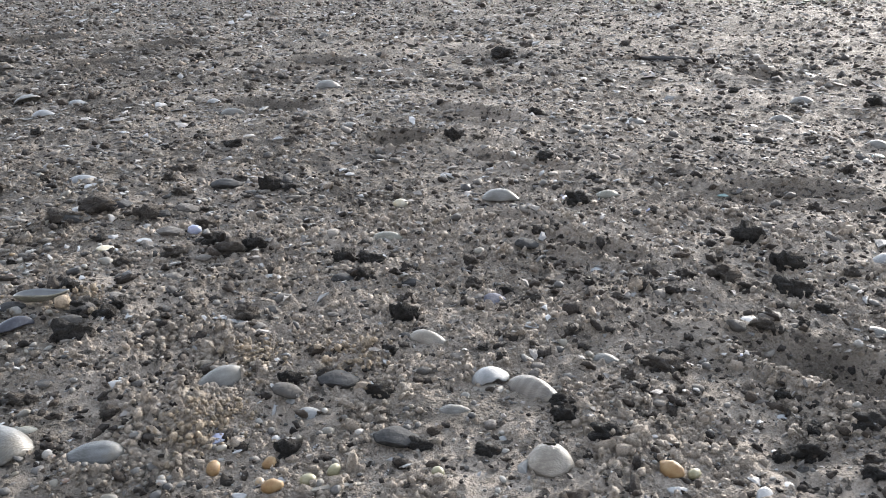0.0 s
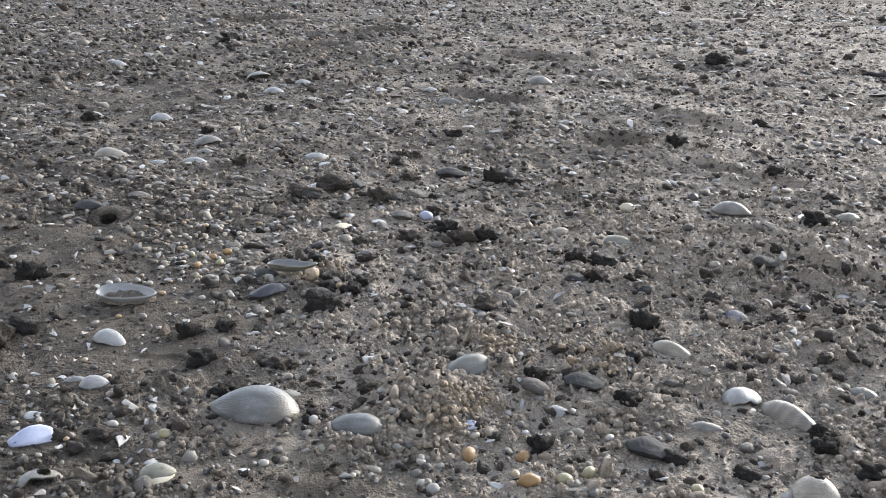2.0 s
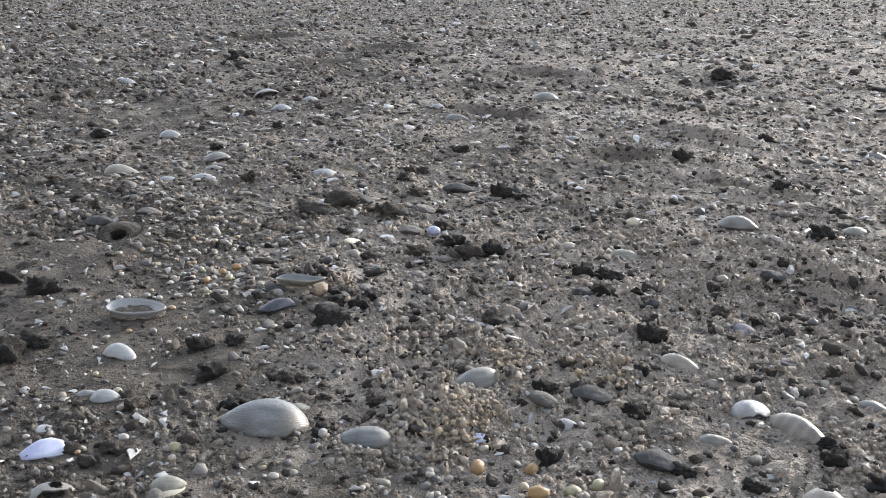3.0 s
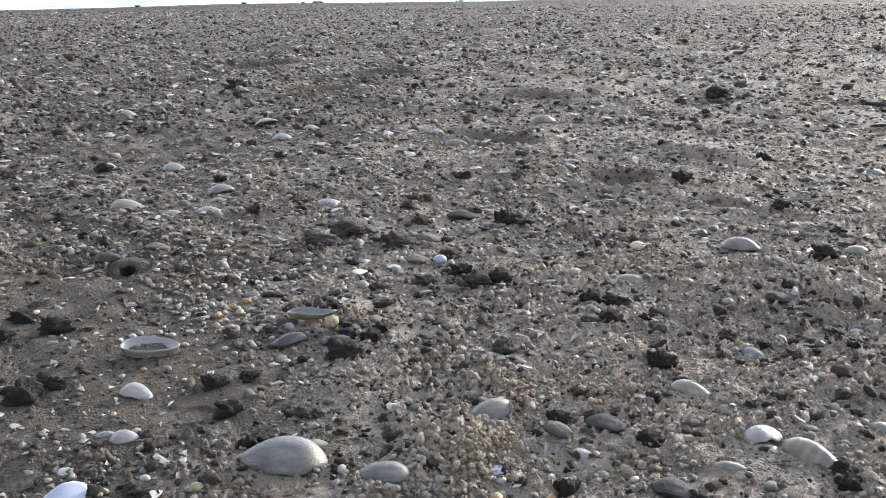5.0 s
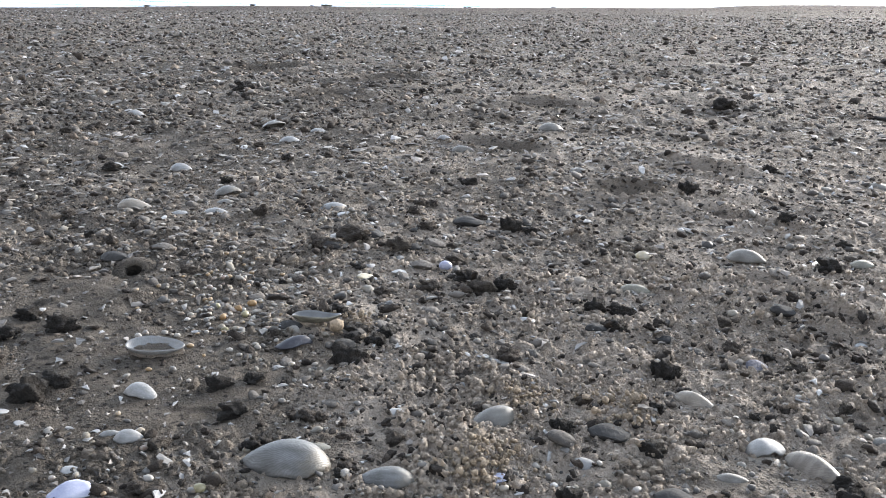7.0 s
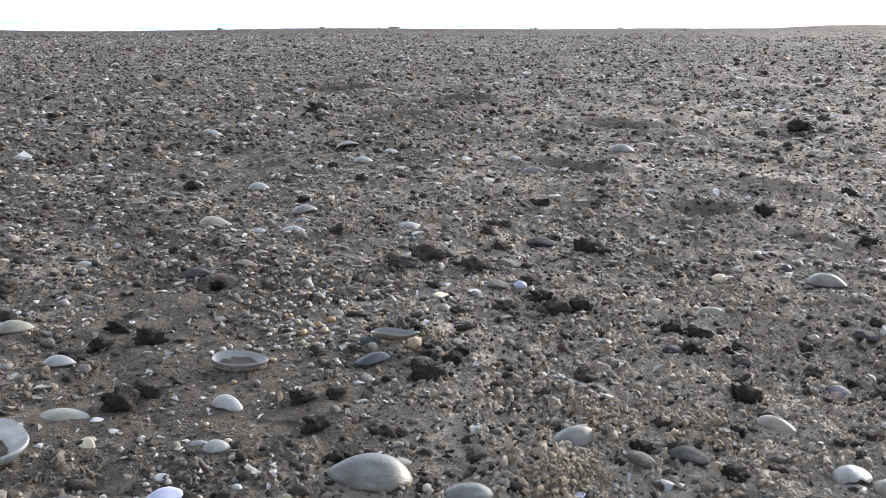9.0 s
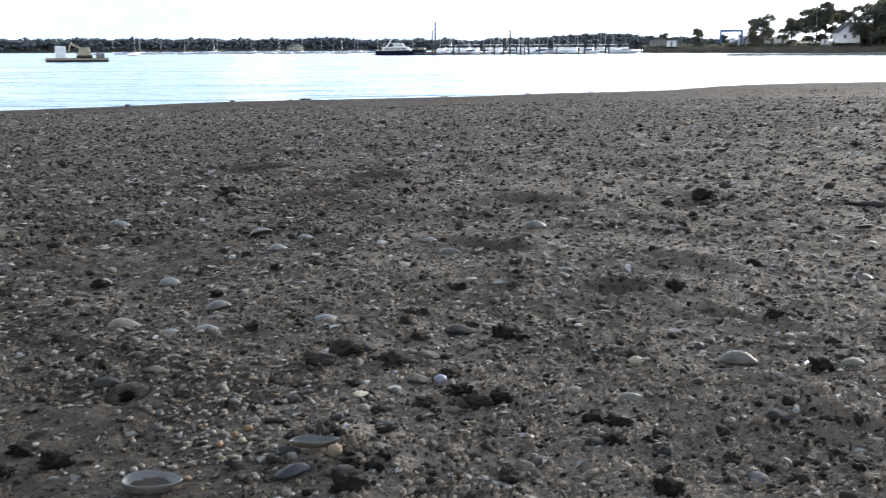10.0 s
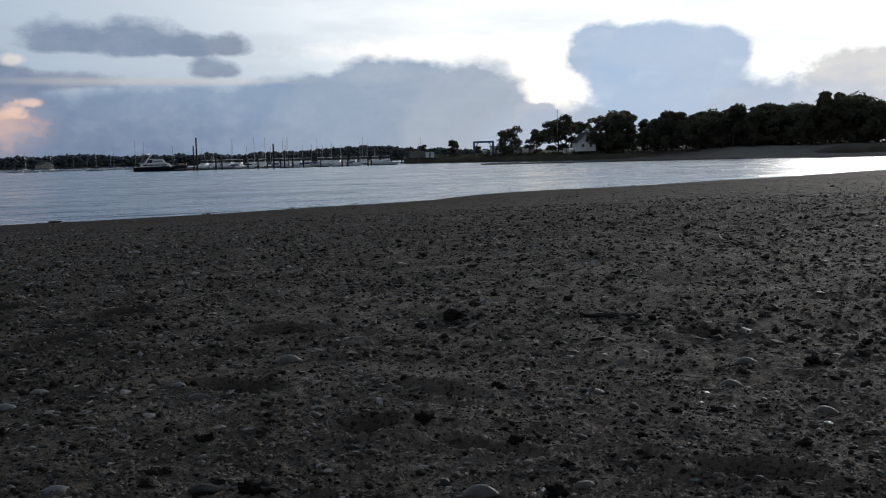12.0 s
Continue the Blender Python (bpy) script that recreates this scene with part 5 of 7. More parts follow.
shell(-0.003, 1.864, 0.074, 14, SHELL_WHITE, "white clam shell standing out on grey litter", 25, -0.004, rx=-10, ry=-5, wide=0.55, high=0.24)
shell(-0.278, 1.994, 0.072, 20, SHELL_PALE, "pale shell leaning on another", 26, -0.010, rx=-16, ry=-8, wide=0.6, high=0.3)
shell(-0.271, 1.910, 0.056, 10, SHELL_PALE, "pale tan shell dome on grey litter", 27, -0.002, wide=0.6, high=0.28)
shell(-0.451, 2.283, 0.066, 6, SHELL_WHITE, "white clam shell, domed side up", 28, -0.005, rx=-8, wide=0.62, high=0.34)
shell(-0.641, 2.288, 0.066, 10, SHELL_WHITE, "white clam shell over dark peat", 29, -0.010, rx=-10, wide=0.62, high=0.30)
shell(-0.485, 1.864, 0.086, 5, SHELL_TAN, "tan shell with a dark gap under its edge", 30, -0.006, rx=-8, wide=0.5, high=0.28, beak=(-0.3, 0.1))
shell(-0.365, 1.810, 0.058, 1, SHELL_WHITE, "flat whitish shell on grey litter", 31, -0.002, wide=0.6, high=0.22)
shell(-0.282, 1.812, 0.068, 8, SHELL_WHITE, "long white shell, domed side up", 32, -0.004, rx=-6, wide=0.55, high=0.26)
shell(-0.170, 2.700, 0.072, 6, SHELL_WHITE, "bright white shell with dark shade below", 33, -0.008, rx=-10, wide=0.6, high=0.28)
shell(-0.085, 2.866, 0.062, 10, SHELL_WHITE, "small white shell on dark litter", 34, -0.006, rx=-10, wide=0.6, high=0.28)
shell(-0.246, 2.95, 0.09, 15, SHELL_PALE, "large pale shell set on edge", 35, -0.018, rx=-28, ry=-10, wide=0.7, high=0.25)
shell(-0.798, 3.24, 0.072, 10, SHELL_WHITE, "white shell dome far up the beach", 36, -0.006, rx=-10, wide=0.6, high=0.32)
shell(0.348, 2.735, 0.050, 4, SHELL_WHITE, "small white shell fragment", 37, -0.006, rx=-10, wide=0.6, high=0.3)
shell(0.398, 2.576, 0.086, -20, SHELL_PALE, "pale shell with a dark shadowed side", 38, -0.006, rx=8, wide=0.5, high=0.25)
shell(0.766, 2.976, 0.098, 8, SHELL_PALE, "large pale shell dome", 39, -0.008, rx=-8, wide=0.55, high=0.30)
shell(0.712, 2.28, 0.072, -11, SHELL_PALE, "pale shell low on grey sand", 40, -0.002, rx=-5, wide=0.55, high=0.26)
shell(2.032, 1.63, 0.074, -48, SHELL_PALE, "dull pale shell on dark sand", 41, -0.004, wide=0.6, high=0.3)
shell(2.206, 2.186, 0.085, -25, SHELL_PALE, "dull pale clam shell on dark sand", 42, -0.004, rx=-8, wide=0.55, high=0.3)
shell(1.981, 1.982, 0.077, -36, SHELL_PALE, "pale clam shell with a white chip beside it", 43, -0.004, rx=-6, wide=0.55, high=0.3)
shell(0.946, 0.785, 0.046, -41, SHELL_PALE, "pale shell fragment sunk in damp sand", 44, 0.002, wide=0.6, high=0.2)
shell(1.413, 0.880, 0.074, -2, SHELL_WHITE, "white clam shell, domed side up", 45, -0.002, rx=-6, wide=0.55, high=0.3)
shell(1.186, 0.640, 0.056, -50, SHELL_PALE, "pale shell on the lip of a hollow", 46, 0.0, wide=0.55, high=0.28)
shell(0.29, 1.42, 0.05, 20, SHELL_GREEN, "dull grey shell among dark stones", 47, 0.0, wide=0.55, high=0.22)
shell(1.55, 2.10, 0.075, -20, SHELL_PALE, "pale clam shell on trodden sand", 48, -0.003, rx=-5, wide=0.58, high=0.28)
shell(-0.70, 1.55, 0.05, 10, SHELL_WHITE, "small white shell on trodden sand", 49, -0.003, rx=-8, wide=0.6, high=0.3)

# burrow
def ring_wall(profile, wob):
    """A turned shape open above and below, from rows of radius and height."""
    bm = bmesh.new()
    rows = [[bm.verts.new((q * math.cos(a) * (1 + wob * math.sin(3 * a)), q * math.sin(a) * (1 + wob * math.sin(2 * a + 1)), z + 0.25 * wob * q * math.sin(4 * a)))
             for a in np.linspace(0, 2 * math.pi, 28, endpoint=False)] for q, z in profile]
    for a, b in zip(rows, rows[1:]):
        for n in range(28):
            o = (n + 1) % 28
            bm.faces.new((a[n], a[o], b[o], b[n]))
    return bm, rows


hole = new("burrow")
bm, _ = ring_wall(((0.070, -0.045), (0.050, -0.016), (0.036, -0.005), (0.026, -0.001), (0.0175, -0.001), (0.0150, -0.006)), 0.07)
rim = part("sand_rim", bm, SAND, hole, "low rim of smooth sand", True)
rim.data.attributes.new("damp", "FLOAT", "POINT").data.foreach_set("value", np.ones(len(rim.data.vertices), np.float32))
bm, rows = ring_wall(((0.0151, -0.005), (0.0150, -0.04), (0.0135, -0.085)), 0.07)
bm.faces.new(rows[-1])
# Dark peat colour puts the hole's inner shade into the shaft.
part("shaft", bm, CLOD_ONE, hole, "shaft with its inner shade put into a dark colour", True)
hole.matrix_basis = pose(BURROW[0], BURROW[1], -0.002 + float(np.mean(ground_z(BURROW[0] + 0.05 * np.cos(np.arange(8)), BURROW[1] + 0.05 * np.sin(np.arange(8))))), 30)
tagged(hole, "dark round burrow hole with a low sand rim", "burrow")

# broken shells at the near edge
chip(-0.265, 0.600, 0.064, 14, 71, BLUE_CHIP, "large bluish white shell plate lying flat", 14, 0, 0.25, 0.52)
jag = lie(new("broken_shell", bm_mesh("broken_shell", valve(72, wide=0.75, high=0.22, cut=0.45, ragged=0.12, thick=0.04, hole=(0.12, -0.02, 0.14)), SHELL_PALE)), -0.234, 0.514, 28, 0.046, -0.002, -12)
tagged(jag, "broken pale shell with a bitten-out jagged edge", "shell")
pair = new("hinged_clam_shell")
lie(pair, -0.114, 0.523, 12, 0.040, -0.001)
part("upper_valve", valve(73, wide=0.66, high=0.26), SHELL_GREEN, pair, "dull grey-green upper valve", True)
bm = valve(74, wide=0.70, high=0.10)
bmesh.ops.transform(bm, matrix=Matrix.Translation((-0.04, -0.16, -0.03)), verts=bm.verts)
part("lower_valve", bm, YELLOW_CHIP, pair, "yellowish lower valve showing at the edge", True)
tagged(pair, "small grey-green clam shell with both valves", "shell")
stone(0.430, 0.543, 0.058, -18, 0, label="grey slate slab with a dark broken end", sink=-0.002)
chip(0.776, 0.331, 0.030, 20, 75, FLAKE_ONE, "broken white shell chip lying on sand", 30)
for row in ((-0.139, 0.586, 0.016, 12, 76), (-0.135, 0.569, 0.022, 10, 77), (-0.123, 0.545, 0.020, 25, 78), (-0.162, 0.553, 0.018, 0, 79), (0.302, 0.500, 0.026, -10, 80), (0.249, 0.496, 0.022, -20, 81),
            (0.903, 0.487, 0.020, -30, 82), (0.863, 0.464, 0.016, 10, 83), (0.845, 0.408, 0.018, 0, 84), (0.768, 0.398, 0.016, -20, 85), (0.918, 0.396, 0.014, 40, 86), (0.696, 0.360, 0.032, -15, 87), (0.352, 1.112, 0.042, -8, 88)):
    chip(*row, FLAKE_ONE, "broken white shell chip lying on sand", rx=12, slim=0.45)
RUSTY = [lump_mesh("rusty_pebble", 360 + i, RUST, 0.75, 0.16, 1.6, 2) for i in range(3)]
GREENISH = [lump_mesh("olive_pebble", 364 + i, OLIVE, 0.75, 0.12, 1.5, 2) for i in range(3)]
for i, (px, py, size) in enumerate(((0.283, 0.490, 0.024), (0.286, 0.545, 0.020), (0.225, 0.554, 0.022), (0.702, 0.392, 0.030), (-0.150, 1.185, 0.016), (-0.128, 1.205, 0.018), (-0.172, 1.15, 0.015))):
    tagged(lie(new("rusty_pebble", RUSTY[i % 3]), px, py, 40 * i, size, -0.004), "rust-orange pebble lying on sand", "pebble", "rust-orange pebbles on the beach")
for i, (px, py, size) in enumerate(((-0.120, 0.595, 0.016), (0.352, 0.504, 0.020), (0.457, 0.456, 0.018), (0.322, 0.490, 0.020), (0.723, 0.380, 0.018), (-0.135, 1.16, 0.017), (-0.19, 1.20, 0.016), (-0.160, 1.09, 0.013))):
    tagged(lie(new("olive_pebble", GREENISH[i % 3]), px, py, 50 * i, size, -0.004), "olive-yellow smooth pebble lying on sand", "pebble", "olive pebbles on the beach")
bm = bmesh.new()
bmesh.ops.create_cube(bm, size=1.0)
bmesh.ops.subdivide_edges(bm, edges=bm.edges, cuts=5, use_grid_fill=True)
for v in bm.verts:
    k = 1 - 0.75 * abs(v.co.x) * 1.2
    v.co = Vector((v.co.x, v.co.y * 0.12 * k + 0.03 * math.sin(4 * v.co.x), v.co.z * 0.05 * k + 0.012 * noise.noise(v.co * 9)))
splinter = lie(new("wood_splinter", bm_mesh("wood_splinter", bm, DRIFTWOOD)), 0.344, 0.469, -8, 0.062, -0.003)
tagged(splinter, "grey splinter of driftwood lying among pebbles", "driftwood")

# stones lying in the cup shell
for i in range(9):
    r = random.Random(1700 + i)
    a, q = r.uniform(0, 6.28), r.uniform(0.002, 0.020)
    px, py = -0.518 + q * math.cos(a), 0.688 + 0.8 * q * math.sin(a)
    ob = lie(new("pebble", lump_mesh("pebble", 340 + i, PEBBLE_ONE if i % 3 else CLOD_ONE, 0.7, 0.2, 1.8, 2)), px, py, r.uniform(0, 360), r.uniform(0.008, 0.016), -0.021)
    tagged(ob, "small rough pebble lying in an open shell", "pebble", "pebbles in the open shell")

# chips of shell
for row in ((0.259, 0.960, 0.027, -12, 1), (0.259, 0.918, 0.030, 19, 2), (0.291, 0.930, 0.024, 10, 3), (0.234, 0.966, 0.026, -70, 4), (0.117, 0.776, 0.028, -9, 5),
            (0.148, 0.758, 0.016, -66, 6), (0.692, 0.778, 0.036, -20, 7), (0.143, 1.368, 0.042, -20, 8), (-0.415, 0.803, 0.026, 30, 9), (-0.382, 0.772, 0.021, 3, 10)):
    chip(*row, FLAKE_ONE, "broken white shell chip lying on sand", rx=random.Random(row[4]).uniform(-5, 28))
for row in ((-0.281, 0.652, 0.032, -8, 11), (1.003, 0.694, 0.048, -28, 12), (1.857, 1.953, 0.05, -25, 13), (0.90, 0.99, 0.03, -10, 14), (0.295, 0.758, 0.034, -35, 15),
            (0.70, 0.76, 0.03, 0, 16), (-0.722, 1.242, 0.05, -4, 17), (0.92, 1.36, 0.028, 30, 18), (0.43, 0.68, 0.02, 0, 19), (0.30, 0.60, 0.018, 40, 20), (0.86, 0.62, 0.026, 20, 21),
            (0.99, 0.55, 0.024, -20, 22), (0.78, 0.52, 0.026, 50, 23), (0.90, 0.47, 0.022, 0, 24)):
    chip(*row, FLAKE_ONE, "broken white shell chip lying on sand", rx=random.Random(row[4]).uniform(-5, 28), curl=0.7)
chip(0.229, 0.630, 0.024, 30, 31, BLUE_CHIP, "bluish white shell chip stuck up in sand", 30)
chip(0.233, 0.610, 0.034, 12, 32, BLUE_CHIP, "bluish white shell chip with torn points", 10)
chip(0.882, 1.290, 0.034, -70, 33, BLUE_CHIP, "violet and white shell chip in a hollow", 35)
chip(1.145, 1.234, 0.048, -15, 41, BLUE_CHIP, "blue-violet shell chip on trodden sand", 24, 6, 0.3, 0.5)
chip(1.091, 1.267, 0.026, 20, 42, TEAL_CHIP, "teal green shell chip on trodden sand", 24)
chip(1.357, 1.312, 0.050, -8, 43, TEAL_CHIP, "long pale teal shell chip on trodden sand", 12, 4, 0.2, 0.3)
chip(1.962, 1.559, 0.060, -10, 44, TEAL_CHIP, "flat pale teal shell chip on trodden sand", 14, 4, 0.2, 0.5)
chip(1.790, 1.884, 0.036, 10, 45, FLAKE_ONE, "broken white shell chip lying on sand", 14, 4, 0.2, 0.5)
chip(-0.405, 0.735, 0.036, -50, 34, YELLOW_CHIP, "yellow and cream shell wedge", 20)
chip(0.082, 1.342, 0.050, 7, 35, YELLOW_CHIP, "yellowish thin shell piece among stones", 8)
chip(1.02, 1.40, 0.036, 10, 36, BLUE_CHIP, "bluish shell chip on a dark clod", 20)
for i in range(70):
    r = random.Random(500 + i)
    a, q = radians(r.uniform(-34, 46)), 0.95 + 2.6 * r.random() ** 1.3
    px, py = EYE[0] + q * math.sin(a), EYE[1] + q * math.cos(a)
    if not clear(px, py):
        continue
    chip(px, py, r.uniform(0.009, 0.019) * (0.8 + 0.25 * q), r.uniform(0, 360), 600 + i, FLAKE_ONE if i % 7 else BLUE_CHIP,
         "broken white shell chip lying on sand" if i % 7 else "bluish shell chip lying on sand", r.uniform(-10, 30), r.uniform(-12, 12), r.uniform(0.2, 0.8), r.uniform(0.4, 0.9))

# stones
stone(-0.43, 1.46, 0.062, 8, 2, SLATE, "long flat grey stone behind a burrow hole")
stone(-0.345, 1.51, 0.055, -5, 0, STONE, "flat brown-grey stone behind a burrow hole")
stone(0.392, 0.702, 0.062, -13, 0, label="long dark slate slab pressed into the sand")
stone(0.053, 1.060, 0.052, -12, 1, STONE, "long brown-grey stone beside an open shell")
stone(-0.051, 1.100, 0.045, -2, 2)
stone(0.318, 1.715, 0.082, -7, 0)
stone(0.082, 1.613, 0.086, -18, 2)
stone(0.004, 1.526, 0.072, 0, 3)
stone(0.162, 1.527, 0.064, 0, 1)
stone(0.225, 1.548, 0.056, -8, 3, STONE, "rounded grey stone among dark stones")
stone(0.190, 1.404, 0.060, -7, 0, STONE, "flat grey stone on dark litter")
chip(0.680, 0.896, 0.056, -14, 47, PURPLE, "tilted violet-grey slate flake", 22, 10, 0.2, 0.8)
stone(0.815, 1.112, 0.046, -32, 3, label="square dark slate block on sand", sink=-0.008)
stone(0.577, 1.030, 0.036, -20, 1)
stone(0.466, 1.066, 0.040, 0, 3)
stone(0.511, 0.808, 0.024, -21, 0)
mus = lie(new("mussel_shell", bm_mesh("mussel_shell", valve(61, wide=0.42, high=0.22, taper=0.5, beak=(0.32, 0.02)), MUSSEL)), -0.041, 1.020, 18, 0.064, -0.002, -10)
tagged(mus, "dark blue-black mussel shell with a violet sheen", "shell")
ball = lie(new("violet_pebble", lump_mesh("violet_pebble", 62, BLUE_CHIP, 0.8, 0.08, 1.5)), 0.236, 1.396, 0, 0.027, -0.006)
tagged(ball, "small round violet and white pebble", "pebble")
yel = lie(new("yellow_pebble", lump_mesh("yellow_pebble", 63, YELLOW_CHIP, 0.7, 0.1, 1.5)), 0.661, 1.452, 0, 0.034, -0.004)
tagged(yel, "yellow-ochre pebble on grey sand", "pebble")
stick = lie(new("driftwood_stick", lump_mesh("driftwood_stick", 64, SLATE, 0.10, 0.25, 5.0)), 2.287, 3.20, -30, 0.27, -0.006)
stick.scale.y *= 0.22
tagged(stick, "dark weathered stick lying on the beach", "stick")

# dark clods
for row in ((0.050, 0.950, 0.060, 0, 0, 1.25), (0.436, 0.654, 0.040, -15, 1, 1.1), (0.521, 0.876, 0.048, -12, 2, 1.2), (0.648, 0.563, 0.036, -35, 3, 1.2), (1.027, 1.357, 0.060, -15, 4, 1.2),
            (0.488, 1.163, 0.046, -9, 5, 1.1), (0.532, 1.140, 0.048, -8, 0, 1.0), (0.498, 1.066, 0.048, 0, 1, 1.1), (0.406, 1.654, 0.056, -9, 2, 1.3), (1.629, 3.495, 0.12, 5, 3, 1.0),
            (-0.470, 3.99, 0.11, 12, 4, 0.9), (-0.399, 0.856, 0.056, -6, 5, 1.1)):
    clod(*row[:5], flat=row[5])
for row in ((-0.369, 0.889, 0.046, -8, 0), (-0.499, 1.154, 0.050, 17, 1), (-0.429, 1.097, 0.056, -2, 2), (-0.499, 1.068, 0.046, -3, 3), (-0.720, 1.201, 0.050, -4, 4), (1.224, 1.038, 0.080, -6, 5),
            (1.155, 0.803, 0.070, -19, 0), (1.155, 0.721, 0.046, -18, 1), (1.212, 0.903, 0.062, -17, 2), (0.842, 0.634, 0.052, -27, 3), (0.667, 0.476, 0.044, -19, 4), (0.639, 0.537, 0.036, -28, 5),
            (0.525, 0.488, 0.030, -18, 0), (1.643, 3.53, 0.10, -15, 1), (-0.14, 0.865, 0.040, 10, 2), (-0.09, 0.885, 0.038, 60, 3), (-0.105, 0.79, 0.046, 20, 4)):
    clod(*row)
for row in ((-0.07, 0.70, 0.032, 0, 5), (0.045, 0.625, 0.024, 0, 0), (-0.53, 1.01, 0.05, 0, 1), (0.33, 0.72, 0.034, 0, 2), (-0.64, 2.27, 0.06, 0, 3), (0.06, 1.06, 0.05, 30, 4),
            (0.09, 1.02, 0.04, 0, 5), (0.11, 1.06, 0.046, 70, 0), (0.71, 0.93, 0.035, 0, 1), (0.94, 1.98, 0.06, 0, 2), (1.10, 1.72, 0.055, 30, 3), (0.27, 1.33, 0.05, 10, 4), (0.34, 1.29, 0.055, 5, 5)):
    clod(*row)
for i in range(220):
    r = random.Random(900 + i)
    a, q = radians(r.uniform(-36, 50)), 1.1 + 3.6 * r.random() ** 1.2
    px, py = EYE[0] + q * math.sin(a), EYE[1] + q * math.cos(a)
    if float(bare(px, py)) > 0.35 or not clear(px, py):
        continue
    clod(px, py, r.uniform(0.016, 0.040) * (0.8 + 0.20 * q), r.uniform(0, 360), r.randrange(6), flat=r.uniform(0.7, 1.1), brown=r.random() < 0.72)

for row in ((0.308, 0.563, 0.036, 10, 2), (0.881, 0.391, 0.048, 5, 1), (0.916, 0.433, 0.034, 30, 0), (0.975, 0.410, 0.046, -10, 4), (0.909, 0.325, 0.034, 0, 3), (0.845, 0.397, 0.024, 0, 5), (0.455, 0.523, 0.030, -20, 0)):
    clod(*row)
for row in ((0.819, 0.618, 0.062, -40, 1), (0.054, 1.594, 0.095, 10, 3), (-0.005, 1.524, 0.075, 0, 0), (0.149, 1.513, 0.070, 20, 2), (0.297, 1.281, 0.066, 0, 5), (0.259, 1.426, 0.056, 15, 1), (0.199, 1.291, 0.050, 0, 4),
            (1.06, 0.86, 0.075, 20, 2), (1.02, 0.90, 0.055, 60, 0), (1.10, 0.83, 0.050, 0, 4), (-0.19, 0.60, 0.034, 0, 3), (0.11, 0.70, 0.030, 40, 5)):
    clod(*row, flat=0.8, brown=True)

# weed along the waterline
for i in range(13):
    r = random.Random(1500 + i)
    px = r.uniform(-8, 30)
    py = SHORE_SLOPE * px + 1.0716 * (SHORE_S - r.uniform(0.05, 1.2))
    ob = clod(px, py, r.uniform(0.10, 0.30), r.uniform(0, 40), r.randrange(6), "flat dark heap of washed-up weed at the waterline", 0.35)
    ob["category"], ob["group"] = "seaweed", "weed along the waterline"

# loose pebbles, the brightest patch by the open shells
PEBS = []
for i in range(8):
    PEBS.append(lump_mesh("pebble", 300 + i, PEBBLE_ONE, 0.62, 0.10, 1.4, 2))
for i in range(280):
    r = random.Random(1200 + i)
    k = (0, 1, 0, 1, 2, 3)[i % 6]
    cx, cy, sx, sy = ((-0.16, 1.16, 0.06, 0.13), (-0.15, 1.30, 0.10, 0.12), (-0.08, 0.60, 0.30, 0.05), (0.25, 0.95, 0.50, 0.30))[k]
    px, py = r.gauss(cx, sx), r.gauss(cy, sy)
    if not 0.45 < py < 2.2 or not clear(px, py):
        continue
    ob = lie(new("pebble", PEBS[r.randrange(8)]), px, py, r.uniform(0, 360), r.uniform(0.007, 0.015), -0.002)
    tagged(ob, "small smooth beach pebble on sand", "pebble", "loose pebbles on the beach")


# ---------- far shore: woods, house, boatyard, marina ----------
LEAF = material("leaf", [(0.090, 0.094, 0.070), (0.110, 0.114, 0.084), (0.130, 0.132, 0.100)], 0.6, 0.9, 0, island=True, spec=0.1)
def let_light_through(mat, colour, share):
    """Thin leaves pass part of the light on."""
    t = mat.node_tree
    thin, both = t.nodes.new("ShaderNodeBsdfTranslucent"), t.nodes.new("ShaderNodeMixShader")
    thin.inputs["Color"].default_value = (*colour, 1)
    both.inputs[0].default_value = share
    out = t.nodes["Material Output"]
    t.links.new(t.nodes["Principled BSDF"].outputs[0], both.inputs[1])
    t.links.new(thin.outputs[0], both.inputs[2])
    t.links.new(both.outputs[0], out.inputs["Surface"])


let_light_through(LEAF, (0.15, 0.145, 0.10), 0.4)
# Lighter, bluish leaf colour: the haze over the bay is put into it.
HAZED_LEAF = material("hazed_leaf", [(0.088, 0.104, 0.112), (0.098, 0.114, 0.120), (0.108, 0.124, 0.128)], 0.05, 0.9, 0, island=True, spec=0.1)
BARK = material("bark", [(0.035, 0.028, 0.022), (0.07, 0.058, 0.046)], 3, 0.95, 0.5, 12)
WHITE = material("white_paint", [(0.7062, 0.7062, 0.6955), (0.8132, 0.8132, 0.8025), (0.856, 0.856, 0.8453)], 1.5, 0.5, 0.1, 8)
GREY = material("grey_boards", [(0.14, 0.135, 0.13), (0.22, 0.21, 0.20), (0.28, 0.27, 0.26)], 1.5, 0.85, 0.3, 8)
ROOF = material("dark_shingle", [(0.05, 0.048, 0.046), (0.09, 0.086, 0.08)], 3, 0.9, 0.3, 10)
HULL = material("navy_hull", [(0.012, 0.014, 0.022), (0.02, 0.023, 0.034)], 1, 0.3, 0.05, 5)
GLASS = material("dark_window", [(0.01, 0.012, 0.015), (0.02, 0.023, 0.028)], 1, 0.08, 0, spec=0.6)
PILE = material("tarred_pile", [(0.025, 0.022, 0.02), (0.05, 0.044, 0.038), (0.08, 0.07, 0.06)], 2, 0.9, 0.5, 10)
STEEL_BLUE = material("blue_steel", [(0.05, 0.11, 0.22), (0.08, 0.16, 0.30)], 2, 0.5, 0.1, 6)
RED = material("red_paint", [(0.22, 0.04, 0.03), (0.30, 0.06, 0.04)], 2, 0.5, 0.1, 6)
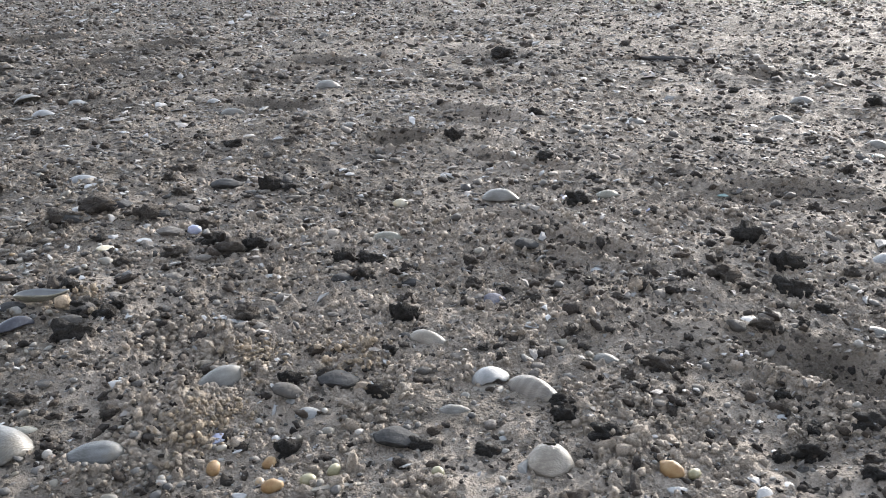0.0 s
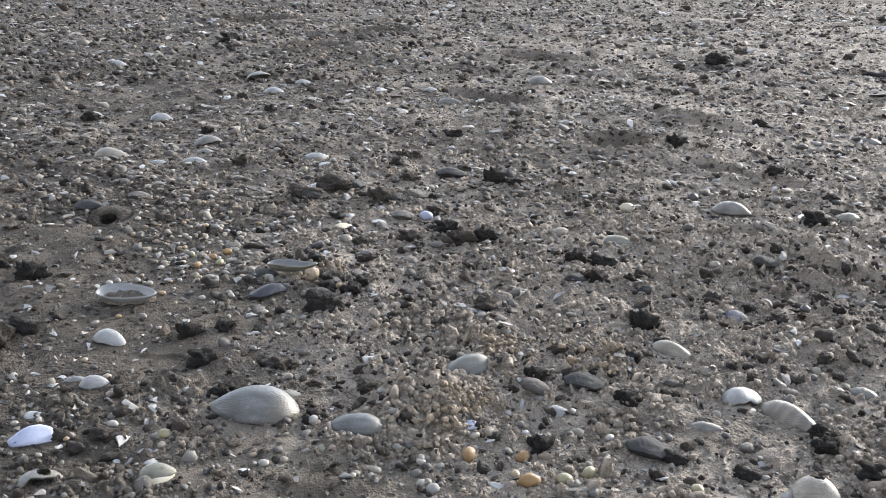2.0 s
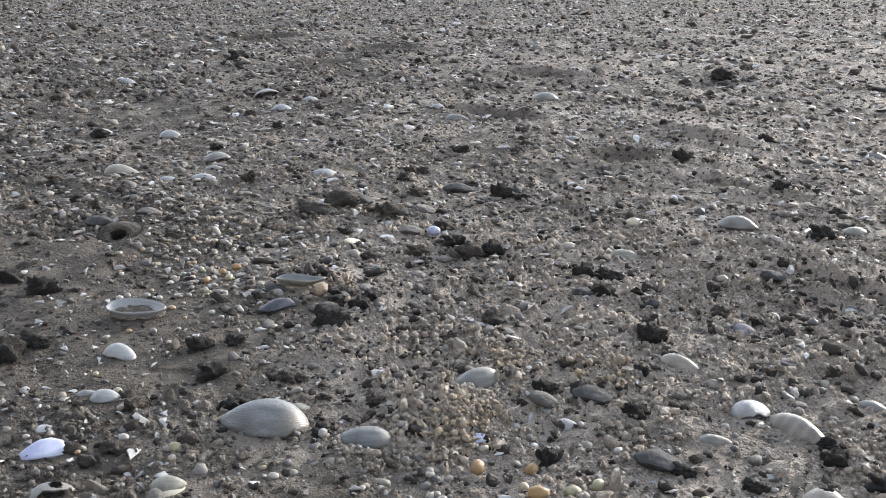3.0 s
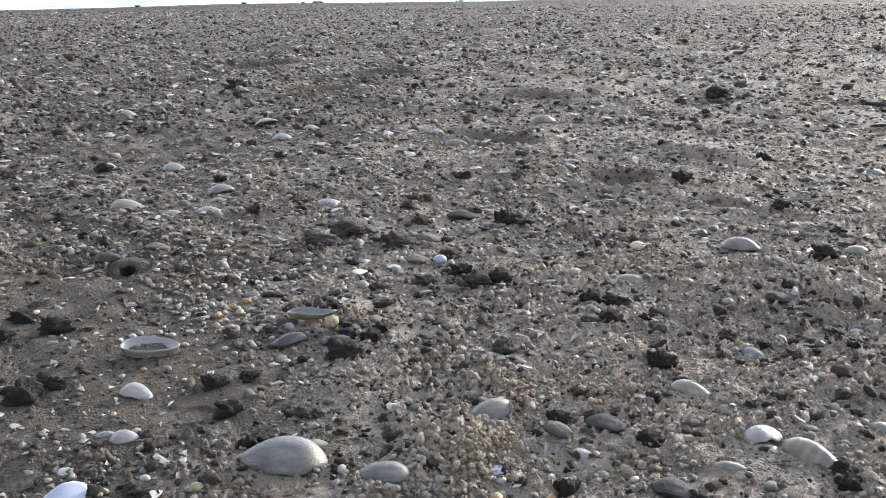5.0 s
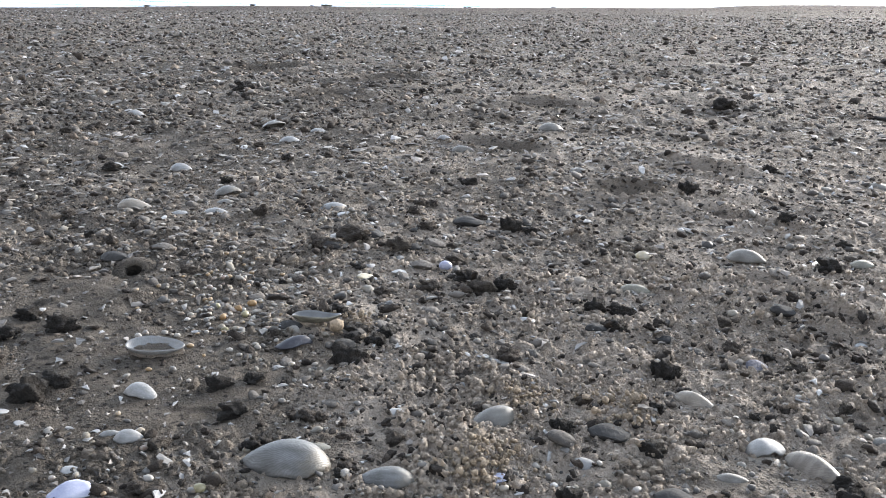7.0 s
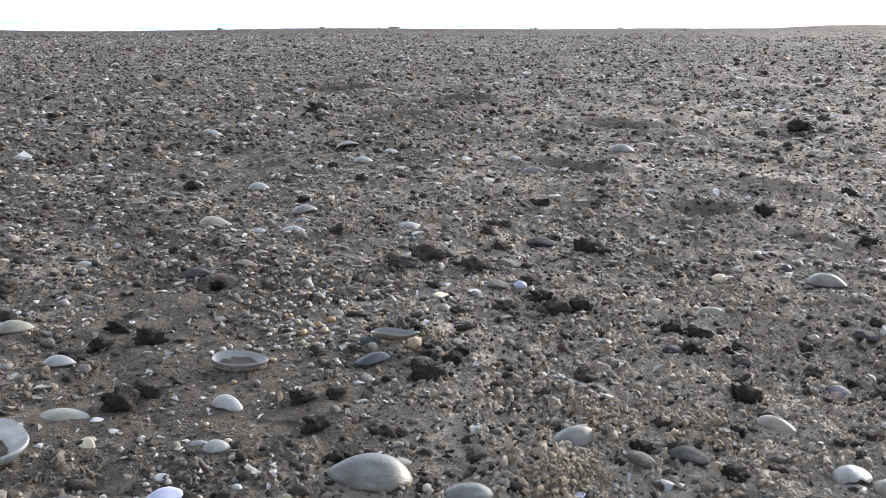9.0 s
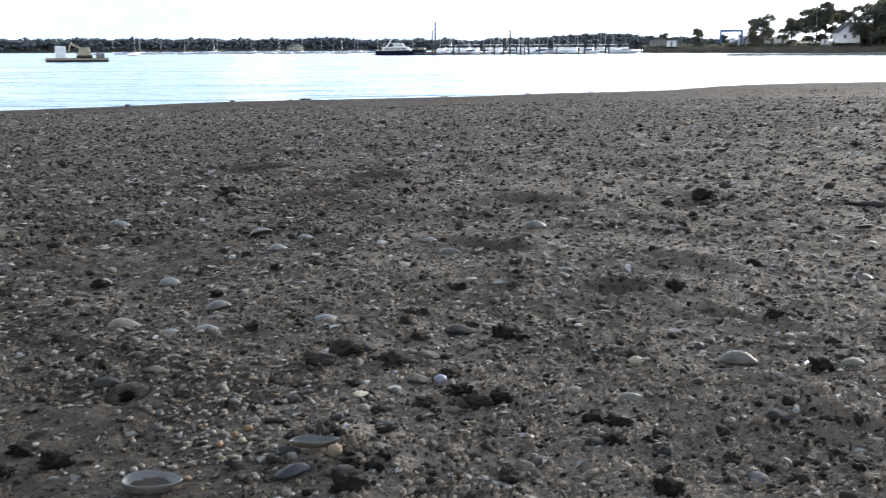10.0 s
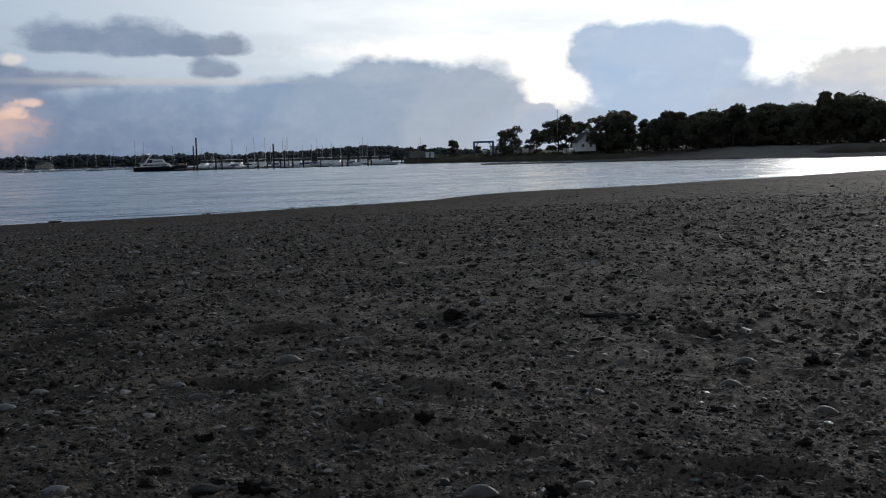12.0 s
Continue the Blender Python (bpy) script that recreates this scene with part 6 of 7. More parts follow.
BUFF = material("buff_paint", [(0.30, 0.25, 0.17), (0.42, 0.36, 0.26)], 2, 0.7, 0.1, 6)
METAL = material("mast_metal", [(0.35, 0.36, 0.37), (0.5, 0.5, 0.51)], 2, 0.4, 0, metal=0.6)


def box(bm, x0, x1, y0, y1, z0, z1, bevel=0.0):
    vs = [bm.verts.new(p) for p in ((x0, y0, z0), (x1, y0, z0), (x1, y1, z0), (x0, y1, z0), (x0, y0, z1), (x1, y0, z1), (x1, y1, z1), (x0, y1, z1))]
    fs = [bm.faces.new([vs[i] for i in q]) for q in ((3, 2, 1, 0), (4, 5, 6, 7), (0, 1, 5, 4), (1, 2, 6, 5), (2, 3, 7, 6), (3, 0, 4, 7))]
    if bevel:
        bmesh.ops.bevel(bm, geom=list({e for f in fs for e in f.edges}), offset=bevel, segments=1, affect="EDGES")
    return bm


def block(x0, x1, y0, y1, z0, z1, bevel=0.0):
    return box(bmesh.new(), x0, x1, y0, y1, z0, z1, bevel)


def post(r0, r1, p0, p1, segs=8):
    """A tapered round post from p0 to p1."""
    bm = bmesh.new()
    p0, p1 = Vector(p0), Vector(p1)
    q = (p1 - p0).to_track_quat("Z", "Y").to_matrix()
    rows = []
    for r, p in ((r0, p0), ((r0 + r1) / 2, (p0 + p1) / 2), (r1, p1)):
        rows.append([bm.verts.new(p + q @ Vector((r * math.cos(6.2832 * k / segs), r * math.sin(6.2832 * k / segs), 0))) for k in range(segs)])
    for a, b in zip(rows, rows[1:]):
        for k in range(segs):
            j = (k + 1) % segs
            bm.faces.new((a[k], a[j], b[j], b[k]))
    bm.faces.new(rows[0][::-1])
    bm.faces.new(rows[-1])
    return bm


def leaves(seed, blobs, count, leaf):
    """A crown of many small leaf sprays over several clumps, uneven and with gaps."""
    r = np.random.default_rng(seed)
    vs = []
    share = np.array([b[3] * b[3] for b in blobs])
    pick = r.choice(len(blobs), count, p=share / share.sum())
    for k in pick:
        bx, by, bz, rad, squash = blobs[k]
        d = r.normal(size=3)
        d /= np.linalg.norm(d)
        d[2] = d[2] if d[2] > -0.5 else -d[2] * 0.5
        p = np.array((bx, by, bz)) + d * rad * r.uniform(0.6, 1.08) * np.array((1, 1, squash))
        a, b = r.normal(size=3), r.normal(size=3)
        a, b = a / np.linalg.norm(a) * leaf * r.uniform(0.5, 1.2), b / np.linalg.norm(b) * leaf * r.uniform(0.4, 0.9)
        vs += [p - a, p - b * 0.6, p + a, p + b]
    n = len(vs) // 4
    return np.array(vs), np.arange(4 * n).reshape(n, 4)


def tree(seed, height, spread, label):
    """Trunk, limbs and a crown, on an Empty at its foot."""
    r = random.Random(seed)
    root = new("tree")
    part("trunk", post(height * 0.028, height * 0.012, (0, 0, -0.5), (r.uniform(-0.3, 0.3), r.uniform(-0.3, 0.3), height * 0.72)), BARK, root)
    blobs = [(0, 0, height * 0.70, spread * 0.28, 0.9)]
    for k in range(r.randint(14, 18)):
        a, lift = r.uniform(0, 6.28), 0.12 + 0.84 * r.random() ** 0.8
        reach = spread * 0.42 * math.sqrt(max(0.05, 1 - ((lift - 0.55) / 0.55) ** 2)) * r.uniform(0.6, 1.1)
        tip = (reach * math.cos(a), reach * math.sin(a), height * lift)
        part("limb", post(height * 0.011, height * 0.004, (0, 0, height * max(0.06, lift - 0.25)), tip, 6), BARK, root)
        blobs.append((*tip, spread * r.uniform(0.13, 0.24), r.uniform(0.6, 0.9)))
    v, f = leaves(seed, blobs, 3200, height * 0.050)
    crown = link_arrays("crown", v, f, LEAF, False)
    crown.parent = root
    return tagged(root, label, "tree", "trees on the far shore")


KINDS = [tree(40 + i, h, w, "dark broadleaf tree in summer leaf on the far shore") for i, (h, w) in enumerate(((10, 9), (11, 8), (9.5, 10), (12, 9), (8, 8), (10.5, 7)))]


def stand(kind, az, d, z, size, turn, label=""):
    p = far(az, d, z)
    ob = copy_thing(KINDS[kind], pose(p.x, p.y, p.z, 0, 0, turn))
    ob.scale = (size, size, size * random.Random(int(az * 100)).uniform(0.92, 1.08))
    if label:
        ob["label"] = label
    return ob


# the wood on the right: two ranks of trees
rt = random.Random(77)
for az, top in [(a * 1.05 + 31.1, 0) for a in range(0, 20)]:
    want = np.interp(az, [29.5, 31, 32.4, 33.4, 35, 37, 38.5, 40, 43, 46, 50, 66], [7.6, 10.6, 9.6, 7.8, 10.0, 10.2, 10.8, 11.2, 11.4, 11.3, 11.5, 11.0])
    base_d = float(np.interp(az, [29, 32, 35, 37.5, 39, 42, 50, 60, 66], [262, 258, 250, 244, 238, 232, 228, 205, 195]))
    for rank in range(3):
        k = rt.randrange(6)
        h = (10, 11, 9.5, 12, 8, 10.5)[k]
        d = base_d + rank * 8 + rt.uniform(-3, 3)
        stand(k, az + rt.uniform(-0.35, 0.35), d, 1.3 + rank * 0.3, 0.83 * want / h * rt.uniform(0.86, 1.12) * d / 240, rt.uniform(0, 360))
# trees round the boatyard
stand(2, 25.0, 284, 0.0, 0.86, 20, "round-crowned tree beside the boatyard")
stand(5, 21.6, 296, 0.2, 0.58, 80, "small round tree behind the bulkhead")
stand(0, 26.7, 276, 0.4, 0.74, 140)
stand(0, 28.0, 270, 1.0, 1.02, 200, "broad dark tree beside a white house")
stand(5, 28.5, 274, 1.0, 0.9, 10)
stand(1, 29.3, 285, 1.0, 0.80, 60)
stand(5, 23.0, 300, 0.6, 0.34, 0)
stand(2, 19.6, 320, 1.0, 0.42, 0)
# taller trees that stand out above the wood
for k, az, d, size, turn in ((3, 43.7, 236, 1.02, 40), (2, 44.9, 238, 1.22, 120), (5, 34.8, 250, 1.0, 0), (1, 40.4, 238, 0.98, 75)):
    stand(k, az, d, 1.4, size, turn, "tall broadleaf tree standing out above the wood")
for kind in KINDS:
    kind.matrix_basis = pose(*far(46 + 0.8 * KINDS.index(kind), 262, 1.8))

# undergrowth on the bank and at the wood's edge
r = np.random.default_rng(88)
scrub = []
for i in range(1200):
    az = r.uniform(18.6, 31) if i < 420 else r.uniform(30, 62)
    edge = float(np.interp(az, [18.4, 21, 24, 28, 31, 33, 35, 37.5, 39, 42, 50, 62], [303, 295, 283, 265, 256, 252, 245, 240, 234, 228, 224, 200]))
    size = r.uniform(0.4, 0.9) if az < 30.2 else r.uniform(0.9, 2.4)
    p = far(az, edge + r.uniform(0, 9) + (0 if az < 30.2 else 4), 0.75 + 0.35 * size + (0.4 + r.uniform(0, 2.6) if az > 30 else 0))
    scrub.append((p.x, p.y, p.z, size, 0.75))
    if 29.8 < az < 42:
        p = far(az, edge + r.uniform(16, 26), r.uniform(1.2, 6.0))
        scrub.append((p.x, p.y, p.z, r.uniform(1.4, 2.4), 0.8))
tagged(link_arrays("undergrowth", *leaves(88, scrub, 48000, 0.45), LEAF, False), "dark scrub along the bank and the edge of the wood", "shrubs", kind="stuff")

# woods across the bay
r = np.random.default_rng(99)
n = 18000
az = r.uniform(-36, 27, n)
dist = np.interp(az, [-40, -10, 5, 14, 22, 30], [660, 720, 780, 820, 850, 800]) + r.uniform(-16, 50, n)
tops = 9.2 + 1.6 * value_noise(az / 1.7, 0 * az, 71) + 1.8 * value_noise(az / 0.55, 0 * az, 72) + 1.2 * value_noise(az / 0.21, 0 * az, 73) + np.interp(az, [-36, 8, 13, 16, 17.5, 19, 24], [0, -0.5, 1.5, 3.5, 4.2, 1.0, -3])
size = r.uniform(0.6, 1.6, n)
hgt = WATER_Z + 0.8 + (tops - 0.8) * r.uniform(0.0, 1, n) ** 0.75
v, f = octa()
q = v[None] * (size[:, None] * (1 + 0.25 * r.normal(size=(n, len(v)))))[..., None] * (1.3, 1.3, 1.0)
at = np.stack([EYE[0] + dist * np.sin(np.radians(az)), EYE[1] + dist * np.cos(np.radians(az)), hgt], -1)
vs, fs = [(q + at[:, None]).reshape(-1, 3)], [(f[None] + (len(v) * np.arange(n))[:, None, None]).reshape(-1, 3)]
tagged(link_arrays("far_woods", np.concatenate(vs), np.concatenate(fs), HAZED_LEAF, True), "continuous dark woods along the shore across the bay", "woods", kind="stuff")


def facing(root, az, d, z, turn=0.0):
    """Set a thing with its front (-y) to the beach."""
    p = far(az, d, z)
    root.matrix_basis = pose(p.x, p.y, p.z, 0, 0, -az + turn)
    return root


def gable_house(az, d, z, w, deep, eave, ridge, turn, label, wall=WHITE, front_windows=((-0.22, 0.32), (0.22, 0.32), (0.0, 0.72))):
    root = new("house")
    bm = bmesh.new()
    pts = [(-w / 2, 0), (w / 2, 0), (w / 2, eave), (0, ridge), (-w / 2, eave)]
    a = [bm.verts.new((px, 0, pz)) for px, pz in pts]
    c = [bm.verts.new((px, deep, pz)) for px, pz in pts]
    bm.faces.new(a)
    bm.faces.new(c[::-1])
    for i in range(5):
        j = (i + 1) % 5
        bm.faces.new((a[j], a[i], c[i], c[j]))
    bmesh.ops.recalc_face_normals(bm, faces=bm.faces)
    part("wall", bm, wall, root)
    for s in (-1, 1):
        bm = bmesh.new()
        o, t = 0.35, 0.16
        q = []
        for py in (-0.4, deep + 0.4):
            for px, pz in ((0, ridge + 0.02), (s * (w / 2 + o), eave - o * (ridge - eave) / (w / 2))):
                q += [bm.verts.new((px, py, pz + 0.02)), bm.verts.new((px, py, pz + 0.02 + t))]
        for ids in ((0, 2, 6, 4), (1, 5, 7, 3), (0, 1, 3, 2), (4, 6, 7, 5), (0, 4, 5, 1), (2, 3, 7, 6)):
            bm.faces.new([q[i] for i in ids])
        bmesh.ops.recalc_face_normals(bm, faces=bm.faces)
        part("roof", bm, ROOF, root, "dark shingle roof slope")
    for u, v in front_windows:
        win = part("window", block(u * w - 0.42, u * w + 0.42, -0.06, 0.05, v * eave * 1.3 - 0.1, v * eave * 1.3 + 1.0), WHITE, root)
        part("pane", block(u * w - 0.34, u * w + 0.34, -0.075, -0.055, v * eave * 1.3, v * eave * 1.3 + 0.9), GLASS, win)
    part("chimney", block(w * 0.12, w * 0.12 + 0.6, deep * 0.5, deep * 0.5 + 0.6, eave, ridge + 0.8), GREY, root)
    facing(root, az, d, z, turn)
    return tagged(root, label, "house")


gable_house(29.75, 260, 1.5, 5.0, 7, 2.7, 5.0, 14, "white gabled house with dark roof among trees")
gable_house(-2.4, 690, -0.4, 9, 8, 2.6, 4.8, 30, "pale buff house on the shore across the bay", BUFF)


def shed(az, d, z, w, deep, h, mat, label, turn=0.0):
    root = new("shed")
    part("wall", block(-w / 2, w / 2, 0, deep, 0, h, 0.03), mat, root)
    part("roof", block(-w / 2 - 0.3, w / 2 + 0.3, -0.3, deep + 0.3, h, h + 0.18, 0.03), ROOF, root, "flat dark roof")
    part("door", block(-w * 0.1, w * 0.1, -0.05, 0.02, 0.0, min(2.1, h * 0.85)), GREY, root)
    facing(root, az, d, z, turn)
    return tagged(root, label, "shed")


shed(19.6, 300, 0.8, 8.5, 6, 2.2, GREY, "long grey boatyard shed with flat roof")
shed(20.05, 296, 0.75, 2.8, 2.4, 1.9, WHITE, "small white hut on the bulkhead")
shed(24.15, 286, 1.0, 3.6, 3, 2.6, WHITE, "low white shed in the boatyard")
shed(25.7, 286, 1.0, 4.6, 3, 2.2, WHITE, "white shed behind a round tree")
shed(26.25, 280, 1.0, 3.4, 4, 2.5, WHITE, "low white shed behind scrub")
shed(28.5, 266, 0.9, 1.8, 2, 1.6, WHITE, "small white outbuilding beside the house")

lift = new("boat_hoist")
for sx in (-2.9, 2.9):
    for y0 in (0.0, 5.0):
        part("leg", block(sx - 0.3, sx + 0.3, y0 - 0.3, y0 + 0.3, 0.5, 3.4, 0.03), STEEL_BLUE, lift)
        part("wheel", post(0.5, 0.5, (sx - 0.2, y0, 0.5), (sx + 0.2, y0, 0.5), 14), PILE, lift)
    part("side_beam", block(sx - 0.3, sx + 0.3, -0.6, 5.6, 3.4, 3.95, 0.03), STEEL_BLUE, lift)
    part("brace", post(0.14, 0.14, (sx, 0.2, 2.0), (sx * 0.55, 0.2, 4.0)), STEEL_BLUE, lift)
part("cross_beam", block(-3.2, 3.2, 4.9, 5.4, 3.95, 4.45, 0.03), STEEL_BLUE, lift)
part("cross_beam", block(-3.2, 3.2, -0.3, 0.2, 3.95, 4.45, 0.03), STEEL_BLUE, lift)
facing(lift, 23.4, 282, 0.95)
tagged(lift, "blue steel boat hoist standing in the boatyard", "hoist")


def hull_mesh(length, beam, free, rake=0.18, stern=0.9):
    """A boat's hull, bow towards -x, deck closed, waterline at z 0."""
    bm = bmesh.new()
    rows = []
    for i in range(11):
        u = i / 10
        half = beam / 2 * min(1.0, (u * 2.1) ** 0.7) * (1 if u < 0.75 else 1 - (1 - stern) * (u - 0.75) / 0.25)
        sheer = free * (1.25 - 0.45 * u + 0.15 * u * u)
        x = -length / 2 + length * u
        row = []
        for s, k, z in ((-1, 1.0, sheer), (-1, 0.86, sheer * 0.35), (-1, 0.35, -0.35), (1, 0.35, -0.35), (1, 0.86, sheer * 0.35), (1, 1.0, sheer)):
            row.append(bm.verts.new((x - rake * length * 0.25 * (1 - u) ** 3 * (z / free), s * half * k, z)))
        rows.append(row)
    for a, b in zip(rows, rows[1:]):
        for k in range(5):
            bm.faces.new((a[k], a[k + 1], b[k + 1], b[k]))
        bm.faces.new((a[5], a[0], b[0], b[5]))
    bm.faces.new(rows[-1])
    bmesh.ops.remove_doubles(bm, verts=bm.verts, dist=0.01)
    bmesh.ops.recalc_face_normals(bm, faces=bm.faces)
    return bm


def cabin(x0, x1, half, z0, z1, slope0, slope1):
    """A deckhouse with raked ends."""
    bm = bmesh.new()
    q = [(x0, -half, z0), (x1, -half, z0), (x1, half, z0), (x0, half, z0), (x0 + slope0, -half * 0.85, z1), (x1 - slope1, -half * 0.85, z1), (x1 - slope1, half * 0.85, z1), (x0 + slope0, half * 0.85, z1)]
    v = [bm.verts.new(p) for p in q]
    for ids in ((3, 2, 1, 0), (4, 5, 6, 7), (0, 1, 5, 4), (1, 2, 6, 5), (2, 3, 7, 6), (3, 0, 4, 7)):
        bm.faces.new([v[i] for i in ids])
    bmesh.ops.bevel(bm, geom=list(bm.edges), offset=0.06, segments=1, affect="EDGES")
    return bm


yacht = new("motor_yacht")
part("hull", hull_mesh(12.8, 3.9, 1.15), HULL, yacht, "dark navy hull")
part("deckhouse", cabin(-3.4, 4.8, 1.5, 1.0, 2.05, 1.3, 0.2), WHITE, yacht)
for s in (-1, 1):
    for x0, x1 in ((-1.7, -0.4), (-0.2, 1.1), (1.3, 2.6), (2.8, 4.0)):
        part("window", block(x0, x1, s * 1.42 - 0.05, s * 1.42 + 0.05, 1.45, 1.72), GLASS, yacht)
part("upper_deck", cabin(-1.9, 5.2, 1.5, 2.05, 2.15, 0.05, 0.05), WHITE, yacht)
part("pilothouse", cabin(-1.5, 1.8, 1.2, 2.15, 3.0, 0.8, 0.2), WHITE, yacht)
part("windscreen", cabin(-1.1, 1.5, 1.21, 2.5, 2.75, 0.45, 0.1), GLASS, yacht)
part("bridge_roof", cabin(-1.0, 2.6, 1.2, 3.0, 3.12, 0.1, 0.1), WHITE, yacht)
for s in (-1, 1):
    part("radar_arch", post(0.16, 0.10, (3.6, s * 1.2, 2.1), (2.2, s * 0.9, 4.0), 6), WHITE, yacht)
part("arch_top", block(2.0, 2.5, -1.0, 1.0, 3.95, 4.1, 0.03), WHITE, yacht)
part("mast", post(0.05, 0.03, (2.3, 0, 4.0), (2.7, 0, 5.0)), METAL, yacht)
part("rail", post(0.03, 0.03, (-6.0, 0, 1.9), (-3.0, 1.6, 1.75), 5), METAL, yacht)
part("swim_platform", block(6.2, 7.3, -1.5, 1.5, 0.15, 0.3), GREY, yacht)
facing(yacht, 3.75, 248, WATER_Z, 176)
tagged(yacht, "dark-hulled motor yacht with white upper works moored at the pier", "yacht")
tender = new("work_boat")
part("hull", hull_mesh(6.0, 2.2, 0.7), RED, tender)
part("wheelhouse", cabin(-0.5, 1.6, 0.8, 0.7, 1.9, 0.2, 0.1), BUFF, tender)
facing(tender, 5.2, 252, WATER_Z, 170)
tagged(tender, "small dark red work boat behind the yacht", "boat")


CANVAS = material("blue_canvas", [(0.03, 0.05, 0.11), (0.05, 0.08, 0.16)], 2, 0.9, 0.2, 8)


def motor_boat(length, label, bridge=True):
    root = new("motor_boat")
    n = length
    part("hull", hull_mesh(n, n * 0.31, n * 0.085), WHITE, root)
    part("boot_stripe", hull_mesh(n * 1.004, n * 0.314, n * 0.018), HULL, root, "dark stripe at the waterline")
    part("cabin", cabin(-n * 0.24, n * 0.16, n * 0.115, n * 0.075, n * 0.145, n * 0.13, n * 0.01), WHITE, root)
    part("window", cabin(-n * 0.17, n * 0.14, n * 0.117, n * 0.10, n * 0.13, n * 0.06, n * 0.01), GLASS, root)
    if bridge:
        part("flybridge", cabin(-n * 0.05, n * 0.16, n * 0.10, n * 0.145, n * 0.185, n * 0.03, n * 0.0), WHITE, root)
        part("windscreen", cabin(-n * 0.04, n * 0.0, n * 0.08, n * 0.185, n * 0.205, n * 0.02, n * 0.0), GLASS, root)
        for s in (-1, 1):
            part("stanchion", post(0.03, 0.03, (n * 0.14, s * n * 0.09, n * 0.18), (n * 0.12, s * n * 0.09, n * 0.255), 5), METAL, root)
        part("hardtop", cabin(n * 0.02, n * 0.17, n * 0.10, n * 0.255, n * 0.265, 0.05, 0.05), WHITE, root)
        part("aerial", post(0.03, 0.015, (n * 0.12, 0, n * 0.26), (n * 0.14, 0, n * 0.44), 5), METAL, root)
    else:
        part("canopy", cabin(-n * 0.02, n * 0.26, n * 0.12, n * 0.135, n * 0.20, n * 0.05, n * 0.02), CANVAS, root, "dark blue canvas canopy")
    part("rail", post(0.03, 0.03, (-n * 0.45, 0, n * 0.14), (-n * 0.15, n * 0.13, n * 0.13), 5), METAL, root)
    return tagged(root, label, "boat", "moored motor boats")


def sail_boat(length, label):
    root = new("sailing_boat")
    part("hull", hull_mesh(length, length * 0.29, length * 0.09, 0.3, 0.6), WHITE, root)
    part("coachroof", cabin(-length * 0.2, length * 0.15, length * 0.09, length * 0.08, length * 0.14, length * 0.06, length * 0.02), WHITE, root)
    part("mast", post(0.07, 0.05, (-length * 0.08, 0, 0), (-length * 0.08, 0, length * 1.15), 6), METAL, root)
    part("boom", post(0.08, 0.06, (-length * 0.08, 0, length * 0.20), (length * 0.34, 0, length * 0.21), 6), BUFF, root)
    part("forestay", post(0.015, 0.015, (-length * 0.5, 0, length * 0.1), (-length * 0.08, 0, length * 1.1), 4), METAL, root)
    return tagged(root, label, "boat", "moored sailing boats")


m_a, m_b = motor_boat(10.0, "white motor cruiser moored in the marina"), motor_boat(6.5, "small white motor boat with a blue canopy at its mooring", False)
s_a, s_b = sail_boat(7.8, "white sailing boat with bare mast"), sail_boat(6.0, "small white sailing boat with bare mast")


def moor(ob, az, d, turn):
    p = far(az, d, WATER_Z)
    return copy_thing(ob, pose(p.x, p.y, p.z, 0, 0, -az + turn))


facing(m_a, 7.75, 258, WATER_Z, 60)
facing(m_b, 12.6, 262, WATER_Z, 200)
facing(s_a, 9.3, 275, WATER_Z, 90)
facing(s_b, 14.0, 280, WATER_Z, 70)
for az, d, turn in ((8.3, 262, 70), (9.0, 259, 110), (9.8, 264, 80), (11.2, 258, 95), (12.6, 262, 60), (13.4, 260, 110), (14.3, 258, 75), (15.3, 265, 120), (17.2, 270, 50), (6.6, 262, 100), (11.9, 266, 80), (16.7, 272, 90), (7.3, 266, 75)):
    moor(m_a if int(az * 10) % 3 else m_b, az, d, turn)
for az, d, turn in ((-8.2, 360, 20), (-6.4, 400, 180), (-5.5, 380, 0), (-4.2, 420, 160), (-3.0, 380, 30), (-1.6, 390, 200), (-0.3, 350, 90), (0.6, 420, 10), (1.3, 400, 170), (-10.5, 380, 20), (-12, 300, 70), (-14.5, 350, 20), (8.2, 256, 120), (10.4, 272, 20), (12.0, 256, 10)):
    moor(m_b, az, d, turn)
for az, d, turn in ((2.4, 300, 90), (2.9, 310, 80), (4.5, 290, 100), (8.0, 290, 90), (10.0, 285, 70), (11.0, 290, 95), (11.3, 280, 85), (13.1, 300, 90), (15.9, 295, 90), (-7.3, 420, 60), (-5.0, 450, 90), (-3.6, 430, 120)):
    moor(s_a, az, d, turn)
for az, d, turn in ((-9.0, 430, 80), (-2.2, 440, 70), (-1.0, 460, 90), (0.2, 440, 100), (1.0, 470, 90), (6.2, 300, 90), (12.2, 300, 90), (16.2, 290, 80), (-11.5, 430, 60), (-13, 420, 90), (-16, 400, 90)):
    moor(s_b, az, d, turn)

for k in range(30):
    q = random.Random(2300 + k)
    moor((m_b, s_b, m_b)[k % 3], -12.5 + 0.55 * k + q.uniform(-0.2, 0.2), q.uniform(340, 480), q.uniform(0, 360))
for k in range(24):
    q = random.Random(2400 + k)
    az = 6.4 + 0.46 * k + q.uniform(-0.15, 0.15)
    moor((m_a, m_a, m_b)[k % 3], az, float(np.interp(az, [4.7, 18.4], [252, 306])) + q.uniform(0, 5), q.choice((80, 100, 260, 280)) + q.uniform(-25, 25))
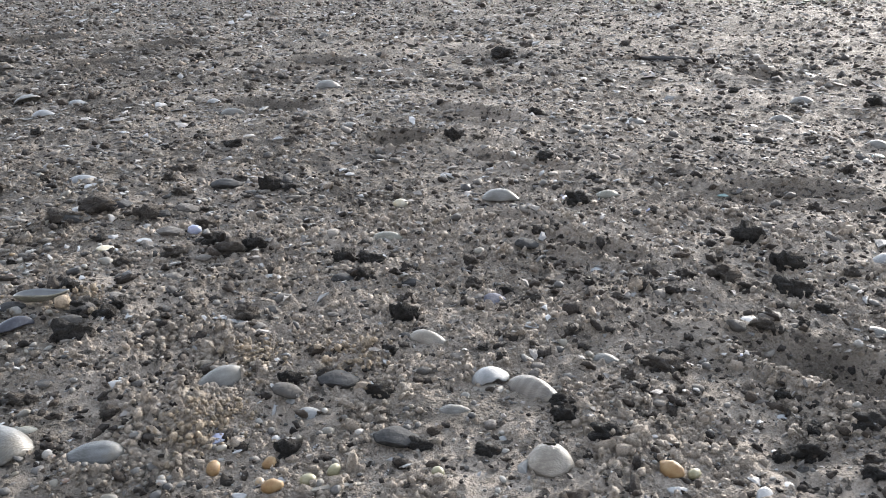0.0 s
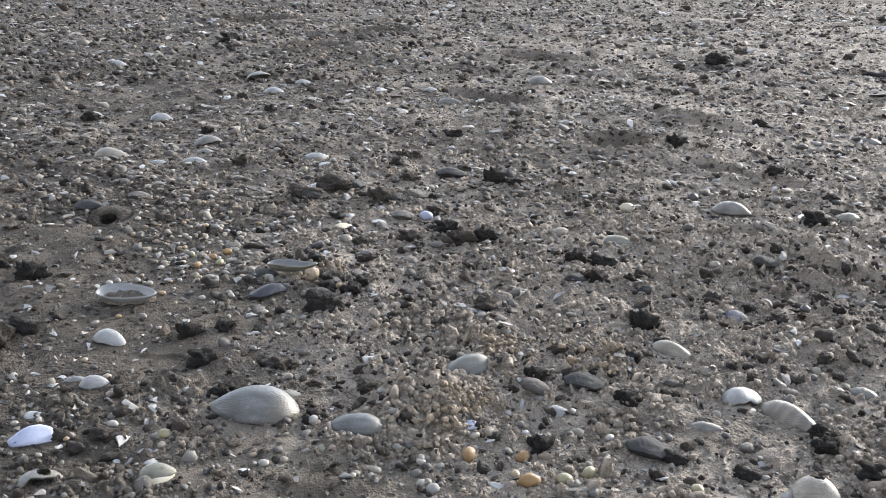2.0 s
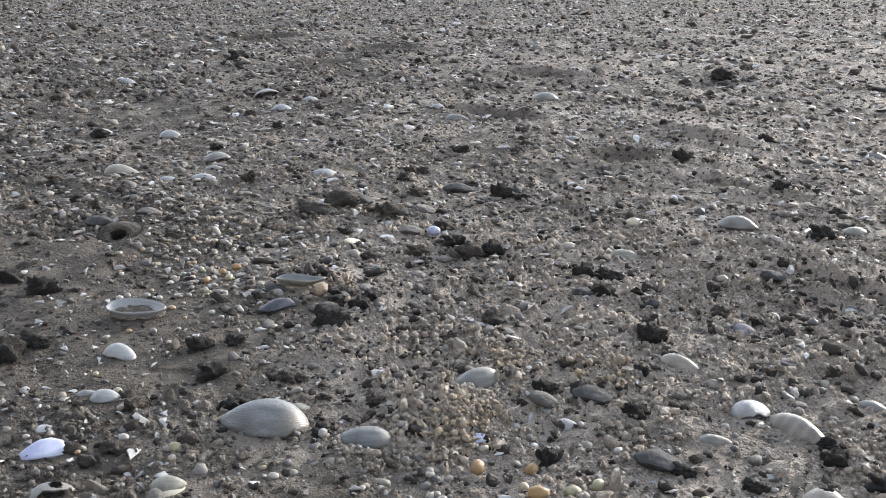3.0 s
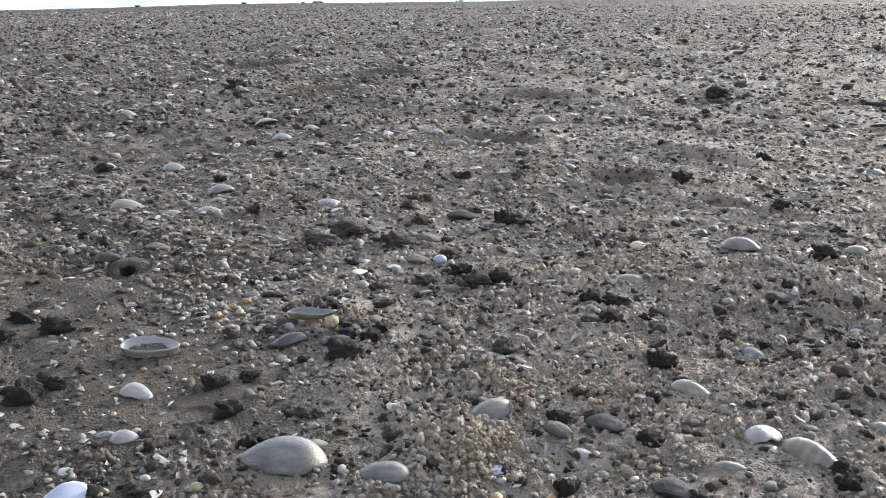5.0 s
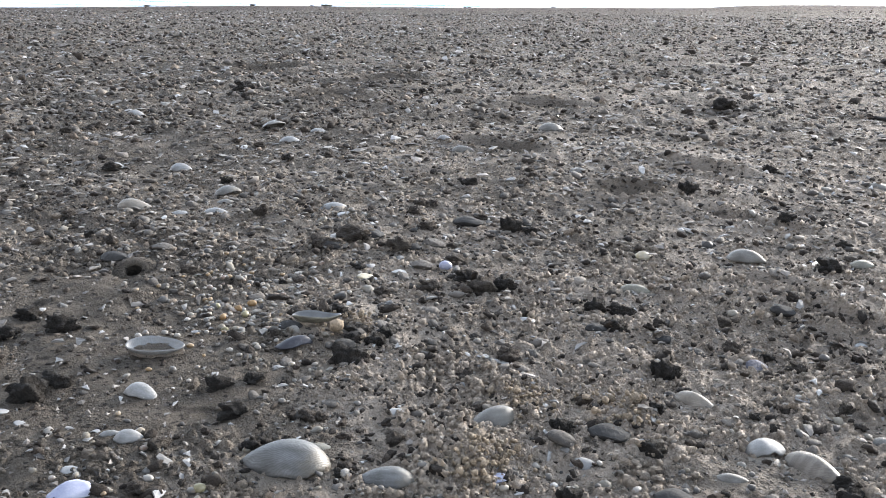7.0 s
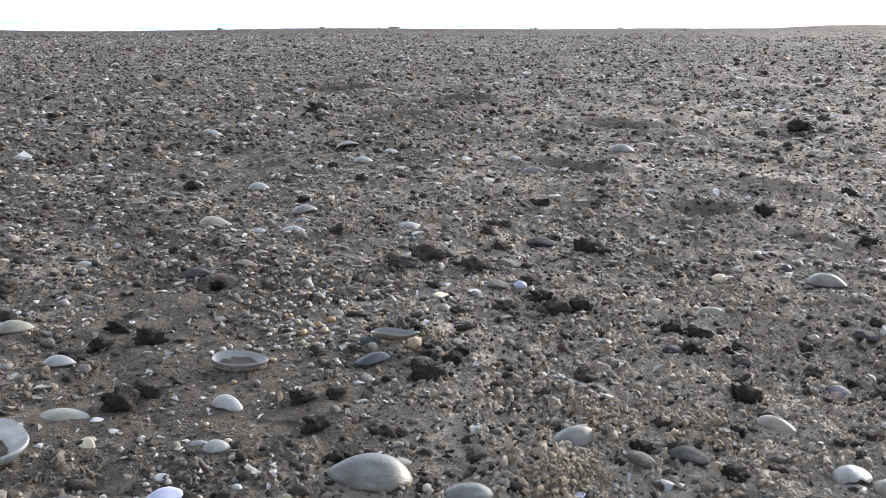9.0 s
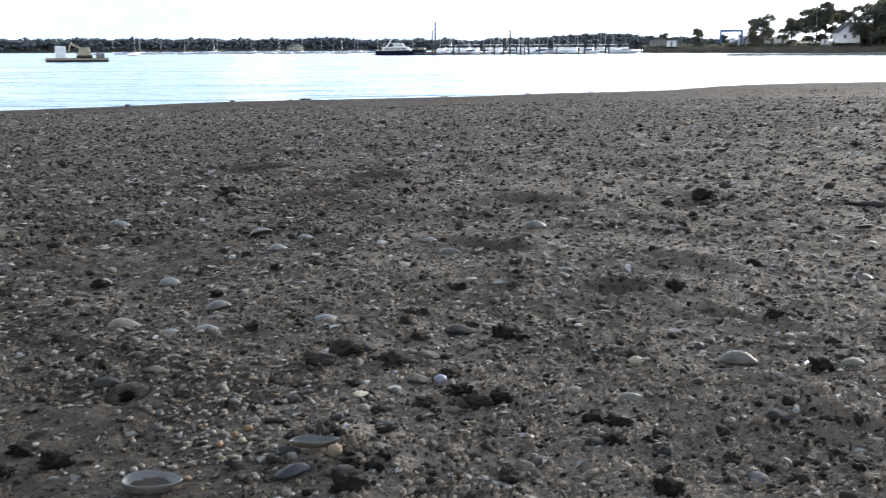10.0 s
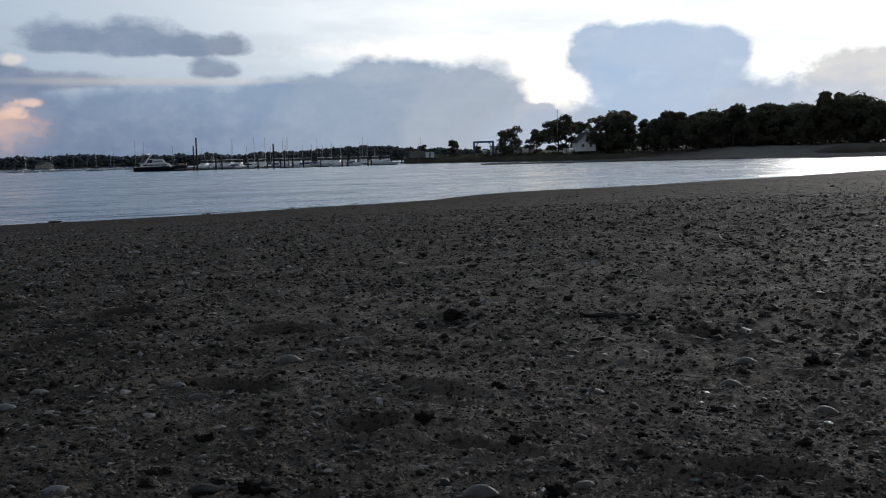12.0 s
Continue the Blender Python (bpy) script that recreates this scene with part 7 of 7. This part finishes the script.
for k in range(26):
    q = random.Random(2100 + k)
    kind = (m_b, s_b, m_a, m_b, s_b)[k % 5]
    moor(kind, 6.3 + 0.44 * k + q.uniform(-0.2, 0.2), q.uniform(280, 320), q.uniform(0, 360))
blocked = copy_thing(m_b, pose(*far(23.5, 283.5, 1.75), 0, 0, 66))
blocked["label"] = "white motor boat slung in the blue hoist"

# pier with piles
pier = new("pier")
p0, p1 = far(4.7, 246, WATER_Z + 0.3), far(18.4, 300, WATER_Z + 0.3)
across = Vector(((p1 - p0).y, -(p1 - p0).x, 0)).normalized()
bm = bmesh.new()
vs = [bm.verts.new(p) for p in (p0 - across, p1 - across, p1 + across, p0 + across)]
top = [bm.verts.new(v.co + Vector((0, 0, 0.25))) for v in vs]
for ids in ((vs[3], vs[2], vs[1], vs[0]), top, *[(vs[i], vs[(i + 1) % 4], top[(i + 1) % 4], top[i]) for i in range(4)]):
    bm.faces.new(ids)
bmesh.ops.recalc_face_normals(bm, faces=bm.faces)
part("deck", bm, GREY, pier)
for az, d, up, rad in ((5.22, 243, 1.9, 0.16), (5.90, 240, 8.2, 0.22), (5.72, 241, 6.2, 0.18), (7.0, 241, 3.7, 0.20), (7.35, 242, 2.6, 0.17), (8.9, 244, 2.2, 0.17), (9.5, 245, 2.8, 0.18), (10.05, 245, 2.6, 0.2),
                       (10.45, 245, 6.3, 0.22), (10.85, 246, 2.4, 0.16), (11.1, 246, 3.2, 0.2), (11.35, 247, 2.6, 0.16), (11.6, 247, 3.2, 0.2), (12.25, 248, 2.3, 0.18), (13.3, 250, 2.0, 0.16)):
    part("pile", post(rad, rad * 0.85, far(az, d, WATER_Z - 0.6), far(az, d, WATER_Z + up)), PILE, pier)
for az, d, up, rad in ((14.6, 248, 2.4, 0.22), (14.95, 249, 2.4, 0.2), (16.2, 256, 2.3, 0.22), (16.4, 258, 2.3, 0.2), (17.5, 272, 2.2, 0.2), (17.65, 274, 2.2, 0.2), (18.3, 288, 2.4, 0.2), (19.2, 292, 2.2, 0.2)):
    part("pile", post(rad, rad * 0.85, far(az, d, WATER_Z - 0.6), far(az, d, WATER_Z + up)), PILE, pier)
tagged(pier, "low grey pier with tarred mooring piles", "pier")
for az, d, z, up in ((27.98, 268, 1.0, 12.6), (19.5, 299, 3.0, 4.6), (19.35, 299, 3.0, 3.2)):
    pole = new("pole", bm_mesh("pole", post(0.09, 0.05, (0, 0, 0), (0, 0, up), 6), METAL))
    pole.matrix_basis = pose(*far(az, d, z))
    tagged(pole, "thin bare mast behind the bank", "pole")

# work barge
barge = new("work_barge")
part("pontoon", block(-4.3, 4.3, -1.8, 1.8, -0.3, 0.55, 0.05), PILE, barge)
part("rubbing_strake", block(-4.4, 4.4, -1.9, -1.8, 0.3, 0.5), BUFF, barge)
part("deck_house", block(-2.9, -1.5, -1.0, 1.0, 0.55, 2.3, 0.05), WHITE, barge)
part("machine_body", cabin(0.2, 2.0, 0.9, 0.9, 2.1, 0.3, 0.2), BUFF, barge)
part("track", block(0.0, 2.2, -1.1, 1.1, 0.55, 0.95, 0.1), PILE, barge)
part("boom", post(0.16, 0.12, (0.6, 0, 1.9), (-0.7, 0, 2.7)), BUFF, barge)
part("dipper", post(0.12, 0.10, (-0.7, 0, 2.7), (-1.2, 0, 1.2)), BUFF, barge)
part("pallet_stack", block(2.8, 3.9, -0.8, 0.8, 0.55, 1.25, 0.04), GREY, barge)
facing(barge, -15.0, 150, WATER_Z, 4)
tagged(barge, "flat work barge with a small excavator and white hut", "barge")
